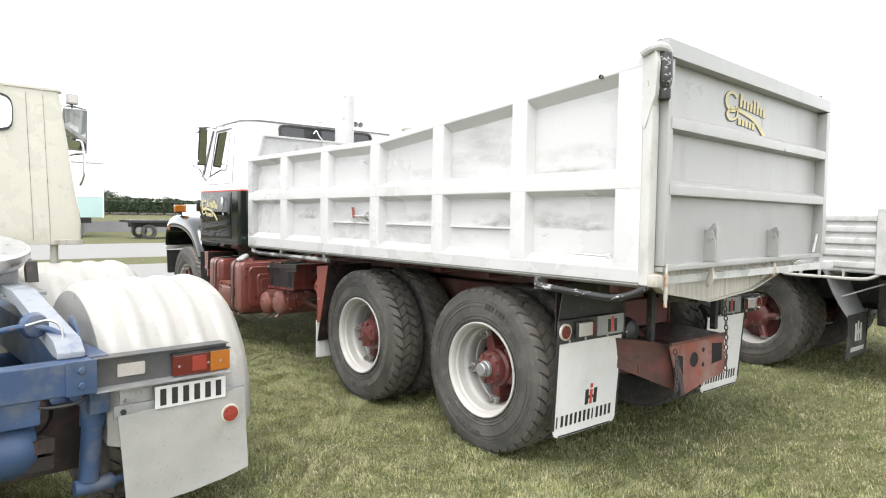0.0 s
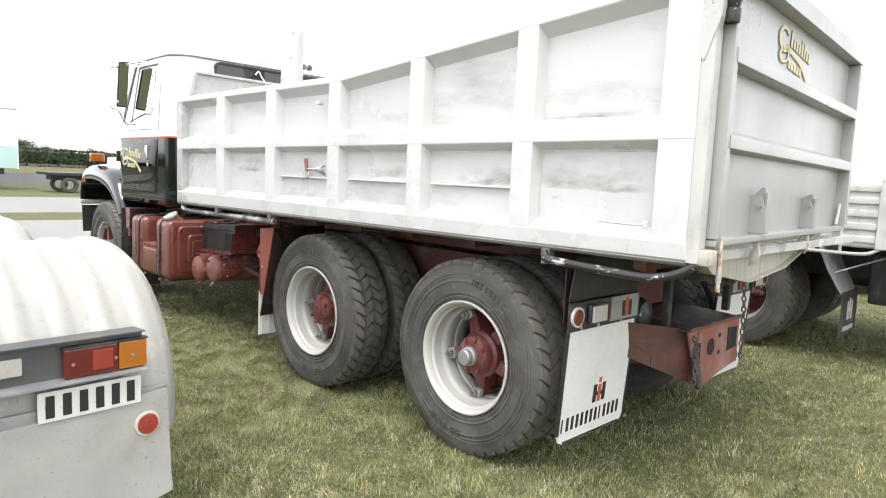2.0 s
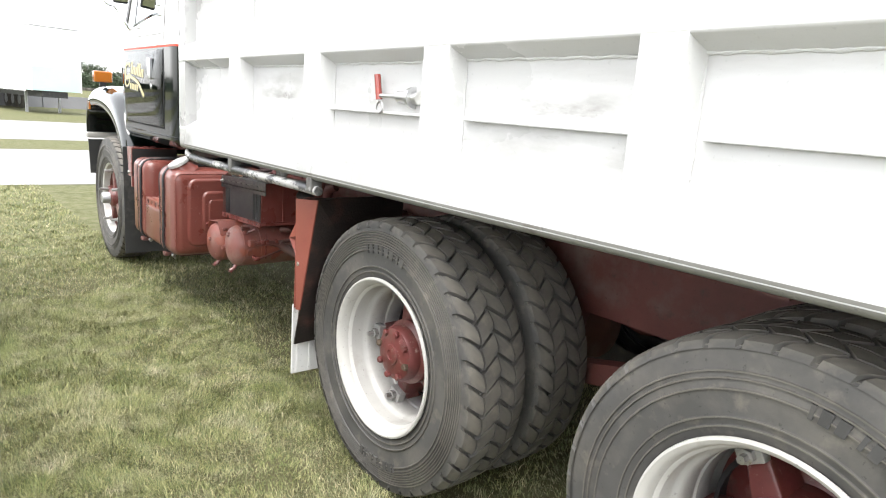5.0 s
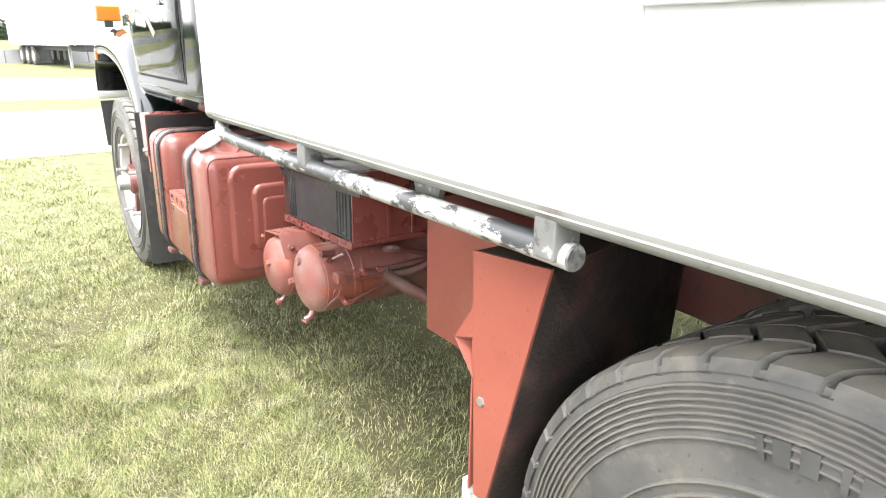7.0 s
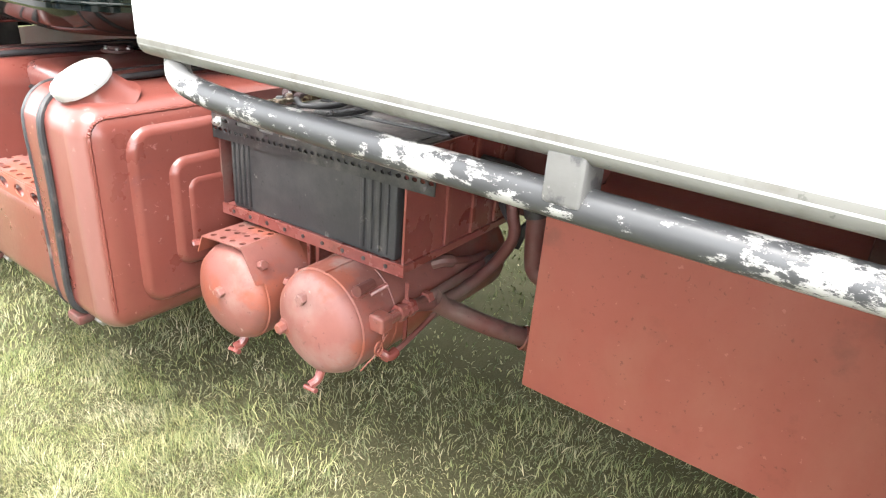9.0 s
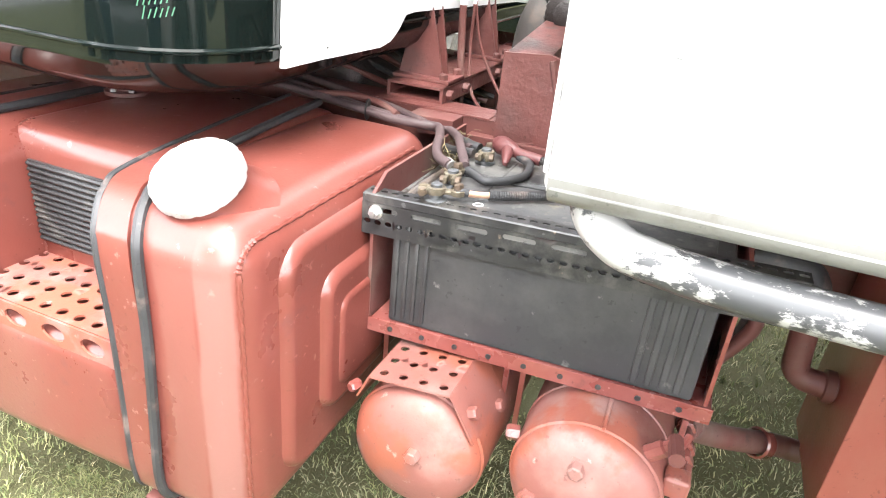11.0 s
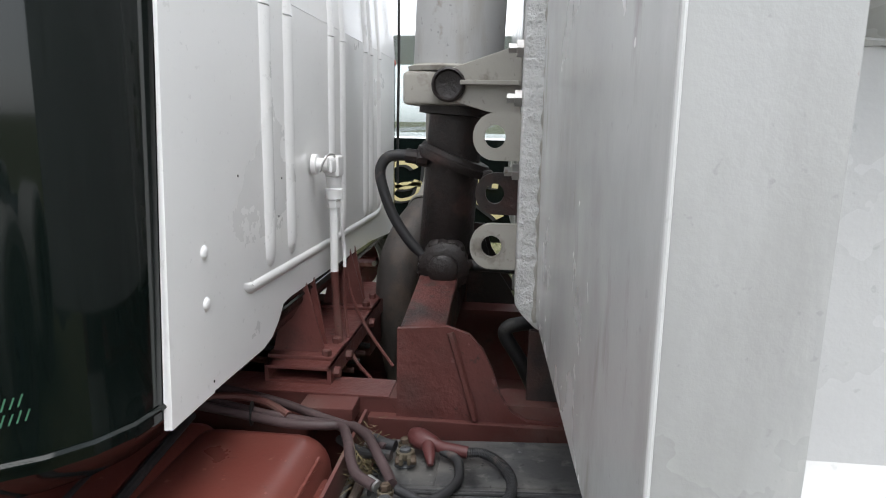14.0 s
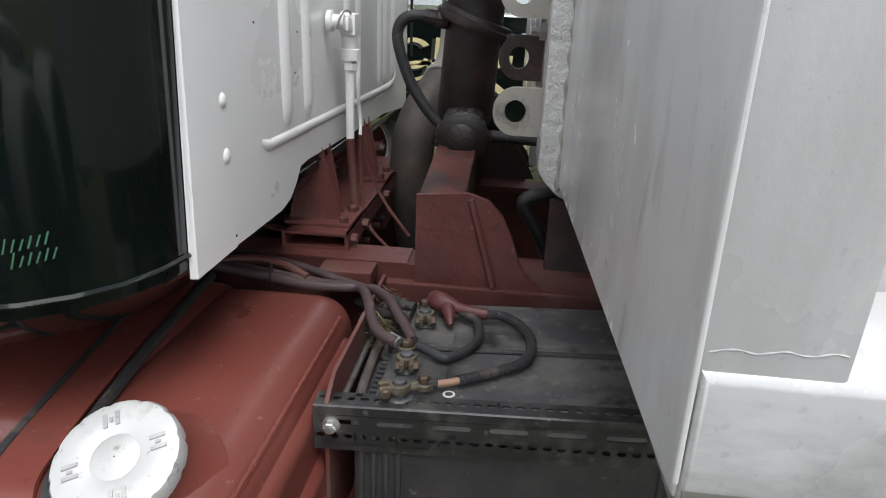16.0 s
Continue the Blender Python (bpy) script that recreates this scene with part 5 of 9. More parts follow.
part("tank_sender", lathe(bmesh.new(), (-0.71, 5.66, 0.955), (0, 0, 1), [(0.045, 0), (0.045, 0.008), (0.030, 0.010), (0.028, 0.018), (0.001, 0.019)], 24), "red_dirty", tank)
for k in range(6):
    bolt(tank, (-0.71 + 0.036 * math.cos(k * 1.047), 5.66 + 0.036 * math.sin(k * 1.047), 0.962), (0, 0, 1), 0.006, 0.008)
part("tank_bearer", B((-1.05, 5.20, 0.365), (-0.38, 5.25, 0.400), 0.004), "red_dirty", tank)
part("tank_bearer", B((-1.05, 5.71, 0.365), (-0.38, 5.76, 0.400), 0.004), "red_dirty", tank)
# folded step bracket in front of the tank
brk = part("step_bracket", P([(-1.135, 6.00), (-0.75, 6.00), (-0.75, 6.12), (-1.135, 6.12)], "z", 1.005, 1.012), "red", truck, "red perforated step bracket")
part("bracket_side", P([(6.00, 1.008), (6.12, 1.008), (6.10, 0.80), (6.02, 0.80)], "x", -1.138, -1.132), "red", brk)
part("bracket_brace", B((-1.132, 6.03, 0.72), (-0.4, 6.06, 0.80), 0.004), "red", brk)
bolt(brk, (-1.138, 6.06, 0.83), (-1, 0, 0), 0.012, 0.014)
part("mud_flap", P([(-1.14, 0.17), (-0.74, 0.17), (-0.74, 1.0), (-1.14, 1.0)], "y", 6.24, 6.25), "flap_black", truck, "black rubber flap behind the front wheel")

# battery box
bat = part("battery_tray", B((-0.845, 4.405, 0.672), (-0.43, 4.990, 0.690), 0.003), "red", truck, "red battery tray with two black batteries")
part("tray_lip", B((-0.849, 4.403, 0.666), (-0.8445, 4.992, 0.694), 0.001), "red", bat)
for i in range(9):
    bolt(bat, (-0.849, 4.45 + i * 0.062, 0.680), (-1, 0, 0), 0.005, 0.002, "black", "hole", 10)
part("end_plate", P([(-0.842, 0.690), (-0.43, 0.690), (-0.43, 0.955), (-0.80, 0.955), (-0.842, 0.93)], "y", 4.992, 4.998), "red_dirty", bat)
part("end_plate", P([(-0.838, 0.690), (-0.43, 0.690), (-0.43, 0.928), (-0.838, 0.928)], "y", 4.412, 4.418), "red", bat)
for x in (-0.70, -0.60, -0.50):
    part("end_rib", B((x - 0.008, 4.404, 0.692), (x + 0.008, 4.412, 0.922), 0.003), "red", bat)
for x0, x1 in ((-0.838, -0.669), (-0.659, -0.488)):
    case = part("battery", B((x0, 4.436, 0.690), (x1, 4.958, 0.903), 0.006), "black_plastic", bat, "black truck battery, dusty top")
    part("battery_lid", B((x0 - 0.002, 4.432, 0.900), (x1 + 0.002, 4.934, 0.9245), 0.005), "battery_top", bat)
    part("lid_panel", B((x0 + 0.012, 4.46, 0.922), (x1 - 0.012, 4.834, 0.9265), 0.002), "battery_top", bat)
    part("lid_panel", B((x0 + 0.012, 4.836, 0.922), (x1 - 0.012, 4.925, 0.9262), 0.002), "battery_top", bat)
    for i in range(4):
        part("case_rib", B((x0 - 0.005, 4.455 + i * 0.022, 0.700), (x0 + 0.004, 4.466 + i * 0.022, 0.895), 0.003), "black_plastic", bat)
        part("case_rib", B((x0 - 0.005, 4.888 + i * 0.018, 0.700), (x0 + 0.004, 4.897 + i * 0.018, 0.895), 0.003), "black_plastic", bat)
    for i in range(11):
        part("edge_rib", B((x0 + 0.012 + i * 0.0135, 4.931, 0.900), (x0 + 0.019 + i * 0.0135, 4.946, 0.918), 0.002), "black_plastic", bat)
    for r in (0.015, 0.0085):
        part("vent_ring", lathe(bmesh.new(), (x0 + 0.086, 4.854, 0.9255), (0, 0, 1), [(r, 0), (r - 0.0006, 0.0014), (r - 0.0022, 0.0014), (r - 0.003, 0)], 20), "battery_top", bat)
for x in (-0.667, -0.661):
    part("lid_groove", R((x, 4.44, 0.9255), (x, 4.93, 0.9255), 0.0030, 8), "black_plastic", bat)
part("torn_sticker", lathe(bmesh.new(), (-0.796, 4.828, 0.9266), (0, 0, 1), [(0.006, 0), (0.006, 0.0004), (0.0085, 0.0005), (0.0095, 0)], 9), "flap_white", bat, "torn white sticker")
part("side_rod", T([(-0.83, 4.957, 0.900), (-0.76, 4.962, 0.908), (-0.66, 4.966, 0.905), (-0.56, 4.968, 0.900)], 0.008, 10), "rust_pipe", bat)
# slotted angle iron that clamps the batteries
ang = part("slotted_angle", perforated(bmesh.new(), lambda u, v, w: (-0.846 + w, 4.340 + u, 0.868 + v), 34, 1, 0.0198, 0.024, 0.0066, 0.0046, 0.003), "black_angle", truck, "black slotted angle iron clamp")
part("slotted_web", perforated(bmesh.new(), lambda u, v, w: (-0.846 + w, 4.388 + u, 0.892 + v), 8, 1, 0.0782, 0.022, 0.0268, 0.0048, 0.003), "black_angle", ang)
part("slotted_end", B((-0.846, 4.340, 0.892), (-0.843, 4.388, 0.914)), "black_angle", ang)
part("web_backing", B((-0.8426, 4.345, 0.894), (-0.8416, 4.96, 0.912)), "battery_top", ang)
part("slotted_foot", B((-0.846, 4.340, 0.856), (-0.843, 5.0132, 0.868)), "black_angle", ang)
part("slotted_brow", P([(-0.846, 0.914), (-0.843, 0.914), (-0.843, 0.925), (-0.840, 0.926), (-0.840, 0.929), (-0.8435, 0.9285), (-0.8455, 0.9265)], "y", 4.340, 5.0132), "black_angle", ang)
part("slotted_flange", perforated(bmesh.new(), lambda u, v, w: (-0.840 + v, 4.340 + u, 0.926 + w), 34, 1, 0.0198, 0.030, 0.0066, 0.0042, 0.003), "black_angle", ang)
bolt(ang, (-0.849, 4.987, 0.899), (-1, 0, 0), 0.0098, 0.010, "zinc", "nut")
part("washer", lathe(bmesh.new(), (-0.846, 4.987, 0.899), (-1, 0, 0), [(0.0128, 0), (0.0128, 0.0025), (0.008, 0.003)], 20, caps=True), "zinc", ang)
part("bolt_end", lathe(bmesh.new(), (-0.858, 4.987, 0.899), (-1, 0, 0), [(0.0052, 0), (0.0052, 0.004), (0.001, 0.0045)], 12), "steel", ang)
part("clamp_rod", R((-0.84, 4.987, 0.899), (-0.45, 4.987, 0.899), 0.005), "steel", ang)


def clamp_terminal(x, y, turn):
    """Post with a two-lugged clamp ring, its pinch bolt, and a saddle with a bolt towards turn."""
    m = pose(x, y, 0.926, 0, 0, turn)
    part("post", lathe(bmesh.new(), (x, y, 0.925), (0, 0, 1), [(0.020, 0), (0.020, 0.004), (0.017, 0.006), (0.011, 0.006), (0.0095, 0.030), (0.008, 0.031), (0.001, 0.031)], 20), "lead", bat, "dull lead post")
    bm = bmesh.new()
    lathe(bm, m @ Vector((0, 0, 0.012)), (0, 0, 1), [(0.0105, 0), (0.0155, 0.001), (0.0165, 0.006), (0.0155, 0.012), (0.0105, 0.013)], 20)
    for a, b in (((-0.030, -0.011, 0.011), (-0.013, -0.003, 0.025)), ((-0.030, 0.003, 0.011), (-0.013, 0.011, 0.025)), ((0.013, -0.008, 0.013), (0.050, 0.008, 0.020))):
        c, d = [(p + q) / 2 for p, q in zip(a, b)], [q - p for p, q in zip(a, b)]
        vs = bmesh.ops.create_cube(bm, size=1, matrix=m @ Matrix.Translation(c) @ Matrix.Diagonal((*d, 1)))["verts"]
        bmesh.ops.bevel(bm, geom=list({e for v in vs for e in v.link_edges}), offset=0.0028, segments=2, profile=0.5, affect="EDGES")
    lathe(bm, m @ Vector((0.036, 0, 0.012)), (0, 0, 1), [(0.0125, 0), (0.0135, 0.003), (0.0135, 0.008), (0.012, 0.010)], 14)
    part("terminal", bm, "brass", bat, "corroded brass battery clamp")
    bolt(bat, m @ Vector((0.036, 0, 0.021)), (0.1, 0.1, 1), 0.0088, 0.010, "bolt_brown")
    bolt(bat, m @ Vector((-0.022, -0.010, 0.018)), m.to_3x3() @ Vector((0, -1, 0)), 0.0076, 0.009, "bolt_brown")
    bolt(bat, m @ Vector((-0.022, 0.010, 0.018)), m.to_3x3() @ Vector((0, 1, 0)), 0.0070, 0.007, "bolt_brown")


clamp_terminal(-0.811, 4.897, -72)
clamp_terminal(-0.733, 4.900, 8)
clamp_terminal(-0.580, 4.893, 8)
part("red_boot", T([(-0.573, 4.786, 0.946), (-0.570, 4.810, 0.949), (-0.567, 4.829, 0.951), (-0.560, 4.846, 0.953), (-0.550, 4.866, 0.955), (-0.536, 4.882, 0.955), (-0.530, 4.890, 0.954)], lambda t: 0.0105 + 0.0085 * max(0.0, 1 - abs(t - 0.72) / 0.28) ** 0.6, 14), "red_rubber", bat, "red rubber terminal boot")
part("boot_flap", T([(-0.556, 4.856, 0.954), (-0.578, 4.852, 0.950), (-0.596, 4.848, 0.944), (-0.606, 4.846, 0.939)], lambda t: 0.0145 - 0.010 * t, 12), "red_rubber", bat)


def ringed(pts, r):
    line = curve_pts(pts, 14)
    bm = bmesh.new()
    tube(bm, line, r * 0.84, 10, smooth=False)
    gap, walked = 0.0040, 0.0
    for p, q in zip(line, line[1:]):
        d = (q - p).normalized()
        length = (q - p).length
        while walked < length:
            lathe(bm, p + d * walked, d, [(r * 0.84, 0), (r, 0.0006), (r, 0.0019), (r * 0.84, 0.0025)], 10)
            walked += gap
        walked -= length
    return bm


part("battery_cable", ringed([(-0.573, 4.787, 0.946), (-0.571, 4.760, 0.944), (-0.596, 4.731, 0.941), (-0.639, 4.712, 0.939), (-0.685, 4.713, 0.938), (-0.725, 4.731, 0.938), (-0.756, 4.776, 0.938), (-0.779, 4.816, 0.939)], 0.0088), "cable", bat, "black corrugated battery cable")
part("cable_sleeve", T([(-0.778, 4.815, 0.939), (-0.788, 4.833, 0.940), (-0.796, 4.849, 0.942)], 0.0056, 12), "copper", bat, "bare copper sleeve")
part("cable_boot", T([(-0.795, 4.847, 0.942), (-0.799, 4.856, 0.944), (-0.802, 4.866, 0.945)], 0.0075, 10), "cable", bat)
part("battery_cable", T([(-0.690, 4.890, 0.944), (-0.700, 4.872, 0.942), (-0.713, 4.850, 0.939), (-0.712, 4.838, 0.938), (-0.688, 4.815, 0.937), (-0.655, 4.798, 0.937), (-0.625, 4.796, 0.938), (-0.591, 4.803, 0.942), (-0.570, 4.830, 0.946)], 0.0078, 12), "cable", bat)
M["old_loom"] = surface("red_sprayed_loom", (0.072, 0.047, 0.048), 0.55, vary=0.3, vary_scale=20.0, stains=(((0.13, 0.085, 0.08), 30.0, 0.58, 0.7, ONE),))
part("loom_cable", T([(-0.40, 5.62, 0.962), (-0.455, 5.38, 0.960), (-0.500, 5.20, 0.960), (-0.520, 5.12, 0.960), (-0.522, 5.055, 0.962), (-0.524, 5.020, 0.964), (-0.572, 4.996, 0.962), (-0.625, 4.978, 0.956), (-0.664, 4.958, 0.951), (-0.690, 4.925, 0.948)], 0.0092, 12), "old_loom", bat)
part("loom_cable", T([(-0.37, 5.62, 0.965), (-0.43, 5.38, 0.962), (-0.478, 5.20, 0.958), (-0.495, 5.10, 0.955), (-0.505, 5.02, 0.955), (-0.517, 4.995, 0.960), (-0.555, 4.963, 0.960), (-0.604, 4.937, 0.955), (-0.654, 4.911, 0.951), (-0.682, 4.898, 0.948)], 0.0088, 12), "old_loom", bat)
part("loom_cable", T([(-0.30, 5.62, 0.970), (-0.37, 5.38, 0.965), (-0.42, 5.18, 0.955), (-0.46, 5.08, 0.948), (-0.50, 4.99, 0.945), (-0.536, 4.955, 0.946), (-0.560, 4.930, 0.944)], 0.0088, 12), "old_loom", bat)
part("loom_sleeve", T([(-0.533, 4.955, 0.946), (-0.548, 4.938, 0.946), (-0.556, 4.915, 0.945)], 0.0105, 12), "cable", bat)
part("loom_cable", T([(-0.46, 5.36, 0.962), (-0.445, 5.26, 0.972), (-0.455, 5.19, 0.968), (-0.492, 5.13, 0.962)], 0.008, 10), "red_dirty", bat)
part("loom_cable", T([(-0.50, 5.03, 0.925), (-0.560, 4.975, 0.935), (-0.575, 4.945, 0.940), (-0.582, 4.917, 0.942)], 0.0088, 10), "cable", bat)
part("sleeve_end", R((-0.672, 4.938, 0.947), (-0.690, 4.918, 0.946), 0.0098, 12), "alu", bat)
part("cable_tie", lathe(bmesh.new(), (-0.490, 5.205, 0.960), (0.25, -1, 0), [(0.022, 0), (0.024, 0.002), (0.022, 0.004)], 14), "print_black", bat)
# the whole box sits a little tilted, its rear end higher
for root in (bat, ang):
    for ob in [root] + list(root.children):
        for v in ob.data.vertices:
            v.co.z += 0.048 * max(0.0, 4.99 - v.co.y)
straw = bmesh.new()
rs = random.Random(4)
for i in range(260):
    c = Vector((-0.555 + rs.gauss(0, 0.040), 4.965 + rs.gauss(0, 0.014), 0.90 + abs(rs.gauss(0, 0.025))))
    d = Vector((rs.uniform(-1, 1), rs.uniform(-1, 1), rs.uniform(-0.3, 0.4))).normalized() * rs.uniform(0.006, 0.015)
    w = d.cross(Vector((0, 0, 1))).normalized() * 0.0008
    straw.faces.new([straw.verts.new(p) for p in (c - d - w, c + d - w, c + d + w, c - d + w)])
tagged(new("straw_nest", finish("straw_nest", straw, "straw", 0)), "tuft of dry straw behind the truck battery", "straw", kind="stuff")

# air tanks
def air_tank(y, z, r, x0, label):
    bm = lathe(bmesh.new(), (x0, y, z), (1, 0, 0), [(0.001, -0.022), (r * 0.45, -0.018), (r * 0.75, -0.007), (r * 0.90, 0.006), (r * 0.965, 0.022), (r * 0.97, 0.030), (r, 0.032), (r, 0.58), (r * 0.75, 0.63), (0.001, 0.65)], 40)
    t = part("air_tank", bm, "red_dust", truck, label)
    part("seam", B((x0 + 0.03, y - 0.012, z + r - 0.003), (x0 + 0.48, y - 0.006, z + r + 0.003), 0.001), "red_dust", t)
    return t


tank_a = air_tank(4.557, 0.562, 0.122, -0.955, "red steel air tank with brass drain fittings")
tank_b = air_tank(4.838, 0.532, 0.120, -0.965, "red steel air tank with perforated heat shield")
for t, x, y, z in ((tank_a, -0.968, 4.569, 0.631), (tank_a, -0.974, 4.630, 0.538), (tank_b, -0.985, 4.825, 0.556)):
    part("plug", lathe(bmesh.new(), (x + 0.012, y, z), (-1, 0, 0), [(0.019, 0), (0.019, 0.008), (0.013, 0.009), (0.013, 0.024), (0.010, 0.026), (0.001, 0.026)], 6), "red_dust", t, smooth=20)
for t, y in ((tank_a, 4.552), (tank_b, 4.818)):
    part("drain_cock", T([(-0.93, y, 0.452 if t is tank_a else 0.420), (-0.945, y, 0.425 if t is tank_a else 0.400), (-0.965, y + 0.005, 0.415 if t is tank_a else 0.395)], 0.011, 10), "red", t)
    part("drain_tap", R((-0.965, y + 0.02, 0.405 if t is tank_a else 0.385), (-0.965, y - 0.015, 0.41 if t is tank_a else 0.39), 0.006), "red", t)
shield = part("heat_shield", perforated(bmesh.new(), lambda u, v, w: (-0.956 + v, 4.784 + u, 0.668 + w - 0.016 * u / 0.144), 4, 4, 0.036, 0.040, 0.0078, 0.0078, 0.003), "red_dust", tank_b, "perforated red shield plate")
part("shield_side", P([(4.785, 0.672), (4.783, 0.668), (4.738, 0.590), (4.734, 0.592)], "x", -0.956, -0.80), "red_dust", tank_b)
part("shield_side", P([(4.930, 0.655), (4.927, 0.652), (4.948, 0.606), (4.951, 0.607)], "x", -0.956, -0.80), "red_dust", tank_b)
for z in (0.625, 0.585):
    bolt(tank_b, (-0.925 + 2.2 * (0.625 - z), 4.757 - 0.5 * (0.625 - z), z), (0, -1, 0.5), 0.012, 0.016, "red_dust")
bolt(tank_b, (-0.945, 4.952, 0.625), (-1, 0.4, 0), 0.010, 0.02, "red")
for y in (4.705, 4.735, 4.975, 4.43):
    part("hanger", B((-0.80, y - 0.005, 0.50), (-0.795, y + 0.005, 0.655), 0.001), "red", truck)
bolt(tank_a, (-0.90, 4.675, 0.60), (-0.3, 1, 0), 0.013, 0.022, "red")
# valve cluster and pipes beside the rear tank
def pipework(pts, r, name="pipe", mat_="red_dirty", per=6):
    return part(name, T(pts, r, 12, per), mat_, tank_a)
part("tank_band", lathe(bmesh.new(), (-0.825, 4.557, 0.562), (1, 0, 0), [(0.1222, 0), (0.1245, 0.002), (0.1245, 0.010), (0.1222, 0.012)], 40), "red_dust", tank_a)
part("cock", lathe(bmesh.new(), (-0.906, 4.475, 0.655), (0, -0.55, 0.55), [(0.014, -0.01), (0.014, 0.025), (0.010, 0.028), (0.010, 0.045), (0.001, 0.045)], 8), "red", tank_a, smooth=20)
part("cock_spout", R((-0.895, 4.445, 0.684), (-0.945, 4.440, 0.688), 0.012, 10), "red_dirty", tank_a)
part("cock_key", R((-0.905, 4.44, 0.665), (-0.870, 4.425, 0.680), 0.006, 8), "red", tank_a)
part("valve", T([(-0.892, 4.425, 0.592), (-0.865, 4.423, 0.596), (-0.835, 4.422, 0.598)], 0.013, 8), "red", tank_a, "red-painted drain valve")
part("valve_lever", B((-0.893, 4.405, 0.600), (-0.845, 4.416, 0.611), 0.004), "red", tank_a)
part("nut", lathe(bmesh.new(), (-0.838, 4.422, 0.598), (1, 0, 0), [(0.012, 0), (0.020, 0.002), (0.020, 0.018), (0.014, 0.020), (0.014, 0.030), (0.021, 0.032), (0.021, 0.048), (0.012, 0.050)], 6), "red", tank_a, smooth=20)
pipework([(-0.79, 4.422, 0.598), (-0.74, 4.420, 0.597), (-0.65, 4.420, 0.600), (-0.55, 4.42, 0.604), (-0.46, 4.43, 0.61)], 0.011)
part("nut", lathe(bmesh.new(), (-0.748, 4.420, 0.597), (1, 0, 0), [(0.011, 0), (0.017, 0.002), (0.017, 0.018), (0.011, 0.020)], 6), "red", tank_a, smooth=20)
part("elbow", T([(-0.866, 4.450, 0.510), (-0.868, 4.425, 0.506), (-0.862, 4.418, 0.504), (-0.842, 4.418, 0.507)], 0.012, 10), "red", tank_a)
pipework([(-0.842, 4.418, 0.507), (-0.769, 4.415, 0.529), (-0.68, 4.415, 0.556), (-0.583, 4.415, 0.586), (-0.54, 4.42, 0.60)], 0.0062)
part("safety_wire", T([(-0.880, 4.418, 0.585), (-0.893, 4.412, 0.565), (-0.880, 4.412, 0.572), (-0.892, 4.414, 0.555), (-0.905, 4.416, 0.535), (-0.925, 4.425, 0.515), (-0.934, 4.435, 0.496)], 0.0016, 6), "red_dust", tank_a)
part("pull_ring", tube(bmesh.new(), [(-0.905 + 0.013 * math.cos(k * 0.6283), 4.412, 0.548 + 0.017 * math.sin(k * 0.6283)) for k in range(11)], 0.0018, 6, smooth=False), "red_dust", tank_a)
part("valve_block", B((-0.905, 4.405, 0.580), (-0.868, 4.445, 0.618), 0.007, 3), "red_dust", tank_a)
part("elbow", T([(-0.70, 4.44, 0.665), (-0.685, 4.42, 0.673), (-0.66, 4.415, 0.665)], 0.015, 10), "red_dirty", tank_a)
pipework([(-0.66, 4.415, 0.665), (-0.60, 4.415, 0.648), (-0.55, 4.42, 0.632), (-0.48, 4.43, 0.62)], 0.009)

pipework([(-0.72, 4.415, 0.590), (-0.68, 4.400, 0.555), (-0.60, 4.330, 0.500), (-0.50, 4.225, 0.446), (-0.49, 4.175, 0.440)], 0.024)
part("pipe_clamp", lathe(bmesh.new(), (-0.545, 4.27, 0.470), (0.66, -0.70, -0.37), [(0.028, 0), (0.032, 0.004), (0.032, 0.024), (0.028, 0.028)], 18), "red", tank_a)
pipework([(-0.555, 4.268, 0.80), (-0.556, 4.264, 0.74), (-0.556, 4.260, 0.695), (-0.555, 4.254, 0.664), (-0.555, 4.236, 0.650), (-0.555, 4.205, 0.646), (-0.553, 4.172, 0.644)], 0.024, "elbow_pipe")
part("pipe_collar", lathe(bmesh.new(), (-0.554, 4.205, 0.646), (0, -1, 0), [(0.024, 0), (0.031, 0.002), (0.031, 0.018), (0.024, 0.020)], 20), "red_dirty", tank_a)
pipework([(-0.79, 4.425, 0.598), (-0.72, 4.412, 0.580), (-0.62, 4.405, 0.575), (-0.53, 4.390, 0.605), (-0.52, 4.356, 0.664), (-0.52, 4.338, 0.710), (-0.52, 4.347, 0.755), (-0.51, 4.37, 0.82)], 0.0145, "hose", "red_dirty")
pipework([(-0.48, 4.46, 0.60), (-0.50, 4.417, 0.610), (-0.50, 4.380, 0.640), (-0.50, 4.352, 0.690), (-0.50, 4.356, 0.728), (-0.49, 4.39, 0.76), (-0.47, 4.42, 0.80)], 0.013, "hose", "cable")
pipework([(-0.50, 4.345, 0.670), (-0.49, 4.338, 0.700), (-0.49, 4.322, 0.728), (-0.48, 4.298, 0.748), (-0.47, 4.255, 0.75), (-0.46, 4.22, 0.77)], 0.013, "hose", "cable")
pipework([(-0.60, 4.40, 0.88), (-0.58, 4.33, 0.87), (-0.562, 4.285, 0.845), (-0.556, 4.268, 0.79)], 0.029, "hose", "cable")

# oil tank box and the mudguard ahead of the drive wheels
oil = part("oil_tank", B((-0.693, 3.50, 0.455), (-0.40, 4.182, 0.900), 0.004), "oil_red", truck, "flat red steel oil tank")
part("top_flange", B((-0.685, 3.55, 0.900), (-0.42, 3.66, 0.915), 0.003), "red_dirty", oil)
part("filler_stub", T([(-0.55, 4.16, 0.90), (-0.55, 4.14, 0.95), (-0.53, 4.10, 0.97)], 0.028, 12), "red_dirty", oil)
guard = part("mudguard", P([(3.358, 1.028), (3.170, 1.048), (3.300, 0.552), (3.335, 0.545)], "x", -1.152, -1.146), "orange_red", truck, "bright red steel mudguard plate")
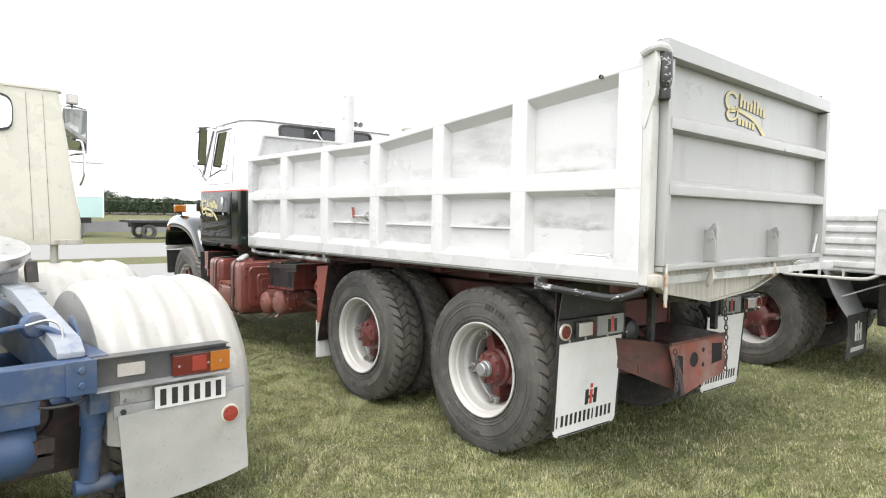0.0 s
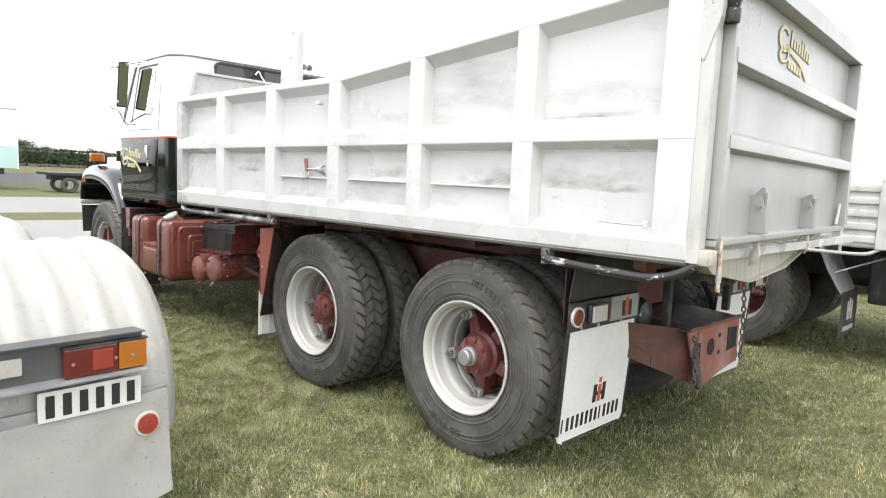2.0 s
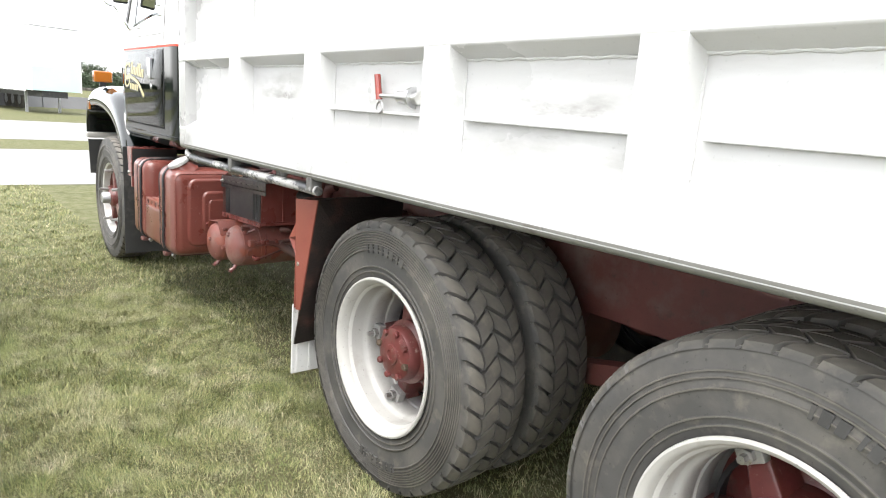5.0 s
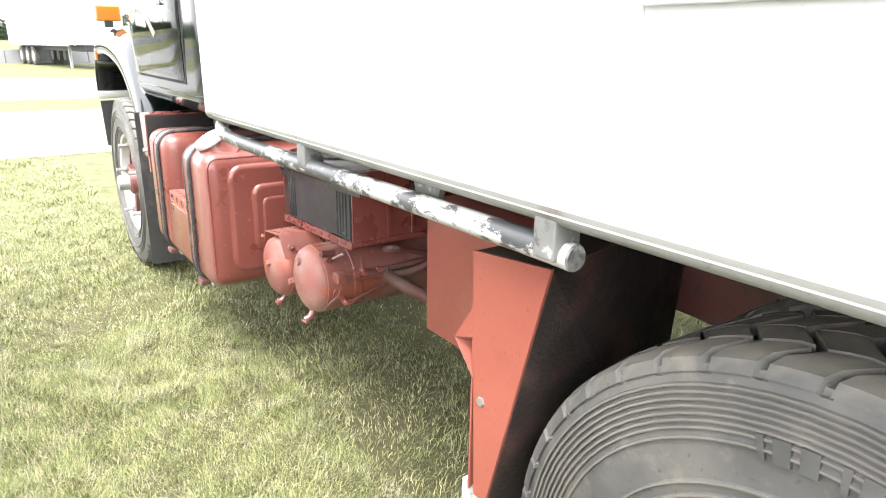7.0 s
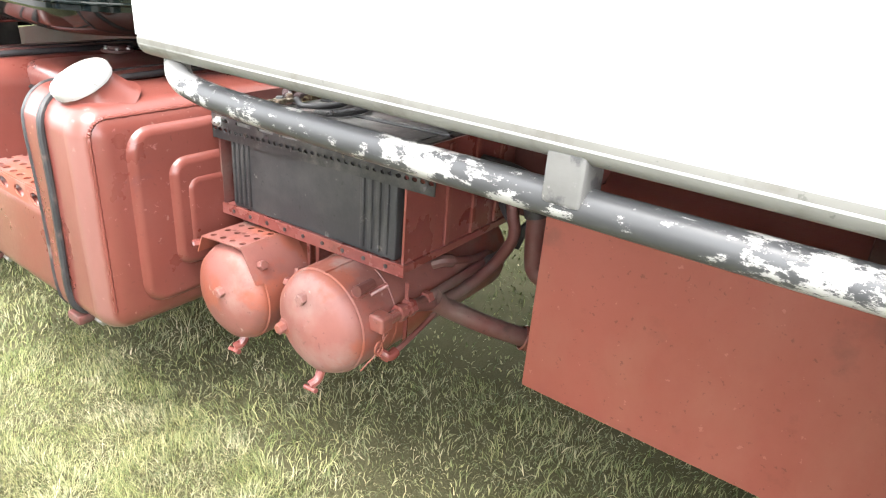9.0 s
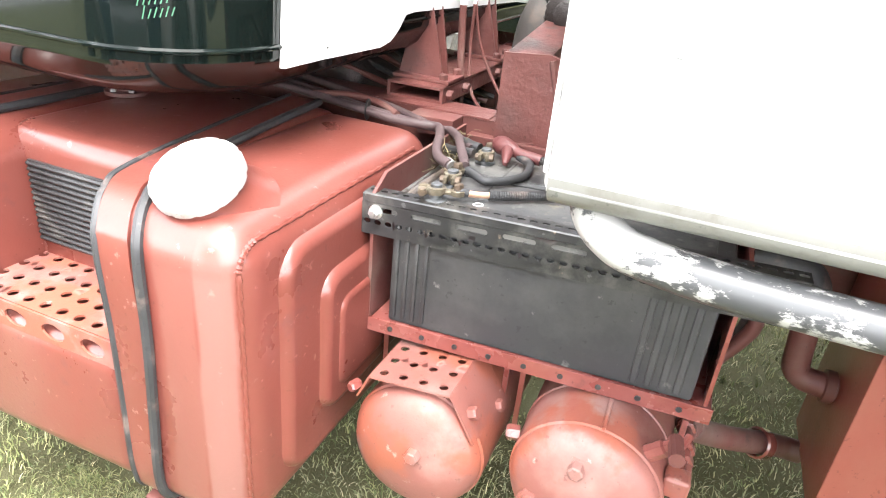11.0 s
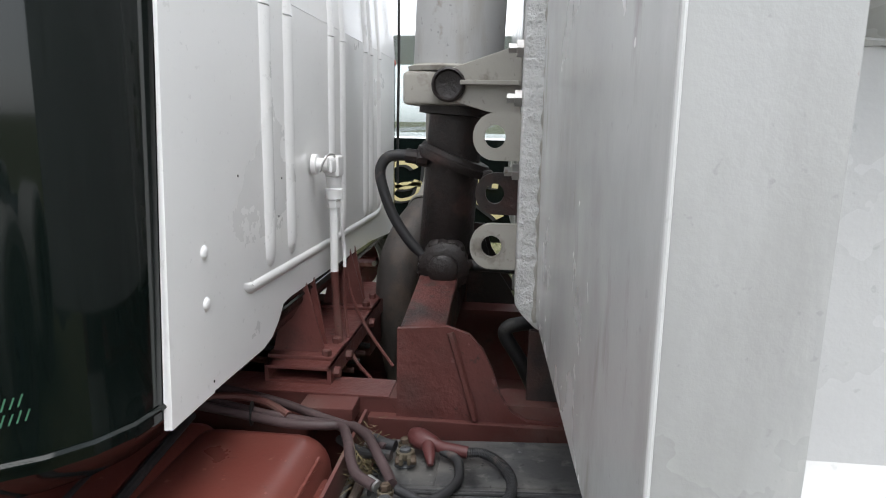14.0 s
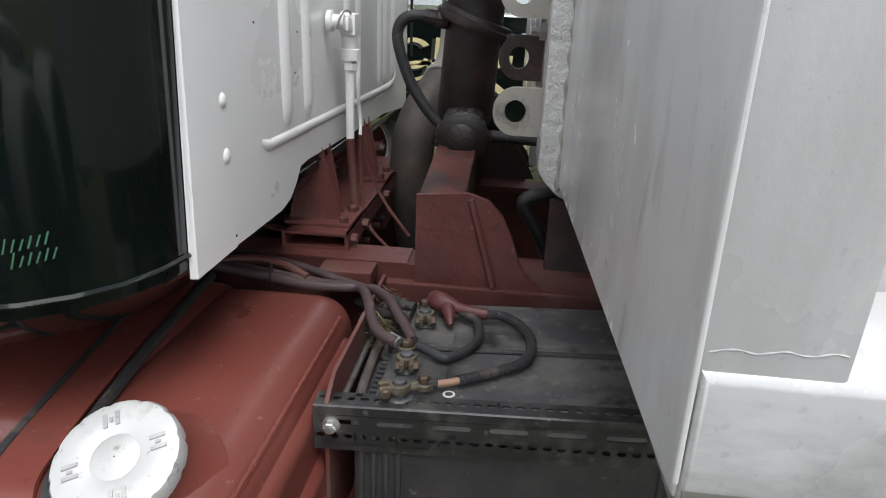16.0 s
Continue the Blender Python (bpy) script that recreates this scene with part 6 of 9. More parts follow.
gb = bmesh.new()
va = [gb.verts.new(p) for p in ((-1.149, 3.172, 1.047), (-0.65, 3.275, 1.047), (-0.64, 3.315, 0.42), (-1.149, 3.345, 0.38))]
vb = [gb.verts.new(v.co + Vector((0, 0.006, 0.001))) for v in va]
gb.faces.new(va)
gb.faces.new(vb[::-1])
for k in range(4):
    gb.faces.new((va[k], va[(k + 1) % 4], vb[(k + 1) % 4], vb[k]))
part("guard_sheet", gb, "grease", guard, "dark mud-stained inner sheet", smooth=0)
part("guard_top", P([(-1.149, 3.20), (-0.68, 3.29), (-0.68, 3.355), (-1.149, 3.355)], "z", 1.022, 1.028), "black", guard)
part("guard_lip", P([(-1.149, 0.93), (-1.149, 0.545), (-1.06, 0.62), (-1.06, 0.93)], "y", 3.352, 3.357), "orange_red", guard)
dent = bmesh.new()
vs = [dent.verts.new(p) for p in ((-1.1525, 3.352, 0.925), (-1.157, 3.400, 0.852), (-1.1525, 3.350, 0.868), (-1.1525, 3.345, 0.785), (-1.10, 3.362, 0.830))]
for f in ((0, 1, 2), (1, 3, 4), (1, 4, 2)):
    dent.faces.new([vs[i] for i in f])
part("bent_corner", dent, "orange_red", guard, smooth=0)
bolt(guard, (-1.152, 3.322, 0.752), (-1, 0, 0), 0.010, 0.004, "steel")
flap = part("mud_flap", P([(-1.150, 0.235), (-0.62, 0.235), (-0.62, 0.56), (-1.150, 0.56)], "y", 3.362, 3.374, 0.003), "flap_white", truck, "ribbed white plastic mud flap")
for i in range(9):
    part("flap_rib", B((-1.13 + i * 0.06, 3.358, 0.24), (-1.115 + i * 0.06, 3.378, 0.555), 0.003), "flap_white", flap)

# ---- truck: rear end ----
def rear_flap(x0, x1, z0, z1, y):
    pts = [(x0 + 0.062, z0), (x1 - 0.050, z0), (x1 - 0.018, z0 + 0.012), (x1, z0 + 0.05), (x1, z1), (x0, z1), (x0 + 0.016, z0 + 0.05), (x0 + 0.030, z0 + 0.014)]
    f = part("mud_flap", P(pts, "y", lambda x, z: y + 0.04 * (z1 - z) / (z1 - z0), lambda x, z: y + 0.008 + 0.04 * (z1 - z) / (z1 - z0)), "flap_white", truck, "white rubber mud flap with black and red print")
    yy = lambda z: y + 0.04 * (z1 - z) / (z1 - z0) - 0.0025
    def mark(pts2, m):
        part("print_bar", P(pts2, "y", lambda x, z: yy(z), lambda x, z: yy(z) + 0.002), m, f, smooth=0)
    w = x1 - x0
    cx, cz = x0 + w * 0.56, z0 + 0.155
    for dx, hgt, m in ((-0.039, 0.090, "print_black"), (0.039, 0.090, "print_black")):
        mark([(cx + dx - 0.014, cz), (cx + dx + 0.014, cz), (cx + dx + 0.014, cz + hgt), (cx + dx - 0.014, cz + hgt)], m)
    mark([(cx - 0.011, cz), (cx + 0.011, cz), (cx + 0.011, cz + 0.085), (cx - 0.011, cz + 0.085)], "print_red")
    mark([(cx - 0.011, cz + 0.095), (cx + 0.011, cz + 0.095), (cx + 0.011, cz + 0.120), (cx - 0.011, cz + 0.120)], "print_red")
    mark([(cx - 0.022, cz + 0.032), (cx - 0.012, cz + 0.032), (cx - 0.012, cz + 0.052), (cx - 0.022, cz + 0.052)], "print_black")
    mark([(cx + 0.012, cz + 0.032), (cx + 0.022, cz + 0.032), (cx + 0.022, cz + 0.052), (cx + 0.012, cz + 0.052)], "print_black")
    for i in range(13):
        xx = x0 + 0.035 + i * (w - 0.075) / 13
        lw = (w - 0.075) / 13
        mark([(xx, z0 + 0.060), (xx + lw * (0.24 if i == 0 or i == 8 else 0.48), z0 + 0.060), (xx + lw * (0.24 if i == 0 or i == 8 else 0.48), z0 + 0.125), (xx, z0 + 0.125)], "print_black")
    part("flap_edge", P([(x0 + 0.008, z0 + 0.05), (x0 + 0.020, z0 + 0.05), (x0 + 0.006, z1), (x0 - 0.005, z1)], "y", lambda x, z: yy(z) - 0.002, lambda x, z: yy(z) + 0.012), "print_black", f)
    part("flap_edge", P([(x0 + 0.06, z0 + 0.004), (x1 - 0.05, z0 + 0.004), (x1 - 0.05, z0 + 0.012), (x0 + 0.06, z0 + 0.012)], "y", lambda x, z: yy(z) - 0.002, lambda x, z: yy(z) + 0.006), "print_black", f)
    part("flap_edge", P([(x1 - 0.008, z0 + 0.05), (x1 + 0.003, z0 + 0.05), (x1 + 0.003, z1), (x1 - 0.008, z1)], "y", lambda x, z: yy(z) - 0.002, lambda x, z: yy(z) + 0.006), "print_black", f)
    return f


rear_flap(-1.165, -0.580, 0.255, 0.808, 0.652)
rear_flap(0.40, 0.95, 0.255, 0.80, 0.652)
for s in (-1, 1):
    bar = part("lamp_bar", B((s * 0.57, 0.642, 0.795), (s * 1.172, 0.660, 0.925), 0.004), "black", truck, "black rear lamp bar")
    part("reflector", lathe(bmesh.new(), (s * 1.128, 0.642, 0.862), (0, -1, 0), [(0.046, 0), (0.046, 0.012), (0.038, 0.012)], 32), "clear_lens", bar)
    part("reflector_lens", lathe(bmesh.new(), (s * 1.128, 0.632, 0.862), (0, -1, 0), [(0.037, 0), (0.036, 0.004), (0.001, 0.006)], 32), "red_lens", bar, "round red reflector")
    part("tail_lamp", B((s * 0.89, 0.622, 0.820), (s * 1.045, 0.642, 0.912), 0.010, 3), "black", bar, "clear and red tail lamp")
    part("lamp_lens", B((s * 0.918, 0.610, 0.828), (s * 1.035, 0.6225, 0.904), 0.006, 3), "clear_lens", bar)
    part("lamp_lens", B((s * 0.896, 0.610, 0.828), (s * 0.914, 0.6225, 0.904), 0.004, 3), "red_lens", bar)
    part("mark_plate", B((s * 0.60, 0.634, 0.81), (s * 0.85, 0.642, 0.925), 0.002), "galv", bar, "crumpled silver mark plate")
    for dx in (-0.03, 0.03):
        part("print_bar", B((s * 0.71 + dx - 0.012, 0.631, 0.825), (s * 0.71 + dx + 0.012, 0.634, 0.90)), "print_black", bar)
    part("print_bar", B((s * 0.71 - 0.009, 0.631, 0.825), (s * 0.71 + 0.009, 0.634, 0.915)), "print_red", bar)
    for x in (1.09, 0.95, 0.75, 0.56):
        bolt(bar, (s * x, 0.642, 0.808), (0, -1, 0), 0.010, 0.008)
    part("guard_bracket", P([(s * 1.14, 0.925), (s * 0.62, 0.925), (s * 0.62, 1.12), (s * 1.10, 1.12)], "y", 0.675, 0.680), "black", truck, "dirty black guard sheet")
beam = part("tow_beam", P([(-0.36, 0.72), (0.30, 0.72), (0.30, 0.47), (0.05, 0.44), (-0.16, 0.40), (-0.24, 0.44)], "y", 0.47, 0.482, 0.003), "red_dust", truck, "red plate tow beam, chipped and greasy")
part("beam_top", P([(-0.36, 0.47), (0.30, 0.47), (0.42, 0.95), (-0.46, 0.95)], "z", 0.722, 0.730), "grease", beam)
part("beam_side", P([(0.47, 0.72), (0.47, 0.42), (0.90, 0.60), (0.90, 0.78)], "x", -0.25, -0.242), "red_dirty", beam)
sb = bmesh.new()
vs = [sb.verts.new(p) for p in ((-0.25, 0.48, 0.715), (-0.20, 0.48, 0.41), (-0.72, 0.72, 0.64), (-0.80, 0.72, 0.80))]
ws = [sb.verts.new(v.co + Vector((0.006, 0.01, 0))) for v in vs]
sb.faces.new(vs)
sb.faces.new(ws[::-1])
for k in range(4):
    sb.faces.new((vs[k], vs[(k + 1) % 4], ws[(k + 1) % 4], ws[k]))
part("side_plate", sb, "rust_plate", beam, "bent rusty red side plate", smooth=0)
# dark discs and plates paint the shade of open holes
for x, z, r in ((-0.08, 0.606, 0.046), (0.03, 0.655, 0.014), (0.03, 0.56, 0.014)):
    part("eye_hole", lathe(bmesh.new(), (x, 0.472, z), (0, -1, 0), [(r, 0), (r, 0.004), (r * 0.75, 0.004), (r * 0.72, 0.003), (0.001, 0.003)], 20), "dark_gap", beam)
part("cut_out", P([(0.14, 0.55), (0.265, 0.56), (0.265, 0.675), (0.14, 0.685)], "y", 0.4670, 0.4705), "dark_gap", beam)
part("cut_out", P([(-0.285, 0.66), (-0.215, 0.645), (-0.205, 0.52)], "y", 0.4670, 0.4705), "dark_gap", beam)
part("beam_flange", P([(-0.36, 0.722), (0.30, 0.722), (0.30, 0.742), (-0.36, 0.742)], "y", 0.458, 0.472, 0.002), "red_dirty", beam)
part("tow_pin", lathe(bmesh.new(), (-0.28, 0.47, 0.56), (0, -0.3, -1), [(0.022, -0.14), (0.026, -0.10), (0.020, 0.0), (0.028, 0.04), (0.02, 0.14)], 12, caps=True), "grease", beam)
for x in (-0.40, 0.36):
    part("hanger_post", B((x - 0.02, 0.56, 0.74), (x + 0.02, 0.60, 1.08), 0.004), "black", truck)


def chain(pts, link=0.036):
    """A hanging chain, each link a bent ring."""
    line = curve_pts(pts, 30)
    dist, last, k = 0.0, line[0], 0
    for p in line[1:]:
        if (p - last).length >= link * 0.72:
            d, u, v = frame_of(p - last)
            if k % 2:
                u, v = v, u
            c = (p + last) / 2
            loop = [c + d * (link * 0.5 * math.cos(2 * math.pi * i / 10)) + u * (link * 0.30 * math.sin(2 * math.pi * i / 10)) for i in range(11)]
            part("chain_link", tube(bmesh.new(), loop, 0.0042, 6, smooth=False), "rust_pipe", beam)
            last, k = p, k + 1


part("inner_guard", P([(-1.12, 0.82), (-0.50, 0.80), (-0.47, 0.98), (-0.50, 1.125), (-1.12, 1.125)], "y", 0.712, 0.718), "grease", truck, "added dark filler sheet under the chassis sheet")
chain([(-0.34, 0.45, 0.70), (-0.32, 0.44, 0.60), (-0.33, 0.44, 0.45)])
chain([(0.22, 0.44, 0.98), (0.24, 0.43, 0.75), (0.245, 0.43, 0.50)])
chain([(-0.75, 0.30, 1.10), (-0.45, 0.28, 1.01), (-0.05, 0.28, 1.06), (0.20, 0.30, 1.12)])
part("brake_pot", lathe(bmesh.new(), (-0.50, 0.78, 0.80), (0, -1, 0), [(0.001, 0), (0.08, 0.01), (0.085, 0.10), (0.07, 0.14), (0.03, 0.16), (0.001, 0.16)], 24), "black", truck)
for x, z in ((-0.585, 1.155), (0.14, 1.165)):
    part("latch_strap", P([(ty(x, -0.060), 1.262), (ty(x, -0.052), 1.262), (ty(x, -0.012), z + 0.02), (ty(x, -0.012), z - 0.03), (ty(x, -0.022), z - 0.03), (ty(x, -0.028), z + 0.015)], "x", x - 0.022, x - 0.012, 0.002), "rust_edge", tailgate)
part("rear_pivot", R((-0.62, 0.36, 1.05), (0.62, 0.36, 1.05), 0.035), "grease", truck, "greasy tray pivot shaft")

# ---- truck: hoist between cab and tray ----
ped = part("hoist_bracket", P([(4.942, 1.110), (4.842, 1.118), (4.800, 1.105), (4.772, 1.075), (4.752, 1.035), (4.735, 0.985), (4.712, 0.948), (4.680, 0.930), (4.560, 0.922), (4.560, 0.862), (4.942, 0.858)], "x", -0.389, -0.377), "red_frame", truck, "red hoist bracket, thick chipped paint")
part("hoist_bracket", P([(4.942, 1.110), (4.842, 1.118), (4.752, 1.035), (4.712, 0.948), (4.560, 0.922), (4.560, 0.862), (4.942, 0.858)], "x", 0.377, 0.389), "red_dirty", truck)
part("bracket_top", P([(-0.374, 1.112), (-0.08, 1.150), (0.08, 1.150), (0.374, 1.112), (0.374, 1.03), (-0.374, 1.03)], "y", 4.848, 4.938, 0.004), "red_greasy", ped)
part("bracket_rib", T([(-0.392, 4.836, 1.108), (-0.394, 4.812, 1.03), (-0.394, 4.783, 0.93)], 0.0075, 6), "red_dirty", ped)
part("base_plate", B((-0.40, 4.50, 0.857), (-0.36, 5.0, 0.925), 0.003), "red_dirty", ped)
part("folded_end", P([(5.02, 0.958), (5.13, 0.956), (5.10, 0.915), (5.02, 0.925)], "x", -0.44, -0.377, 0.003), "red_dirty", ped)
hoist = part("hoist_cylinder", lathe(bmesh.new(), (0, 4.888, 1.19), (0, -0.062, 1), [(0.060, 0.0), (0.066, 0.01), (0.066, 0.34), (0.060, 0.345), (0.060, 0.40)], 36), "grease", truck, "greasy dark red hydraulic hoist ram")
part("clevis", B((-0.085, 4.835, 1.105), (0.085, 4.930, 1.235), 0.030, 4), "grease", hoist)
part("pivot_pin", lathe(bmesh.new(), (-0.075, 4.882, 1.168), (-1, 0, 0), [(0.060, 0), (0.060, 0.012), (0.048, 0.020), (0.036, 0.022), (0.036, 0.040), (0.028, 0.046), (0.001, 0.047)], 28), "grease", hoist)
for k in range(14):
    a = k * math.pi / 7 + 0.2 * math.sin(k * 5)
    part("grease_lump", lathe(bmesh.new(), (-0.083, 4.882 + 0.053 * math.cos(a), 1.168 + 0.053 * math.sin(a)), (-1, 0, 0), [(0.014 + 0.004 * math.sin(k * 3), -0.012), (0.011, 0.003), (0.001, 0.007)], 8), "grease", hoist)
cdir = Vector((0, -0.36, 0.95)).normalized()
part("slanted_collar", lathe(bmesh.new(), Vector((0, 4.872, 1.418)) - cdir * 0.016, cdir, [(0.060, 0.0), (0.090, 0.002), (0.093, 0.008), (0.093, 0.020), (0.088, 0.024), (0.086, 0.034), (0.060, 0.035)], 36), "grease", hoist)
part("collar_ear", B((-0.05, 4.775, 1.375), (-0.01, 4.80, 1.40), 0.006), "grease", hoist)
part("trunnion", B((-0.11, 4.772, 1.548), (0.11, 4.982, 1.622), 0.010), "lug_cream", hoist, "cream trunnion block smeared with grease")
part("trunnion_pin", lathe(bmesh.new(), (-0.11, 4.876, 1.592), (-1, 0, 0), [(0.038, 0), (0.038, 0.024), (0.033, 0.028), (0.029, 0.020), (0.012, 0.016), (0.001, 0.016)], 28), "grease", hoist)
part("seal_ring", lathe(bmesh.new(), (0, 4.866, 1.525), (0, -0.062, 1), [(0.070, 0), (0.092, 0.003), (0.092, 0.022), (0.070, 0.025)], 32), "grease", hoist)
part("flange", lathe(bmesh.new(), (0, 4.868, 1.622), (0, -0.03, 1), [(0.100, 0), (0.116, 0.002), (0.118, 0.012), (0.105, 0.018)], 36), "lug_cream", hoist)
part("outer_tube", lathe(bmesh.new(), (0, 4.866, 1.636), (0, -0.03, 1), [(0.106, 0), (0.106, 1.165), (0.100, 1.175), (0.03, 1.178), (0.028, 1.195), (0.001, 1.196)], 40), "tube_grey", hoist, "pale grey outer ram tube")
for x in (-0.125, 0.115):
    part("trunnion_arm", P([(4.872, 1.628), (4.716, 1.682), (4.716, 1.515), (4.880, 1.560)], "x", x, x + 0.012, 0.003), "lug_cream", hoist)
    part("arm_web", B((x - 0.02, 4.72, 1.592), (x + 0.03, 4.85, 1.602), 0.002), "lug_cream", hoist)
for z in (1.655, 1.560, 1.415):
    part("stud", lathe(bmesh.new(), (-0.27, 4.715, z), (0, 1, 0), [(0.018, 0), (0.018, 0.014), (0.010, 0.015), (0.010, 0.030), (0.001, 0.031)], 6), "steel", chan, smooth=20)
part("hose", T([(-0.03, 4.945, 1.425), (-0.03, 4.985, 1.430), (-0.03, 5.028, 1.425), (-0.03, 5.048, 1.395), (-0.03, 5.042, 1.35), (-0.03, 5.015, 1.28), (-0.03, 4.975, 1.22), (-0.03, 4.94, 1.185)], 0.0135, 12, 8), "cable", hoist, "black hydraulic hose")
part("hose_fitting", lathe(bmesh.new(), (-0.03, 4.93, 1.424), (0, 1, 0.1), [(0.022, 0), (0.022, 0.025), (0.018, 0.027), (0.018, 0.055)], 10), "grease", hoist)
part("hose", T([(-0.03, 4.83, 1.165), (-0.03, 4.77, 1.163), (-0.03, 4.69, 1.160), (0.0, 4.60, 1.15)], 0.014, 12), "cable", hoist, "black hydraulic hose")
part("hanger_plate", B((-0.345, 4.58, 0.955), (-0.328, 4.683, 1.105), 0.004), "grease", truck, "dark greasy hanger plate")
part("hanger_plate", B((-0.300, 4.60, 0.940), (-0.285, 4.672, 1.06), 0.004), "grease", truck)
for x in (0.15, 0.30):
    part("hoist_gusset", P([(4.84, 1.02), (4.70, 1.02), (4.72, 1.06), (4.78, 1.15), (4.80, 1.22), (4.84, 1.22)], "x", x, x + 0.008), "grease", ped)
part("drain_pipe", T([(-0.19, 4.655, 1.076), (-0.20, 4.700, 1.073), (-0.20, 4.726, 1.062), (-0.20, 4.727, 1.040), (-0.20, 4.695, 0.990), (-0.20, 4.655, 0.910)], 0.0165, 12, 6), "black", truck)

# air intake elbow, stack
part("intake_elbow", T([(0.47, 4.988, 1.228), (0.37, 5.030, 1.165), (0.305, 5.052, 1.095), (0.285, 5.059, 1.02), (0.283, 5.060, 0.95), (0.288, 5.058, 0.83), (0.30, 5.055, 0.72)], lambda t: 0.064 if t < 0.72 else 0.064 - 0.10 * (t - 0.72), 24, 8), "rust_pipe", truck, "dark rusty intake elbow")
part("intake_pipe", T([(0.46, 4.992, 1.222), (0.53, 4.975, 1.262), (0.60, 4.965, 1.32), (0.64, 4.965, 1.40)], 0.060, 20, 6), "lug_cream", truck, "cream intake pipe rising behind the ram")
part("elbow_clamp", lathe(bmesh.new(), (0.455, 4.994, 1.220), (0.83, -0.33, 0.50), [(0.066, 0), (0.070, 0.003), (0.070, 0.02), (0.066, 0.023)], 24), "lug_cream", truck)
part("exhaust_stack", R((0.66, 4.97, 1.2), (0.66, 4.97, 2.22), 0.058, 28), "lug_cream", truck, "cream pipe behind the cab")
part("breather_pipe", T([(1.13, 5.10, 2.58), (1.135, 5.10, 2.90), (1.18, 5.10, 3.10), (1.21, 5.10, 3.23)], 0.018, 12), "alu", truck)
part("breather_canister", lathe(bmesh.new(), (1.09, 5.10, 2.40), (0, 0, 1), [(0.001, 0), (0.062, 0.0), (0.062, 0.13), (0.070, 0.135), (0.088, 0.145), (0.088, 0.172), (0.066, 0.182), (0.050, 0.195), (0.001, 0.196)], 24), "lug_cream", truck, "cream breather canister behind the cab")
part("whip_aerial", R((1.00, 5.12, 2.50), (1.00, 5.12, 3.37), 0.004, 6), "steel", truck)

# ---- truck: cab ----
def cab_outline(inset=0.0, r=0.20):
    """Plan of the cab, rear corners rounded; starts at the front left."""
    x, yb, yf = 1.05 - inset, 5.172 + inset, 6.50 - inset
    pts = [(-x, yf)]
    for k in range(7):
        a = math.pi + k * math.pi / 12
        pts.append((-x + r + r * math.cos(a), yb + r + r * math.sin(a)))
    pts += [(-px, py) for px, py in pts[::-1]]
    return pts


def loft(levels, close_top=True, close_bottom=True):
    """levels: (outline, z). All outlines have the same number of points."""
    bm = bmesh.new()
    rings = [[bm.verts.new((x, y, z)) for x, y in o] for o, z in levels]
    n = len(rings[0])
    for p, q in zip(rings, rings[1:]):
        for k in range(n):
            bm.faces.new((p[k], p[(k + 1) % n], q[(k + 1) % n], q[k]))
    if close_bottom:
        bm.faces.new(rings[0][::-1])
    if close_top:
        bm.faces.new(rings[-1])
    return bm


cab = part("cab_lower", loft([(cab_outline(0.085), 1.054), (cab_outline(0.055), 1.060), (cab_outline(0.026), 1.080), (cab_outline(0.006), 1.112), (cab_outline(0.0), 1.122), (cab_outline(0.0), 1.725)]), "green", truck, "dark green glossy cab body")
part("sill_moulding", loft([(cab_outline(-0.001), 1.134), (cab_outline(-0.005), 1.137), (cab_outline(-0.005), 1.140), (cab_outline(-0.001), 1.143)], False, False), "green", cab)
part("waist_stripe", loft([(cab_outline(-0.002), 1.715), (cab_outline(-0.003), 1.722), (cab_outline(-0.002), 1.729)], False, False), "print_red", cab, "thin red waist stripe")
def upper_outline(inset, front):
    o = cab_outline(inset)
    return [(x, y if y < 6.2 else front) for x, y in o]
roof_levels = [(upper_outline(0.0, 6.50), 1.726), (upper_outline(0.012, 6.48), 1.90), (upper_outline(0.045, 6.20), 2.485), (upper_outline(0.068, 6.12), 2.525), (upper_outline(0.12, 6.02), 2.548), (upper_outline(0.28, 5.85), 2.562)]
up = part("cab_upper", loft(roof_levels), "cab_top", truck, "white cab top and roof")
# back panel with swages
back = [(-0.850, 1.106), (-0.72, 1.104), (-0.515, 1.100), (-0.47, 1.108), (-0.435, 1.128), (-0.405, 1.155), (-0.36, 1.158), (0.40, 1.135), (0.80, 1.10), (0.80, 1.726), (-0.806, 1.726)]
bp = part("back_panel", P(back, "y", 5.165, 5.171), "cab_white", truck, "white cab back panel with pressed ribs")
part("back_panel_upper", P([(-0.806, 1.727), (0.80, 1.727), (0.76, 2.40), (-0.79, 2.40)], "y", lambda x, z: 5.165 + 0.07 * max(0, z - 1.727), lambda x, z: 5.171 + 0.07 * max(0, z - 1.727)), "cab_white", bp)
part("overlap_strip", P([(-0.850, 1.106), (-0.724, 1.106), (-0.722, 1.726), (-0.821, 1.726)], "y", 5.1592, 5.1652, 0.0012), "cab_white", bp)
for x in (-0.467, -0.349, -0.045, 0.063, 0.320, 0.395, 0.520):
    z0 = 1.255 if x < -0.2 else 1.235
    part("swage", T([(x, 5.207, z0 - 0.014), (x, 5.199, z0 + 0.006), (x, 5.1945, z0 + 0.035), (x, 5.194, z0 + 0.25), (x, 5.194, 1.70)], 0.038, 28), "cab_white", bp)
    part("swage", R((x, 5.194, 1.70), (x - 0.02 * x, 5.238, 2.30), 0.038, 24), "cab_white", bp)
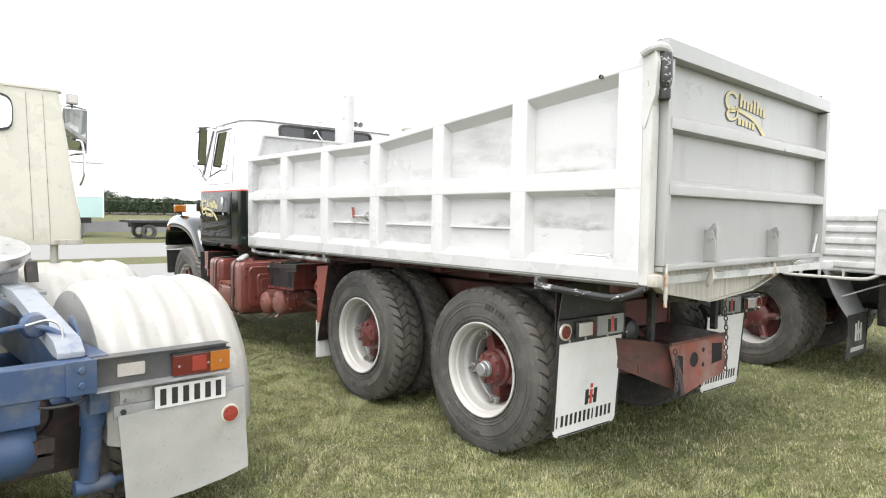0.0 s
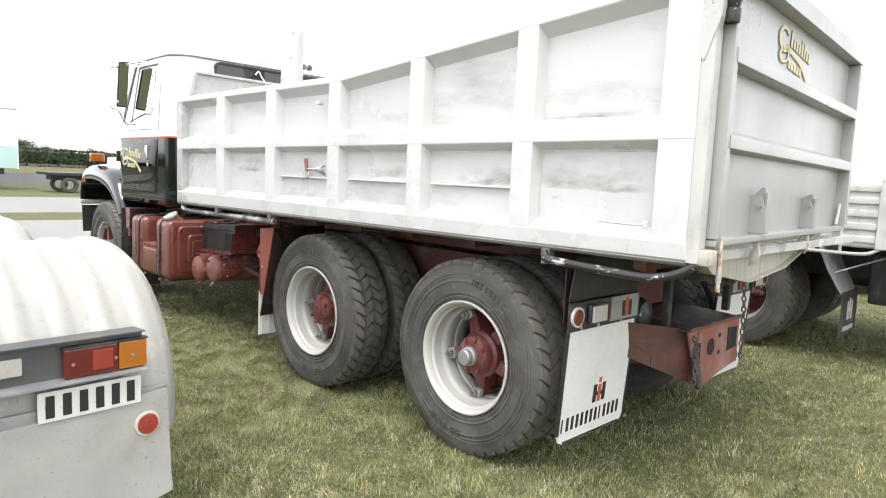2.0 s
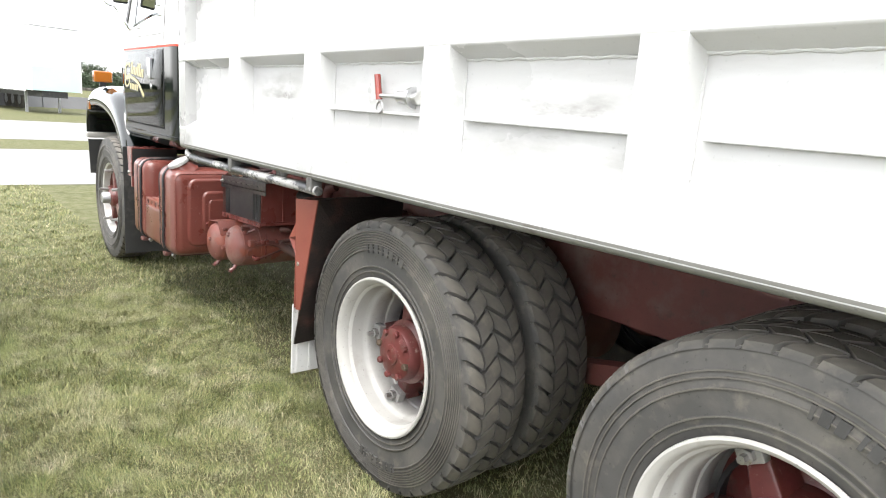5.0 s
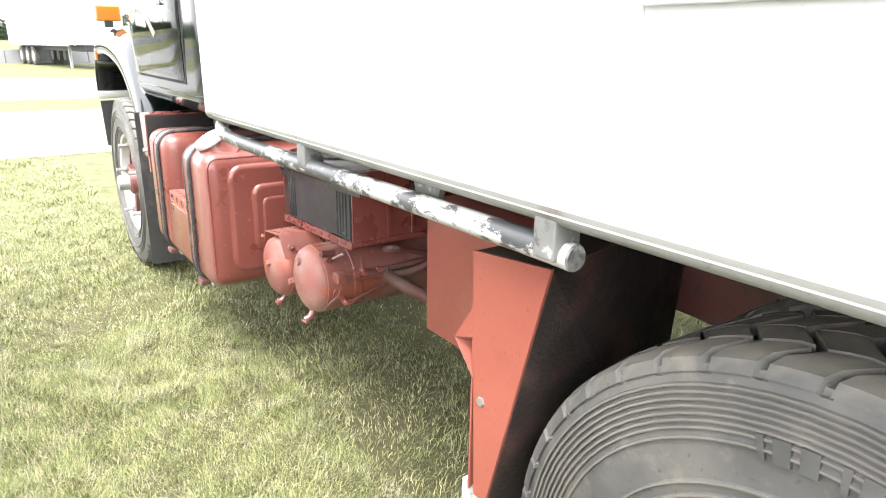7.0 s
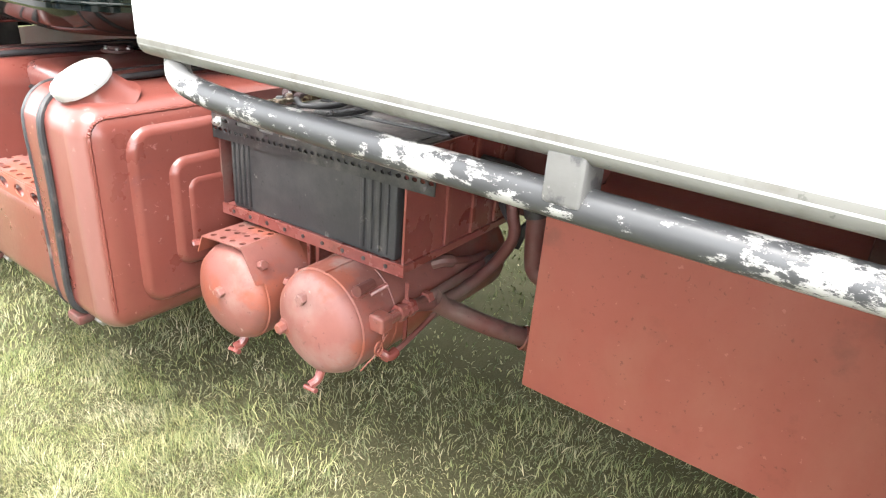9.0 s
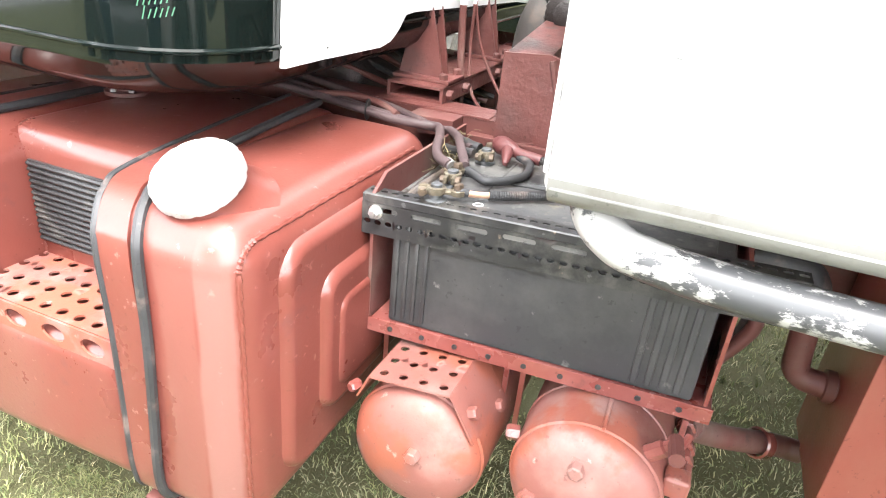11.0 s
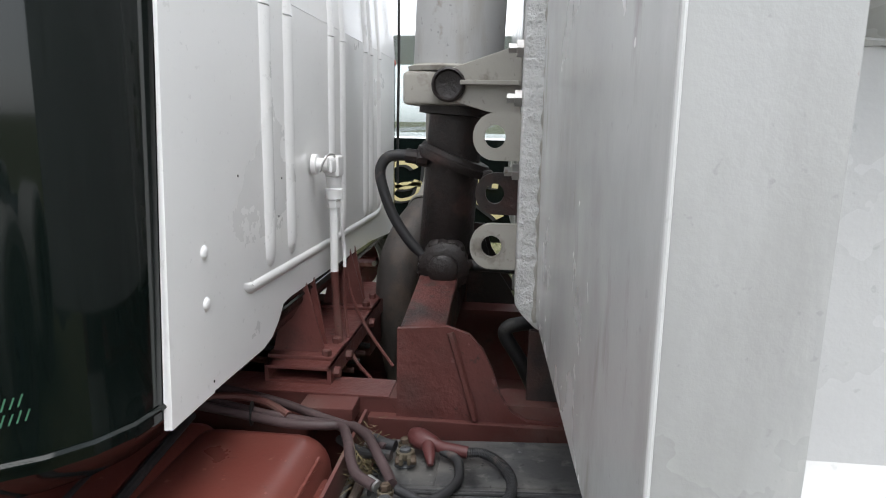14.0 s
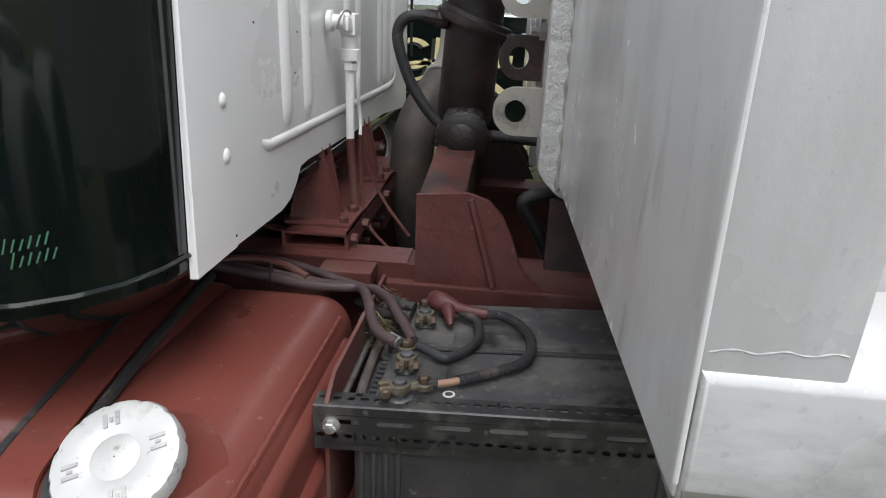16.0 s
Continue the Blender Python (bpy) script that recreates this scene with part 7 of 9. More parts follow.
part("swage", T([(-0.60, 5.185, 1.250), (-0.588, 5.178, 1.236), (-0.565, 5.1755, 1.227), (-0.52, 5.175, 1.225), (-0.2, 5.175, 1.220), (0.3, 5.175, 1.212), (0.5, 5.175, 1.213), (0.565, 5.175, 1.238), (0.58, 5.1790, 1.31)], 0.0145, 12), "cab_white", bp)
for z in (1.323, 1.247):
    part("rivet", lathe(bmesh.new(), (-0.738, 5.1595, z), (0, -1, 0), [(0.011, 0), (0.009, 0.0025), (0.005, 0.004), (0.001, 0.0042)], 16), "cab_white", bp)
for x, z in ((-0.727, 1.125), (-0.60, 1.42), (-0.40, 1.40), (-0.42, 1.33)):
    part("paint_chip", lathe(bmesh.new(), (x, 5.1648 if x > -0.7 else 5.1588, z), (0, -1, 0), [(0.0022, 0), (0.0022, 0.0008), (0.001, 0.001)], 8), "print_black", bp)
part("plug_valve", lathe(bmesh.new(), (-0.215, 5.160, 1.415), (0, -1, 0), [(0.022, 0), (0.022, 0.010), (0.014, 0.012), (0.014, 0.035), (0.001, 0.036)], 16), "cab_white", bp)
part("valve_tee", B((-0.21, 5.118, 1.395), (-0.135, 5.142, 1.425), 0.006), "cab_white", bp)
part("valve_fitting", lathe(bmesh.new(), (-0.155, 5.130, 1.335), (0, 0, 1), [(0.020, 0.0), (0.020, 0.022), (0.016, 0.024), (0.018, 0.045), (0.018, 0.085), (0.001, 0.087)], 14), "cab_white", bp)
part("brake_pipe", T([(-0.155, 5.130, 1.34), (-0.158, 5.130, 1.24), (-0.159, 5.130, 1.165)], 0.0095, 10), "cab_white", bp)
part("brake_pipe", T([(-0.159, 5.130, 1.165), (-0.160, 5.128, 1.12), (-0.165, 5.12, 1.02), (-0.17, 5.11, 0.93)], 0.0095, 10), "red_dirty", bp)
part("pipe_nut", lathe(bmesh.new(), (-0.156, 5.130, 1.315), (0, 0, 1), [(0.016, 0), (0.016, 0.014), (0.013, 0.016), (0.016, 0.018), (0.016, 0.03)], 6), "cab_white", bp, smooth=20)
part("wire", T([(-0.135, 5.130, 1.40), (-0.108, 5.125, 1.34), (-0.118, 5.122, 1.27), (-0.104, 5.120, 1.21), (-0.112, 5.118, 1.165)], 0.0042, 6), "cab_white", bp)
part("wire", T([(-0.125, 5.132, 1.40), (-0.100, 5.126, 1.33), (-0.108, 5.124, 1.25), (-0.096, 5.122, 1.17)], 0.0035, 6), "cab_white", bp)
part("wire", T([(-0.112, 5.118, 1.165), (-0.120, 5.115, 1.05), (-0.15, 5.09, 0.96), (-0.22, 5.03, 0.93)], 0.0042, 6), "red_dirty", bp)
part("wire", T([(-0.096, 5.122, 1.17), (-0.10, 5.10, 1.08), (-0.10, 5.06, 1.0), (-0.16, 4.99, 0.94)], 0.004, 6), "red_dirty", bp)
part("valve_clip", T([(-0.235, 5.140, 1.40), (-0.225, 5.128, 1.432), (-0.195, 5.122, 1.436), (-0.175, 5.122, 1.43)], 0.0025, 6), "steel", bp)
part("valve_body", B((-0.178, 5.112, 1.385), (-0.132, 5.146, 1.432), 0.005), "cab_white", bp)
part("seal_wire", T([(0.80, 5.150, 2.3), (0.80, 5.150, 1.9), (0.81, 5.150, 1.75), (0.80, 5.150, 1.5), (0.805, 5.15, 1.28)], 0.005, 6), "print_black", bp)
win = [(-0.57, 2.27), (0.54, 2.27), (0.585, 2.285), (0.60, 2.325), (0.60, 2.425), (0.585, 2.458), (0.54, 2.472), (-0.57, 2.472), (-0.612, 2.458), (-0.63, 2.425), (-0.63, 2.325), (-0.612, 2.285)]
def window_ring(pts, mid, kx, kz, y0, y1):
    bm = bmesh.new()
    lean = lambda z: 0.10 * (z - 2.1)
    loops = [[bm.verts.new((mid[0] + (x - mid[0]) * (kx if i else 1), y + lean(z), mid[1] + (z - mid[1]) * (kz if i else 1))) for x, z in pts] for i, y in ((0, y1), (0, y0), (1, y0), (1, y1))]
    n = len(pts)
    for p, q in zip(loops, loops[1:]):
        for k in range(n):
            bm.faces.new((p[k], p[(k + 1) % n], q[(k + 1) % n], q[k]))
    return bm
rw = part("rear_window", P([(x * 0.985, 2.371 + (z - 2.371) * 0.95) for x, z in win], "y", lambda x, z: 5.174 + 0.10 * (z - 2.1), lambda x, z: 5.180 + 0.10 * (z - 2.1)), "rear_glass", truck, "tinted rear window in black rubber")
part("window_rubber", window_ring(win, (-0.015, 2.371), 0.965, 0.80, 5.160, 5.184), "black", rw)
part("sun_visor_edge", T([(-0.22, 5.158, 2.395), (-0.19, 5.152, 2.43), (-0.15, 5.150, 2.37), (-0.11, 5.152, 2.33)], 0.008, 8), "cab_white", rw)
# side: door, glass, handle
def side_quad(pts, off=0.004, thick=0.006):
    """A sheet on the left cab side, following its lean. pts: (y, z)."""
    def x_at(y, z):
        lean = 0.0 if z < 1.726 else (0.012 * (z - 1.726) / 0.174 if z < 1.90 else 0.012 + 0.033 * (z - 1.9) / 0.585)
        return -1.05 + lean
    return P(pts, "x", lambda y, z: x_at(y, z) - off, lambda y, z: x_at(y, z) - off + thick)
def door_x(z):
    """The door skin bows out a little between sill and waist."""
    return -1.0565 - 0.028 * max(0.0, math.sin(math.pi * (z - 1.150) / 0.60))


door_bm = bmesh.new()
grid = [[door_bm.verts.new((-1.0555 + (door_x(1.195 + 0.505 * j / 14) + 0.0555 - 0.001 + 1.0) * f + 0.003 * (j in (0, 14)), y, 1.195 + 0.505 * j / 14)) for j in range(15)] for y, f in ((5.515, 0.0), (5.53, 0.35), (5.56, 0.72), (5.62, 0.96), (5.70, 1.0), (6.36, 1.0), (6.44, 0.7), (6.47, 0.2))]
for p, q in zip(grid, grid[1:]):
    for k in range(14):
        door_bm.faces.new((p[k], p[k + 1], q[k + 1], q[k]))
bmesh.ops.solidify(door_bm, geom=door_bm.faces[:], thickness=-0.006)
part("door", door_bm, "green_gloss", truck, "dark green passenger door", smooth=60)
part("door_edge", side_quad([(5.500, 1.185), (5.513, 1.185), (5.513, 1.705), (5.500, 1.705)], 0.0015, 0.003), "dark_gap", cab)
part("door_edge", side_quad([(5.500, 1.180), (6.42, 1.180), (6.42, 1.193), (5.500, 1.193)], 0.0015, 0.003), "dark_gap", cab)
part("door_glass", side_quad([(5.56, 1.87), (6.25, 1.87), (6.06, 2.40), (5.56, 2.40)], 0.004, 0.005), "mirror", truck, "side window reflecting the white sky")
part("glass_seal", side_quad([(6.180, 1.90), (6.205, 1.90), (6.060, 2.43), (6.035, 2.43)], 0.006, 0.006), "black", cab)
part("screen_pillar", side_quad([(6.415, 1.90), (6.475, 1.90), (6.190, 2.44), (6.140, 2.44)], 0.007, 0.006), "black", cab)
part("door_handle", B((-1.104, 5.655, 1.505), (-1.074, 5.695, 1.645), 0.008), "chrome", truck, "chrome door handle")
part("door_lock", lathe(bmesh.new(), (-1.078, 5.672, 1.455), (-1, 0, 0), [(0.018, 0), (0.018, 0.008), (0.001, 0.010)], 16), "chrome", cab)
emblem(lambda u, v, l: (door_x(1.36 + v * 0.62) - 0.0012 - l, 6.36 - u, 1.36 + v * 0.62), 0.52, cab)
# painter's small mark on the rounded corner, kept as plain slanted strokes
def corner_pt(deg, z, out=0.0015):
    a = radians(deg)
    return (-0.85 - (0.2 + out) * math.cos(a), 5.372 - (0.2 + out) * math.sin(a), z)


for row, (n, z, deg) in enumerate(((6, 1.1985, 28.5), (6, 1.1815, 30.0))):
    for i in range(n):
        d0 = deg + i * 2.2
        tall = 0.0125 + 0.004 * (i == 0) + 0.0015 * ((i * 3 + row) % 2)
        bm = bmesh.new()
        bm.faces.new([bm.verts.new(corner_pt(d0 + d, z + dz + 0.0012 * i)) for d, dz in ((0.0, 0.0), (0.55, 0.0), (1.95, tall), (1.40, tall))])
        part("sign_mark", bm, "print_green", cab, smooth=0)
part("roof_gutter", loft([(upper_outline(0.046, 6.11), 2.478), (upper_outline(0.036, 6.12), 2.482), (upper_outline(0.036, 6.12), 2.494), (upper_outline(0.050, 6.10), 2.498)], False, False), "lip_grey", up)
part("door_seam", side_quad([(5.500, 1.74), (5.507, 1.74), (5.507, 2.43), (5.500, 2.43)], 0.002, 0.003), "lip_grey", up)
part("door_seam", side_quad([(5.56, 1.80), (6.30, 1.80), (6.30, 1.807), (5.56, 1.807)], 0.002, 0.003), "lip_grey", up)
part("window_rubber", side_quad([(5.60, 2.415), (6.06, 2.415), (6.05, 2.430), (5.60, 2.430)], 0.006, 0.006), "black", up)
# mirrors
tip_of = lambda y, z0: (lambda x, z: y - 0.16 * (z - z0))
mir = part("mirror_head", P([(-1.178, 2.030), (-1.076, 2.030), (-1.076, 2.468), (-1.178, 2.468)], "y", tip_of(6.19, 2.25), tip_of(6.222, 2.25), 0.010), "black", truck, "tall west coast wing mirror")
part("mirror_glass", P([(-1.170, 2.042), (-1.084, 2.042), (-1.084, 2.456), (-1.170, 2.456)], "y", tip_of(6.184, 2.25), tip_of(6.191, 2.25)), "mirror", mir)
part("mirror_arm", T([(-0.99, 6.05, 2.462), (-1.10, 6.18, 2.480), (-1.20, 6.205, 2.470), (-1.236, 6.21, 2.435), (-1.238, 6.21, 2.25), (-1.238, 6.21, 2.05), (-1.222, 6.21, 2.010), (-1.17, 6.22, 1.998), (-1.10, 6.29, 1.93), (-1.045, 6.345, 1.868)], 0.009, 10), "chrome", mir)
part("mirror_stay", R((-1.045, 6.345, 1.868), (-1.040, 6.10, 1.864), 0.008), "chrome", mir)
for y in (6.345, 6.10):
    part("stay_foot", lathe(bmesh.new(), (-1.030, y, 1.866), (-1, 0, 0), [(0.020, 0), (0.018, 0.012), (0.008, 0.018), (0.001, 0.018)], 14), "chrome", mir)
part("mirror_stay", R((-1.17, 6.21, 2.478), (-1.00, 5.82, 2.468), 0.007), "chrome", mir)
for z in (2.08, 2.42):
    part("mirror_clamp", B((-1.244, 6.195, z - 0.012), (-1.170, 6.222, z + 0.012), 0.004), "chrome", mir)
# bonnet, wings, front wheel
part("bonnet", loft([([(-0.70, 6.45), (-0.62, 7.80), (0.62, 7.80), (0.70, 6.45)], 1.05), ([(-0.72, 6.45), (-0.63, 7.84), (0.63, 7.84), (0.72, 6.45)], 1.40), ([(-0.66, 6.45), (-0.56, 7.78), (0.56, 7.78), (0.66, 6.45)], 1.60), ([(-0.50, 6.45), (-0.42, 7.65), (0.42, 7.65), (0.50, 6.45)], 1.66)]), "cab_white", truck, "white bonnet")
def along(path, n):
    """n + 1 points spread evenly along a polyline."""
    d = [0.0]
    for p, q in zip(path, path[1:]):
        d.append(d[-1] + math.dist(p, q))
    out = []
    for i in range(n + 1):
        u = d[-1] * i / n
        k = max(j for j in range(len(d) - 1) if d[j] <= u + 1e-9)
        f = (u - d[k]) / (d[k + 1] - d[k])
        out.append(tuple(a_ + (b_ - a_) * f for a_, b_ in zip(path[k], path[k + 1])))
    return out


def front_wing(s):
    """A pressed wing: crowned top rolling over into a side that ends at the wheel arch."""
    over = along(curve_pts([(6.47, 0.93), (6.53, 1.08), (6.62, 1.20), (6.74, 1.30), (6.92, 1.385), (7.15, 1.425), (7.40, 1.44), (7.60, 1.435), (7.74, 1.40), (7.83, 1.32), (7.87, 1.18), (7.87, 1.00)], 4), 36)
    under = along(curve_pts([(6.56, 0.90), (6.64, 0.99), (6.74, 1.08), (6.88, 1.165), (7.08, 1.225), (7.30, 1.258), (7.52, 1.262), (7.70, 1.24), (7.79, 1.18), (7.82, 1.08), (7.825, 1.00)], 4), 36)
    bm = bmesh.new()
    section = ((0.58, 0.0), (0.80, -0.02), (0.92, 0.0), (0.975, 0.04), (1.015, 0.11), (1.044, 0.22), (1.062, 0.38), (1.072, 0.60), (1.074, 0.80), (1.070, 0.94), (1.062, 1.0), (1.03, 1.02), (0.70, 1.02))
    rows = [[bm.verts.new((s * x, *(a_ + (b_ - a_) * f for a_, b_ in zip(o, i)))) for x, f in section] for o, i in zip(over, under)]
    for p, q in zip(rows, rows[1:]):
        for k in range(len(section) - 1):
            bm.faces.new((p[k], p[k + 1], q[k + 1], q[k]))
    bm.faces.new(rows[0])
    bm.faces.new(rows[-1])
    return bm


for s in (-1, 1):
    part("wing", front_wing(s), "green_gloss", truck, "glossy dark green front wing", smooth=70)
    # black sheet stands in for the shade inside the wheel arch
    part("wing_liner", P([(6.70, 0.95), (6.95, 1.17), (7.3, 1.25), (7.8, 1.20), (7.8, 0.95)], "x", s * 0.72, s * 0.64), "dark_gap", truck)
    part("wing_flap", P([(s * 1.06, 0.62), (s * 0.78, 0.62), (s * 0.76, 0.94), (s * 1.07, 0.94)], "y", 7.79, 7.80), "flap_black", truck)
    part("bumper_end", B((s * 0.66, 7.77, 0.955), (s * 1.085, 7.86, 1.005), 0.012), "rim_white", truck)
    ind = part("indicator", B((s * 1.09, 7.36, 1.468), (s * 0.94, 7.43, 1.565), 0.012, 3), "amber", truck, "amber indicator lamp on the wing")
    part("indicator_foot", B((s * 1.04, 7.38, 1.430), (s * 0.99, 7.41, 1.468)), "black", ind)
    part("side_marker", B((s * 1.078, 7.66, 1.22), (s * 1.066, 7.72, 1.29), 0.003), "amber", truck)
    part("wing_mirror_post", R((s * 0.93, 6.75, 1.25), (s * 0.95, 6.80, 1.50), 0.010), "black", truck)
    part("wing_mirror", B((s * 1.00, 6.78, 1.48), (s * 0.92, 6.81, 1.60), 0.01), "black", truck)
    c = (s * 0.985, 6.885, 0.515)
    fw = part("wheel", lathe(bmesh.new(), (s * 1.085, 6.885, 0.515), (-s, 0, 0), [(0.287, 0.012), (0.300, 0.0), (0.298, -0.008), (0.280, 0.0), (0.270, 0.03), (0.264, 0.045)], 48), "rim_white", truck, "front wheel with white rim and red hub")
    part("rim_barrel", lathe(bmesh.new(), (s * 1.085, 6.885, 0.515), (-s, 0, 0), [(0.266, 0.044), (0.256, 0.07), (0.245, 0.09), (0.245, 0.2), (0.287, 0.21)], 48), "red_dirty", fw)
    part("tyre", add_tyre(bmesh.new(), c, 0.515, 0.255, 0.285, 46, s), "rubber", fw)
    part("hub", lathe(bmesh.new(), (s * 1.152, 6.885, 0.515), (-s, 0, 0), [(0.001, 0), (0.042, 0.0), (0.046, 0.01), (0.046, 0.05), (0.07, 0.06), (0.085, 0.09), (0.10, 0.13), (0.22, 0.17), (0.24, 0.19)], 32), "hub_red", fw, "red spoke hub")
    part("hub_cap", lathe(bmesh.new(), (s * 1.100, 6.885, 0.515), (s, 0, 0), [(0.048, -0.01), (0.047, 0.05), (0.040, 0.062), (0.001, 0.064)], 24), "galv", fw)
    for i in range(5):
        a = 2 * math.pi * i / 5 + 0.2
        ca, sa = math.cos(a), math.sin(a)
        m = pose(s * 1.035, 6.885 + 0.155 * ca, 0.515 + 0.155 * sa, math.degrees(a))
        bm = bmesh.new()
        bmesh.ops.create_cube(bm, size=1, matrix=m @ Matrix.Diagonal((0.06, 0.17, 0.06, 1)))
        bmesh.ops.bevel(bm, geom=bm.edges[:], offset=0.012, segments=2, profile=0.5, affect="EDGES")
        part("spoke", bm, "hub_red", fw)
        part("stud", lathe(bmesh.new(), (s * 1.055, 6.885 + 0.225 * ca, 0.515 + 0.225 * sa), (s, 0, 0), [(0.022, 0), (0.022, 0.025), (0.012, 0.026), (0.012, 0.075), (0.001, 0.076)], 8), "steel", fw, smooth=20)
part("bumper", B((-0.7, 7.84, 0.72), (0.7, 7.92, 1.0), 0.02), "rim_white", truck)
part("radiator", B((-0.55, 7.80, 1.0), (0.55, 7.86, 1.58), 0.02), "black", truck)
# roof fittings
part("roof_lamp", B((-0.07, 5.42, 2.548), (0.05, 5.48, 2.588), 0.008), "lug_cream", up, "small clearance lamp")
for x in (0.50, 0.575):
    part("roof_horn", lathe(bmesh.new(), (x, 5.44, 2.600), (0, -1, 0), [(0.001, -0.20), (0.014, -0.20), (0.014, -0.05), (0.028, 0.0), (0.040, 0.03), (0.036, 0.03), (0.012, -0.02), (0.001, -0.02)], 18), "galv", up, "chrome roof horn")
    part("horn_foot", R((x, 5.52, 2.545), (x, 5.52, 2.60), 0.008, 8), "galv", up)
# cab mounts seen under the back panel
for x in (-0.262, 0.130):
    mnt = part("cab_mount", P([(5.122, 0.998), (5.243, 0.998), (5.205, 1.165), (5.166, 1.165)], "x", x - 0.004, x + 0.004, 0.001), "red_frame", truck, "dusty red cab mount")
    part("mount_foot", B((x - 0.030, 5.098, 0.996), (x + 0.075, 5.246, 1.005), 0.002), "red_frame", mnt)
    part("mount_web", P([(5.135, 1.004), (5.235, 1.004), (5.205, 1.165), (5.166, 1.165)], "x", x + 0.052, x + 0.060), "red_frame", mnt)
    part("mount_back", P([(x, 1.004), (x + 0.056, 1.004), (x + 0.056, 1.165), (x, 1.165)], "y", 5.196, 5.203), "red_frame", mnt)
    for dx in (-0.018, 0.066):
        bolt(mnt, (x + dx, 5.116, 1.005), (0, 0, 1), 0.011, 0.014, "red_dirty")
xm = part("cab_cross_member", P([(5.092, 0.958), (5.236, 0.958), (5.236, 0.996), (5.228, 0.996), (5.228, 0.966), (5.100, 0.966), (5.100, 0.996), (5.092, 0.996)], "x", -0.336, 0.42), "red_frame", truck)
part("cross_top", B((-0.336, 5.092, 0.990), (0.42, 5.236, 0.996), 0.001), "red_frame", xm)
for x in (-0.305, -0.20, 0.05):
    bolt(xm, (x, 5.092, 0.978), (0, -1, 0), 0.012, 0.014, "red_dirty")
for s in (-1, 1):
    part("frame_top", B((s * 0.377, 4.96, 0.955), (s * 0.288, 7.0, 0.9605), 0.001), "red_frame", chassis)
part("gearbox", B((-0.26, 5.35, 0.60), (0.26, 6.3, 1.02), 0.06, 4), "grease", truck)
part("inner_arch", B((0.10, 5.10, 0.86), (0.36, 5.14, 1.0), 0.01), "red_dirty", truck)
for k in range(5):
    part("loom", T([(-0.30 + k * 0.02, 5.9, 1.00 - 0.01 * k), (-0.28 + k * 0.03, 5.6, 1.05), (-0.25 + 0.04 * k, 5.40, 0.99 + 0.02 * k), (-0.15 + 0.05 * k, 5.28, 0.93 + 0.01 * k), (-0.1 + 0.06 * k, 5.1, 0.90)], 0.008, 8), "cable" if k % 2 else "red_dirty", truck)

# ---- the neighbour: cream and blue prime mover ----
prime = thing("prime_mover", (0, 0, 0), "cream and blue prime mover with white wheel fenders, seen from behind", "truck")
UC = -0.80
for u in (UC - 0.42, UC + 0.42):
    part("frame_rail", B((u - 0.04, 0.02, 0.62), (u + 0.04, 5.0, 0.88), 0.004), "blue", prime)
cross = part("rear_beam", B((UC - 1.20, -0.05, 0.738), (-0.415, 0.05, 0.876), 0.006), "blue", prime, "blue steel rear cross beam")
part("beam_plate", B((-0.53, -0.058, 0.735), (-0.41, -0.05, 0.88), 0.003), "blue", cross)
for z in (0.775, 0.84):
    bolt(cross, (-0.47, -0.058, z), (0, -1, 0), 0.016, 0.014, "blue")
lampbar = part("lamp_channel", P([(0.0, 0.735), (0.07, 0.735), (0.07, 0.742), (0.006, 0.742), (0.006, 0.862), (0.07, 0.862), (0.07, 0.870), (-0.03, 0.874), (-0.03, 0.869), (0.0, 0.864)], "x", -0.41, 0.195), "channel_grey", prime, "grimy grey steel lamp channel")
part("channel_foot", P([(0.0, 0.735), (-0.05, 0.728), (-0.05, 0.734), (0.0, 0.742)], "x", -0.41, 0.195), "galv", lampbar)
part("tail_lamp", B((-0.078, -0.028, 0.742), (0.100, 0.0, 0.842), 0.006), "red_lens", lampbar, "red tail lamp")
part("tail_lamp", B((0.102, -0.028, 0.742), (0.202, 0.0, 0.842), 0.006), "amber", lampbar, "amber indicator lamp")
part("lens_panel", B((0.012, -0.031, 0.758), (0.082, -0.028, 0.828), 0.002), "red_reflector", lampbar)
part("lamp_hood", B((-0.082, -0.030, 0.842), (0.205, 0.0, 0.850), 0.002), "black", lampbar)
part("side_lamp", B((-0.315, -0.012, 0.775), (-0.195, 0.0, 0.835), 0.006), "clear_lens", lampbar, "cloudy white lamp")
for x in (-0.05, 0.09, 0.15):
    bolt(lampbar, (x, -0.031, 0.79), (0, -1, 0), 0.006, 0.003)
plate = part("number_plate", B((-0.158, -0.022, 0.603), (0.182, -0.016, 0.708), 0.003), "flap_white", prime, "white number plate, weathered")
for i in range(6):
    x = -0.135 + i * 0.053
    part("print_bar", B((x, -0.0245, 0.617), (x + 0.028, -0.022, 0.694), 0.001), "print_black", plate)
part("flap_strip", B((-0.33, -0.004, 0.585), (0.29, 0.006, 0.645), 0.003), "galv", prime)
for x in (-0.29, 0.26):
    bolt(prime, (x, -0.004, 0.615), (0, -1, 0), 0.014, 0.008, "black")
fl = [(-0.315, 0.60), (0.285, 0.63), (0.292, 0.40), (0.298, 0.225), (0.18, 0.200), (0.0, 0.178), (-0.18, 0.170), (-0.285, 0.172), (-0.30, 0.40)]
fp = part("mud_flap", P(fl, "y", lambda x, z: -0.012 - 0.04 * (0.63 - z), lambda x, z: -0.004 - 0.04 * (0.63 - z)), "flap_old", prime, "plain white mud flap, scuffed")
part("reflector", lathe(bmesh.new(), (0.205, -0.018, 0.515), (0, -1, 0), [(0.048, 0), (0.046, 0.006), (0.040, 0.008)], 28), "cream", fp)
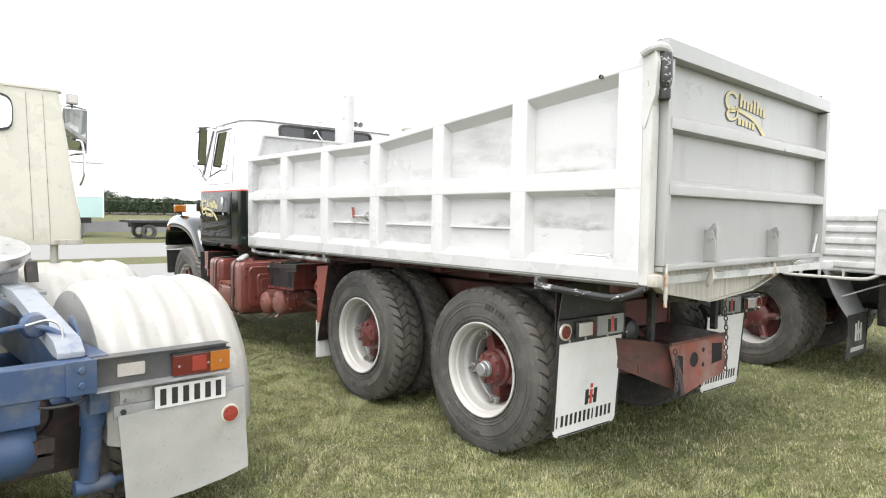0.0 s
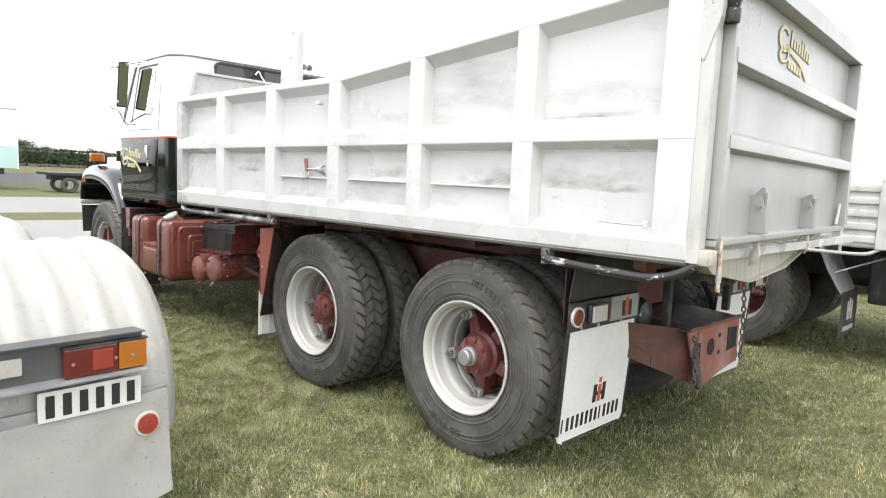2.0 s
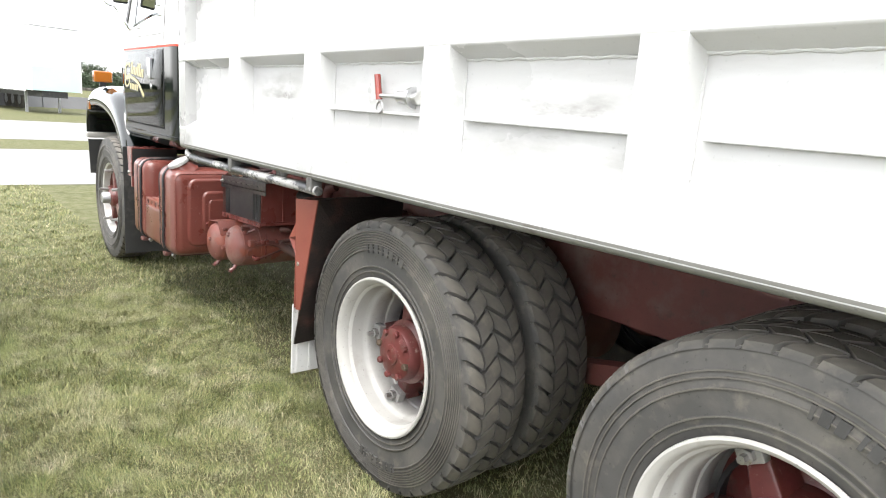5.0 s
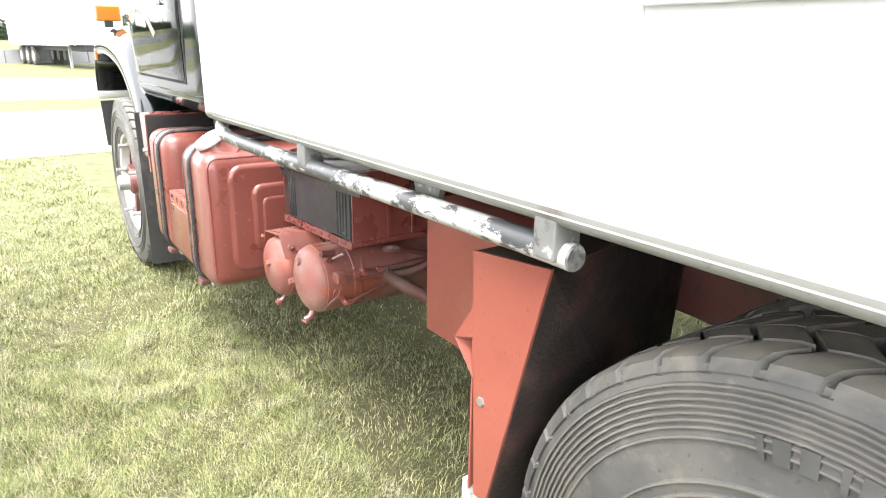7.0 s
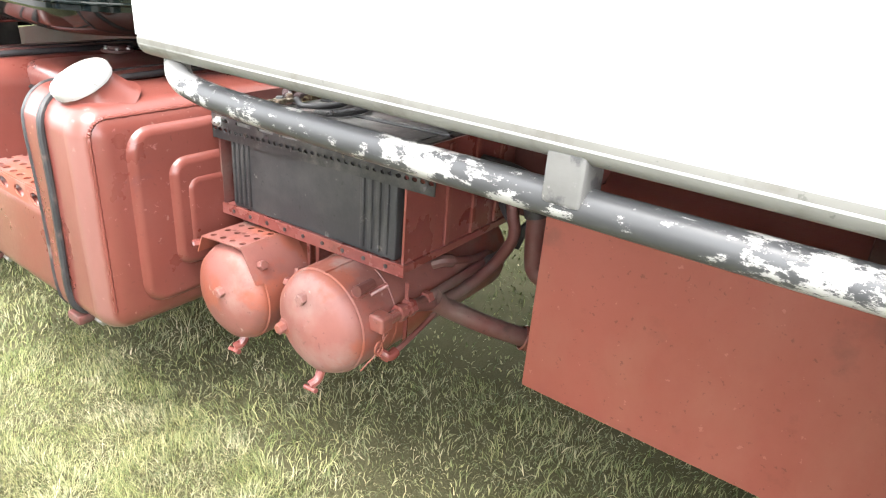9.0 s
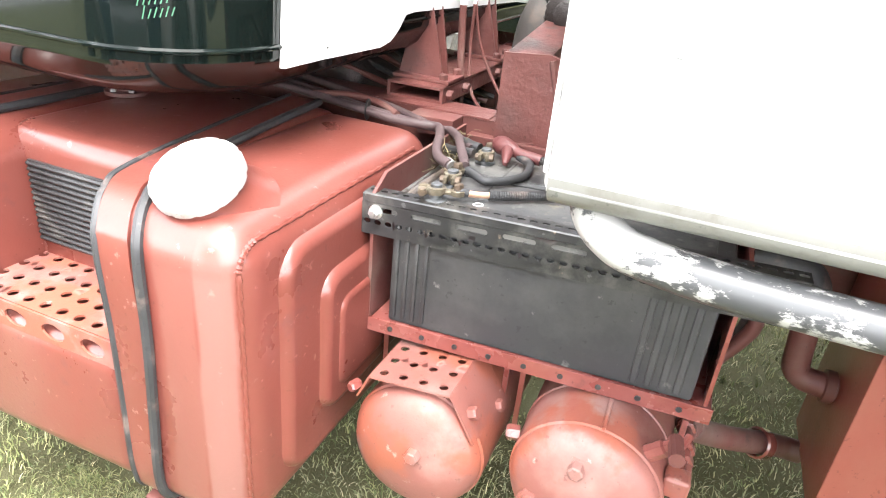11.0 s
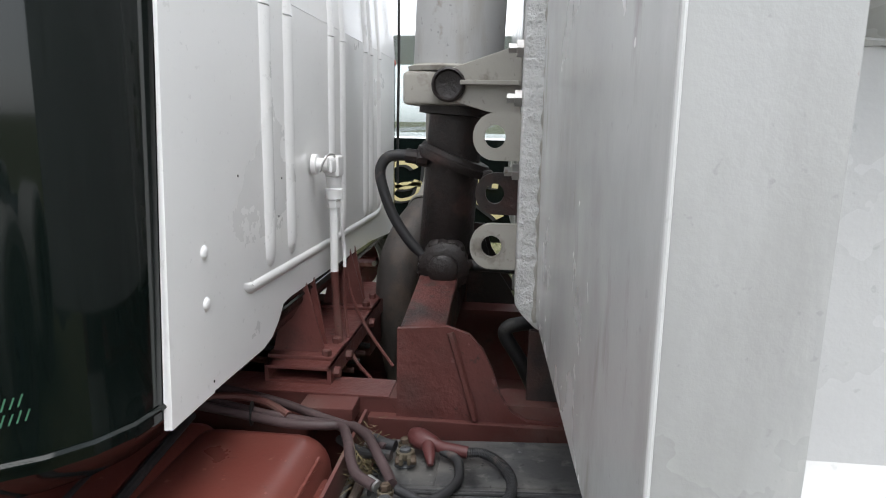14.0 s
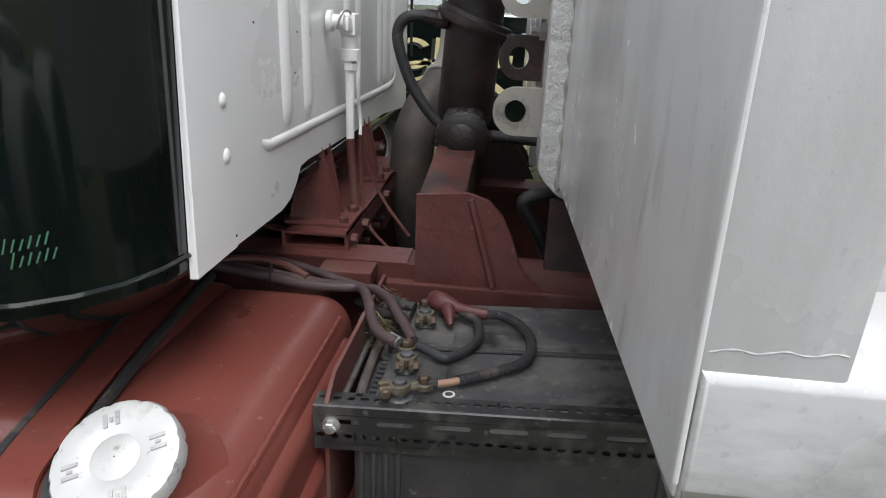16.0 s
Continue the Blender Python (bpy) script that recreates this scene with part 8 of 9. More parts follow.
part("reflector_lens", lathe(bmesh.new(), (0.205, -0.025, 0.515), (0, -1, 0), [(0.039, 0), (0.037, 0.006), (0.001, 0.008)], 28), "red_reflector", fp, "round red reflector")


def half_fender(w0, z0, r, u0, u1):
    bm = bmesh.new()
    n, rows = 30, 40
    grid = []
    for i in range(n + 1):
        a = radians(-8 + 196 * i / n)
        ring = []
        for j in range(rows + 1):
            f = j / rows
            u = u0 + (u1 - u0) * f
            edge = min(f, 1 - f)
            rr = r - (0.05 * (1 - min(1, edge / 0.10)) ** 2) + 0.010 * (1 if (math.sin(f * math.pi * 10) > 0.55 and 0.1 < f < 0.9) else 0)
            ring.append(bm.verts.new((u, w0 - rr * math.cos(a), z0 + rr * math.sin(a))))
        grid.append(ring)
    for i in range(n):
        for j in range(rows):
            bm.faces.new((grid[i][j], grid[i][j + 1], grid[i + 1][j + 1], grid[i + 1][j]))
    f = part("fender", bm, "fender_white", prime, "ribbed white plastic wheel fender")
    for u, mname in ((u0, "fender_alu"), (u1, "fender_white")):
        sb = bmesh.new()
        inner, outer_ = [], []
        for i in range(n + 1):
            a = radians(-8 + 196 * i / n)
            for lst, rr, du in ((outer_, r - 0.045, 0.0), (inner, r - (0.27 if u == u0 else 0.14), 0.012 if u == u0 else -0.012)):
                lst.append(sb.verts.new((u + du, w0 - rr * math.cos(a), z0 + rr * math.sin(a))))
        for i in range(n):
            sb.faces.new((inner[i], inner[i + 1], outer_[i + 1], outer_[i]))
        part("fender_side", sb, mname, f)
    part("fender_strap", P([(w0 - r - 0.012, 0.62), (w0 - r - 0.004, 0.62), (w0 - r * 0.93 - 0.004, z0 + r * 0.42), (w0 - r * 0.93 - 0.016, z0 + r * 0.42)], "x", u0 + 0.04, u0 + 0.09), "fender_white", f)
    bolt(f, (u0 + 0.065, w0 - r - 0.012, 0.66), (0, -1, 0), 0.010, 0.008)
    return f


for w0 in (0.64, 1.97):
    half_fender(w0, 0.53, 0.615, -0.335, 0.36)
    for u in (-0.17, 0.17):
        part("tyre", add_tyre(bmesh.new(), (u, w0, 0.50), 0.50, 0.27, 0.28, 40, 1), "rubber", prime)
    for u in (-1.45, -1.80):
        part("tyre", add_tyre(bmesh.new(), (u, w0, 0.50), 0.50, 0.27, 0.28, 40, -1), "rubber", prime)
    part("axle", R((-1.7, w0, 0.50), (0.2, w0, 0.50), 0.07), "blue", prime)
    half_fender(w0, 0.53, 0.615, -2.10, -1.28)
# coupling plate and ramps
ramp = part("ramp", P([(0.03, 0.878), (0.10, 0.885), (0.95, 1.045), (1.30, 1.045), (1.30, 1.09), (0.93, 1.09), (0.10, 0.955), (0.03, 0.905)], "x", -0.54, -0.43, 0.006), "pale_blue", prime, "pale worn blue ramp to the coupling")
part("ramp", P([(0.03, 0.878), (0.10, 0.885), (0.95, 1.045), (1.30, 1.045), (1.30, 1.09), (0.93, 1.09), (0.10, 0.955), (0.03, 0.905)], "x", -1.17, -1.06, 0.006), "pale_blue", prime)
part("deck_plate", B((-1.25, 1.15, 1.03), (-0.33, 2.0, 1.05), 0.003), "galv", prime)
fw = part("coupling_plate", lathe(bmesh.new(), (UC, 1.50, 1.235), (0, -0.16, 1), [(0.001, -0.09), (0.30, -0.09), (0.42, -0.03), (0.455, 0.02), (0.455, 0.055), (0.44, 0.070), (0.30, 0.072), (0.10, 0.070), (0.08, 0.03), (0.001, 0.03)], 48), "alu", prime, "greasy grey coupling plate")
part("pivot_block", B((-0.55, 1.38, 1.05), (-0.42, 1.60, 1.20), 0.02), "galv", fw)
part("release_handle", P([(1.18, 1.10), (1.24, 1.10), (1.27, 1.18), (1.22, 1.22)], "x", -0.42, -0.36, 0.006), "grease", fw)
part("side_bracket", P([(0.10, 0.88), (0.36, 0.88), (0.34, 1.02), (0.28, 1.02)], "x", -0.42, -0.41), "blue", prime)
# tank, strut, springs, hoses
tankb = part("air_tank", lathe(bmesh.new(), (-1.55, 0.10, 0.52), (1, 0, 0), [(0.001, -0.03), (0.09, -0.02), (0.125, 0.02), (0.128, 0.05), (0.128, 0.85), (0.122, 0.89), (0.09, 0.93), (0.001, 0.945)], 36), "blue", prime, "blue steel air tank")
part("tank_band", lathe(bmesh.new(), (-0.84, 0.10, 0.52), (1, 0, 0), [(0.128, 0), (0.133, 0.003), (0.133, 0.015), (0.128, 0.018)], 36), "blue", tankb)
part("tank_mount", B((-1.3, -0.03, 0.63), (-0.615, 0.06, 0.735), 0.008), "blue", prime)
strut = part("shock_absorber", R((-0.40, 0.12, 0.30), (-0.385, 0.11, 0.56), 0.044, 24), "blue", prime, "blue shock absorber")
part("strut_sleeve", R((-0.385, 0.11, 0.55), (-0.38, 0.11, 0.72), 0.052, 24), "blue", strut)
part("strut_eye", lathe(bmesh.new(), (-0.46, 0.12, 0.27), (1, 0, 0), [(0.036, 0), (0.036, 0.16), (0.02, 0.16), (0.02, 0.2)], 18, caps=True), "blue", strut)
part("leaf_spring", P([(0.0, 0.50), (0.6, 0.36), (1.3, 0.44), (1.3, 0.50), (0.6, 0.43), (0.0, 0.56)], "x", -0.74, -0.56), "grease", prime, "dark leaf spring")
part("leaf_spring", P([(0.02, 0.42), (0.6, 0.29), (1.25, 0.37), (1.25, 0.43), (0.6, 0.345), (0.02, 0.48)], "x", -0.74, -0.56), "grease", prime)
# added filler sheet that supplies the dark of the chassis interior
part("inner_guard", P([(-1.10, 0.30), (-0.36, 0.30), (-0.36, 0.62), (-1.10, 0.62)], "y", 0.30, 0.306), "grease", prime, "added dark filler sheet under the chassis")
part("brake_pot", lathe(bmesh.new(), (-0.62, 0.40, 0.60), (0, -1, 0), [(0.001, 0), (0.11, 0.01), (0.115, 0.13), (0.09, 0.17), (0.001, 0.18)], 24), "grease", prime)
part("knuckle", lathe(bmesh.new(), (-0.58, 0.28, 1.00), (0.2, -1, 0), [(0.055, 0), (0.06, 0.02), (0.05, 0.05), (0.03, 0.06), (0.001, 0.06)], 20), "blue", prime)
part("air_line", T([(-1.1, 0.2, 0.96), (-0.8, 0.22, 0.98), (-0.62, 0.24, 1.0), (-0.52, 0.2, 0.98), (-0.47, 0.12, 0.93), (-0.48, 0.08, 0.89)], 0.014, 10), "blue", prime)
part("air_line", T([(-0.62, 0.2, 1.01), (-0.54, 0.17, 1.03), (-0.50, 0.13, 1.0), (-0.50, 0.10, 0.92)], 0.006, 10), "steel", prime)
part("air_line", T([(-0.75, 0.02, 0.74), (-0.60, -0.03, 0.70), (-0.48, -0.03, 0.70), (-0.42, 0.02, 0.73)], 0.008, 8), "cable", prime)
# cab
def pm_outline(i):
    r = 0.06
    x0, x1, y0, y1 = -1.94 + i, 0.345 - i, 3.0 + i * 0.5, 4.55
    pts = [(x0, y1)] + [(x0 + r + r * math.cos(a), y0 + r + r * math.sin(a)) for a in (math.pi, math.pi * 1.25, math.pi * 1.5)] + [(x1 - r + r * math.cos(a), y0 + r + r * math.sin(a)) for a in (math.pi * 1.5, math.pi * 1.75, math.pi * 2)] + [(x1, y1)]
    return pts
pmc = part("cab", loft([(pm_outline(0.005), 1.225), (pm_outline(0.0), 1.24), (pm_outline(0.0), 1.40), (pm_outline(0.135), 2.47), (pm_outline(0.145), 2.49), (pm_outline(0.24), 2.525), (pm_outline(0.5), 2.55)]), "cream", prime, "cream painted sleeper-less cab")
part("gutter", loft([(pm_outline(0.133), 2.475), (pm_outline(0.115), 2.478), (pm_outline(0.115), 2.495), (pm_outline(0.133), 2.498)], False, False), "cream", pmc)
for u0, u1 in ((0.10, 0.075), (-0.02, -0.045), (-0.45, -0.46)):
    for z0, z1 in ((1.26, 1.40), (1.40, 2.44)):
        part("panel_seam", P([(u0 + (u1 - u0) * (z0 - 1.26) / 1.18, z0), (u0 + (u1 - u0) * (z0 - 1.26) / 1.18 + 0.004, z0), (u0 + (u1 - u0) * (z1 - 1.26) / 1.18 + 0.004, z1), (u0 + (u1 - u0) * (z1 - 1.26) / 1.18, z1)], "y", lambda x, z: 2.9975 + 0.063 * max(0, z - 1.4), lambda x, z: 3.002 + 0.063 * max(0, z - 1.4)), "seam_rust", pmc)
pw = [(-0.95, 2.12), (-0.21, 2.12), (-0.165, 2.135), (-0.142, 2.17), (-0.135, 2.22), (-0.135, 2.32), (-0.145, 2.37), (-0.170, 2.40), (-0.21, 2.415), (-0.95, 2.415)]
part("window_rubber", P(pw, "y", lambda x, z: 2.986 + 0.063 * (z - 1.4), lambda x, z: 3.004 + 0.063 * (z - 1.4)), "black", pmc)
part("window_glass", P([(x * 0.97 - 0.012, 2.268 + (z - 2.268) * 0.86) for x, z in pw], "y", lambda x, z: 2.982 + 0.063 * (z - 1.4), lambda x, z: 2.988 + 0.063 * (z - 1.4)), "mirror", pmc, "rear window reflecting sky")
part("pressing", T([(-0.30, 2.998, 1.30), (-0.30, 3.017, 1.70), (-0.32, 3.026, 1.86), (-0.42, 3.030, 1.92), (-0.70, 3.030, 1.92)], 0.005, 8), "cream", pmc)
part("sill", B((0.10, 2.985, 1.222), (0.335, 3.0, 1.262), 0.004), "chute", pmc)
part("cab_foot", R((0.15, 3.1, 0.9), (0.15, 3.1, 1.23), 0.03), "cream", pmc)
mh = part("mirror_head", P([(0.335, 2.05), (0.535, 2.05), (0.535, 2.42), (0.335, 2.42)], "y", tip_of(3.55, 2.23), tip_of(3.60, 2.23), 0.012), "galv", prime, "large chrome backed wing mirror")
part("mirror_glass", P([(0.348, 2.063), (0.522, 2.063), (0.522, 2.407), (0.348, 2.407)], "y", tip_of(3.542, 2.23), tip_of(3.551, 2.23)), "mirror", mh)
part("mirror_stay", T([(0.27, 3.7, 2.46), (0.42, 3.63, 2.45), (0.52, 3.63, 2.44), (0.548, 3.63, 2.40), (0.548, 3.63, 2.07), (0.52, 3.63, 2.03), (0.42, 3.63, 2.01), (0.32, 3.7, 1.94)], 0.010, 8), "chrome", mh)
part("work_lamp", B((0.37, 3.56, 2.46), (0.47, 3.62, 2.555), 0.014), "galv", mh)
part("lamp_lens", B((0.380, 3.553, 2.470), (0.460, 3.561, 2.545), 0.006), "clear_lens", mh)
part("lamp_post", R((0.42, 3.59, 2.42), (0.42, 3.59, 2.47), 0.010, 8), "black", mh)
part("grab_handle", T([(0.33, 3.12, 2.10), (0.37, 3.10, 2.08), (0.385, 3.10, 1.95), (0.38, 3.10, 1.80), (0.355, 3.12, 1.72)], 0.010, 8), "chrome", pmc)
part("roof_aerial", R((-0.05, 3.2, 2.49), (-0.05, 3.2, 2.58), 0.004), "steel", pmc)
part("fuel_tank", B((-2.05, 3.2, 0.5), (0.42, 4.2, 1.0), 0.08, 4), "galv", prime)
for u in (-1.8, 0.22):
    part("tyre", add_tyre(bmesh.new(), (u, 4.9, 0.5), 0.50, 0.26, 0.28, 40, 1), "rubber", prime)
prime.matrix_basis = pose(-2.855, 1.50, -0.03, 0, 0, 4)

# ---- the other neighbour: dropside truck with a dark green cab ----
drop = thing("dropside_truck", (0, 0, 0), "grey dropside truck with dark chassis and green cab, parked alongside", "truck")
deck = part("deck", B((2.66, -2.82, 1.028), (5.0, 4.35, 1.06), 0.006), "grey_paint", drop)
for s, x in ((-1, 2.65), (1, 5.0)):
    for j in range(5):
        y0, y1 = -2.80 + j * 1.55, min(4.30, -2.80 + (j + 1) * 1.55 - 0.03)
        board = part("drop_side", B((x - 0.012, y0, 1.04), (x + 0.012, y1, 1.55), 0.004), "tray_grey", drop, "corrugated grey drop side")
        for z in (1.10, 1.205, 1.31, 1.415, 1.515):
            part("side_rib", B((x - 0.030, y0 + 0.02, z - 0.028), (x + 0.0, y1 - 0.02, z + 0.028), 0.010), "tray_grey", board)
        part("stake", B((x - 0.045, y1 - 0.04, 1.028), (x + 0.03, y1 + 0.05, 1.60), 0.006), "tray_grey", drop)
part("tail_board", B((2.66, -2.86, 1.04), (5.0, -2.83, 1.55), 0.004), "tray_grey", drop)
part("rope_rail", T([(2.64, 1.16, 1.03), (2.61, 1.08, 0.985), (2.60, 0.98, 0.976), (2.60, 0.70, 0.976), (2.60, 0.46, 0.978), (2.61, 0.36, 0.99), (2.64, 0.28, 1.035)], 0.015, 10), "rim_white", drop)
for y in (0.92, 0.76, 0.56):
    part("rail_hanger", B((2.592, y - 0.010, 0.976), (2.612, y + 0.010, 1.045)), "rim_white", drop)
for x in (3.43, 4.25):
    part("frame_rail", B((x - 0.05, -1.6, 0.70), (x + 0.05, 7.3, 0.96), 0.004), "black", drop)
for y in (0.0, 1.4, 3.2):
    part("cross_member", B((3.4, y - 0.04, 0.75), (4.3, y + 0.04, 0.92)), "black", drop)
for y in (1.45, 5.9):
    for s, x in ((-1, 2.92), (1, 4.76)):
        w = part("wheel", lathe(bmesh.new(), (x + s * 0.10, y, 0.50), (-s, 0, 0), [(0.287, 0.0), (0.298, -0.008), (0.275, 0.01), (0.262, 0.06), (0.25, 0.10), (0.245, 0.22)], 40), "rim_white" if y > 3 else "rim_white", drop)
        part("tyre", add_tyre(bmesh.new(), (x, y, 0.50), 0.50, 0.27, 0.28, 40, s), "rubber", w)
        part("hub", lathe(bmesh.new(), (x + s * 0.095, y, 0.50), (-s, 0, 0), [(0.24, 0.20), (0.13, 0.18), (0.12, 0.09), (0.095, 0.07), (0.06, 0.05), (0.001, 0.045)], 28), "hub_red", w, "red hub")
        for k in range(5):
            a = k * 2 * math.pi / 5 + 0.6
            part("spoke", R((x + s * -0.02, y + 0.10 * math.cos(a), 0.50 + 0.10 * math.sin(a)), (x + s * 0.0, y + 0.235 * math.cos(a), 0.50 + 0.235 * math.sin(a)), 0.038, 10), "hub_red", w)
            part("stud", R((x + s * 0.0, y + 0.225 * math.cos(a), 0.50 + 0.225 * math.sin(a)), (x + s * 0.055, y + 0.225 * math.cos(a), 0.50 + 0.225 * math.sin(a)), 0.018, 8), "steel", w)
        if y < 3:
            part("tyre", add_tyre(bmesh.new(), (x - s * 0.33, y, 0.50), 0.50, 0.27, 0.28, 40, s), "rubber", w)
    part("axle", R((2.9, y, 0.5), (4.8, y, 0.5), 0.07), "black", drop)
for x0 in (2.60, 4.40):
    hang = part("flap_arm", P([(0.70, 1.03), (0.62, 0.84), (0.545, 0.70), (0.508, 0.632), (0.516, 0.626), (0.565, 0.70), (0.64, 0.83), (0.73, 1.03)], "x", x0, x0 + 0.46, 0.002), "galv", drop, "bent grey flap hanger")
    lean = lambda x, z: 0.500 + 0.035 * ((z - 0.64) / 0.39) ** 2 - 0.03 * (0.64 - z) / 0.39
    dflap = part("mud_flap", P([(x0, 0.25), (x0 + 0.46, 0.275), (x0 + 0.46, 0.46), (x0 + 0.46, 0.645), (x0, 0.645), (x0, 0.45)], "y", lambda x, z: lean(x, z), lambda x, z: lean(x, z) + 0.010), "flap_black", drop, "black rubber mud flap with pale marks")
    part("hang_stay", R((x0 + 0.1, 0.60, 0.80), (x0 + 0.42, 0.10, 1.03), 0.008, 8), "galv", drop)
    for u0, u1, v0, v1 in ((0.15, 0.19, 0.40, 0.56), (0.27, 0.31, 0.40, 0.56), (0.215, 0.245, 0.40, 0.58), (0.19, 0.27, 0.465, 0.50), (0.07, 0.39, 0.305, 0.345)):
        part("print_bar", P([(x0 + u0, v0), (x0 + u1, v0), (x0 + u1, v1), (x0 + u0, v1)], "y", lambda x, z: lean(x, z) - 0.004, lambda x, z: lean(x, z) - 0.001), "rim_white", dflap)
# added boxes, black to give the shade beneath the deck
part("tool_box", B((3.05, -1.25, 0.52), (3.36, 0.42, 0.955), 0.02), "black", drop, "added black box that darkens the space under the deck")
part("tool_box", B((4.32, -1.25, 0.52), (4.62, 0.95, 0.955), 0.02), "black", drop)
dcab = part("cab", loft([([(2.72, 4.5), (2.70, 6.1), (4.98, 6.1), (4.96, 4.5)], 0.72), ([(2.68, 4.46), (2.66, 6.2), (5.02, 6.2), (5.0, 4.46)], 0.85), ([(2.68, 4.46), (2.66, 6.2), (5.02, 6.2), (5.0, 4.46)], 1.40)]), "green", drop, "dark green cab")
part("cab_top", loft([([(2.68, 4.46), (2.68, 4.62), (5.0, 4.62), (5.0, 4.46)], 1.401), ([(2.76, 4.50), (2.76, 4.64), (4.92, 4.64), (4.92, 4.50)], 2.05)]), "green", drop)
part("roof", loft([([(2.74, 4.5), (2.74, 5.95), (4.94, 5.95), (4.94, 4.5)], 2.05), ([(2.82, 4.56), (2.82, 5.85), (4.86, 5.85), (4.86, 4.56)], 2.12)]), "cab_white", drop)
for y in (5.05, 6.05):
    part("pillar", B((2.70, y, 1.40), (2.75, y + 0.06, 2.06)), "green", drop)
part("door_glass", B((2.70, 4.64, 1.41), (2.706, 6.06, 2.05)), "glass", drop, "clear side window")
part("handle", B((2.63, 4.60, 1.285), (2.66, 4.76, 1.31), 0.006), "chrome", drop)
emblem(lambda u, v, l: (2.6635 - l, 5.56 - u, 0.86 + v * 0.62), 0.78, dcab)
part("bonnet", B((2.85, 6.1, 0.75), (4.85, 7.4, 1.42), 0.08, 4), "green", drop)
part("mirror_frame", T([(2.66, 6.02, 1.55), (2.52, 5.98, 1.50), (2.47, 5.95, 1.60), (2.47, 5.95, 1.95), (2.52, 5.98, 2.0), (2.70, 6.0, 2.02)], 0.010, 8), "black", drop)

# ---- distance ----
def grassy_bank():
    bm = bmesh.new()
    prof = ((46.4, -0.05), (46.7, 0.62), (48.5, 0.86), (52.0, 1.0), (66.0, 1.08), (90.0, 1.0), (120.0, -0.1))
    rows = [[bm.verts.new((x, y, z + 0.08 * math.sin(x * 0.7) * (0.8 < z))) for y, z in prof] for x in range(-160, 201, 8)]
    for p, q in zip(rows, rows[1:]):
        for k in range(len(prof) - 1):
            bm.faces.new((p[k], q[k], q[k + 1], p[k + 1]))
    return solo("bank", bm, "lawn", "low grassy bank behind the track", "bank", kind="structure")


grassy_bank()
for i in range(40):
    x = -80 + i * 4.0
    solo("barrier", P([(45.7, 0.0), (46.4, 0.0), (46.2, 0.70), (45.9, 0.70)], "x", x, x + 3.96), "concrete", "grey concrete track barrier", "barrier", "track barriers", smooth=0)


def hedge():
    rs = np.random.RandomState(3)
    n = 26000
    x = rs.uniform(-60, 110, n)
    top = 2.42 + 0.06 * np.sin(x * 0.9) + 0.05 * np.sin(x * 2.3)
    side = rs.rand(n) < 0.7
    y = np.where(side, 66.0 - 0.15 * rs.rand(n), rs.uniform(66, 67.5, n))
    z = np.where(side, rs.uniform(1.05, 0.95, n) + (top - 1.05) * rs.rand(n), top + 0.12 * rs.rand(n))
    c = np.stack([x, y, z], 1)
    a, b = rs.normal(size=(n, 3)), rs.normal(size=(n, 3))
    a *= 0.16 / np.linalg.norm(a, axis=1)[:, None]
    b *= 0.10 / np.linalg.norm(b, axis=1)[:, None]
    v = np.stack([c - a, c + b, c + a, c - b], 1).reshape(-1, 3)
    me = bpy.data.meshes.new("hedge")
    me.from_pydata(v.tolist(), [], (np.arange(n)[:, None] * 4 + np.arange(4)).tolist())
    me.materials.append(M["hedge"])
    return tagged(new("hedge", me), "long clipped dark green hedge on the bank", "hedge", kind="stuff")


hedge()
solo("hedge_core", B((-60, 66.1, 0.9), (110, 67.3, 2.36), 0.15), "hedge", "dense dark heart of the clipped hedge", "hedge", kind="structure")
for i in range(22):
    x = 6.0 + i * 0.72
    t = solo("track_tyre", add_tyre(bmesh.new(), (0, 0, 0), 0.34, 0.22, 0.2, 4), "rubber", "old black tyre lying on the bank", "tyre", "tyres on the bank")
    t.matrix_basis = pose(x, 57.5 + 0.3 * math.sin(i * 2.1), 1.15, 0, 90, i * 30)


def far_tree(x, y, h):
    t = thing("tree", (x, y, 1.2), "far gum tree with a thin grey-green crown", "tree")
    rs = random.Random(int(x * 10))
    tb = bmesh.new()
    tube(tb, [(x, y, 1.1), (x + 0.1, y, 2.5), (x - 0.1, y, h * 0.7)], lambda f: 0.16 - 0.10 * f, 8)
    tips = []
    for k in range(7):
        a = k * 0.9
        q = (x + math.cos(a) * h * 0.28, y + math.sin(a) * 0.8, h * (0.62 + 0.05 * (k % 4)))
        tube(tb, [(x, y, h * 0.45), ((x + q[0]) / 2, y, h * 0.6), q], lambda f: 0.06 - 0.04 * f, 6)
        tips.append(Vector(q))
    part("trunk", tb, "bark", t)
    cb = bmesh.new()
    for k in range(2600):
        c = rs.choice(tips) + Vector((rs.gauss(0, h * 0.12), rs.gauss(0, 0.5), rs.gauss(0, h * 0.055)))
        d = Vector((rs.uniform(-1, 1), rs.uniform(-1, 1), rs.uniform(-1, 1))).normalized() * 0.10
        e = d.cross(Vector((rs.uniform(-1, 1), rs.uniform(-1, 1), 1))).normalized() * 0.05
        cb.faces.new([cb.verts.new(p) for p in (c - d, c + e, c + d, c - e)])
    part("crown", cb, "hedge", t, smooth=0)


far_tree(12.6, 78.0, 4.6)
far_tree(16.5, 79.0, 3.6)
far_tree(22.0, 82.0, 3.6)
far_tree(-6.0, 80.0, 4.2)

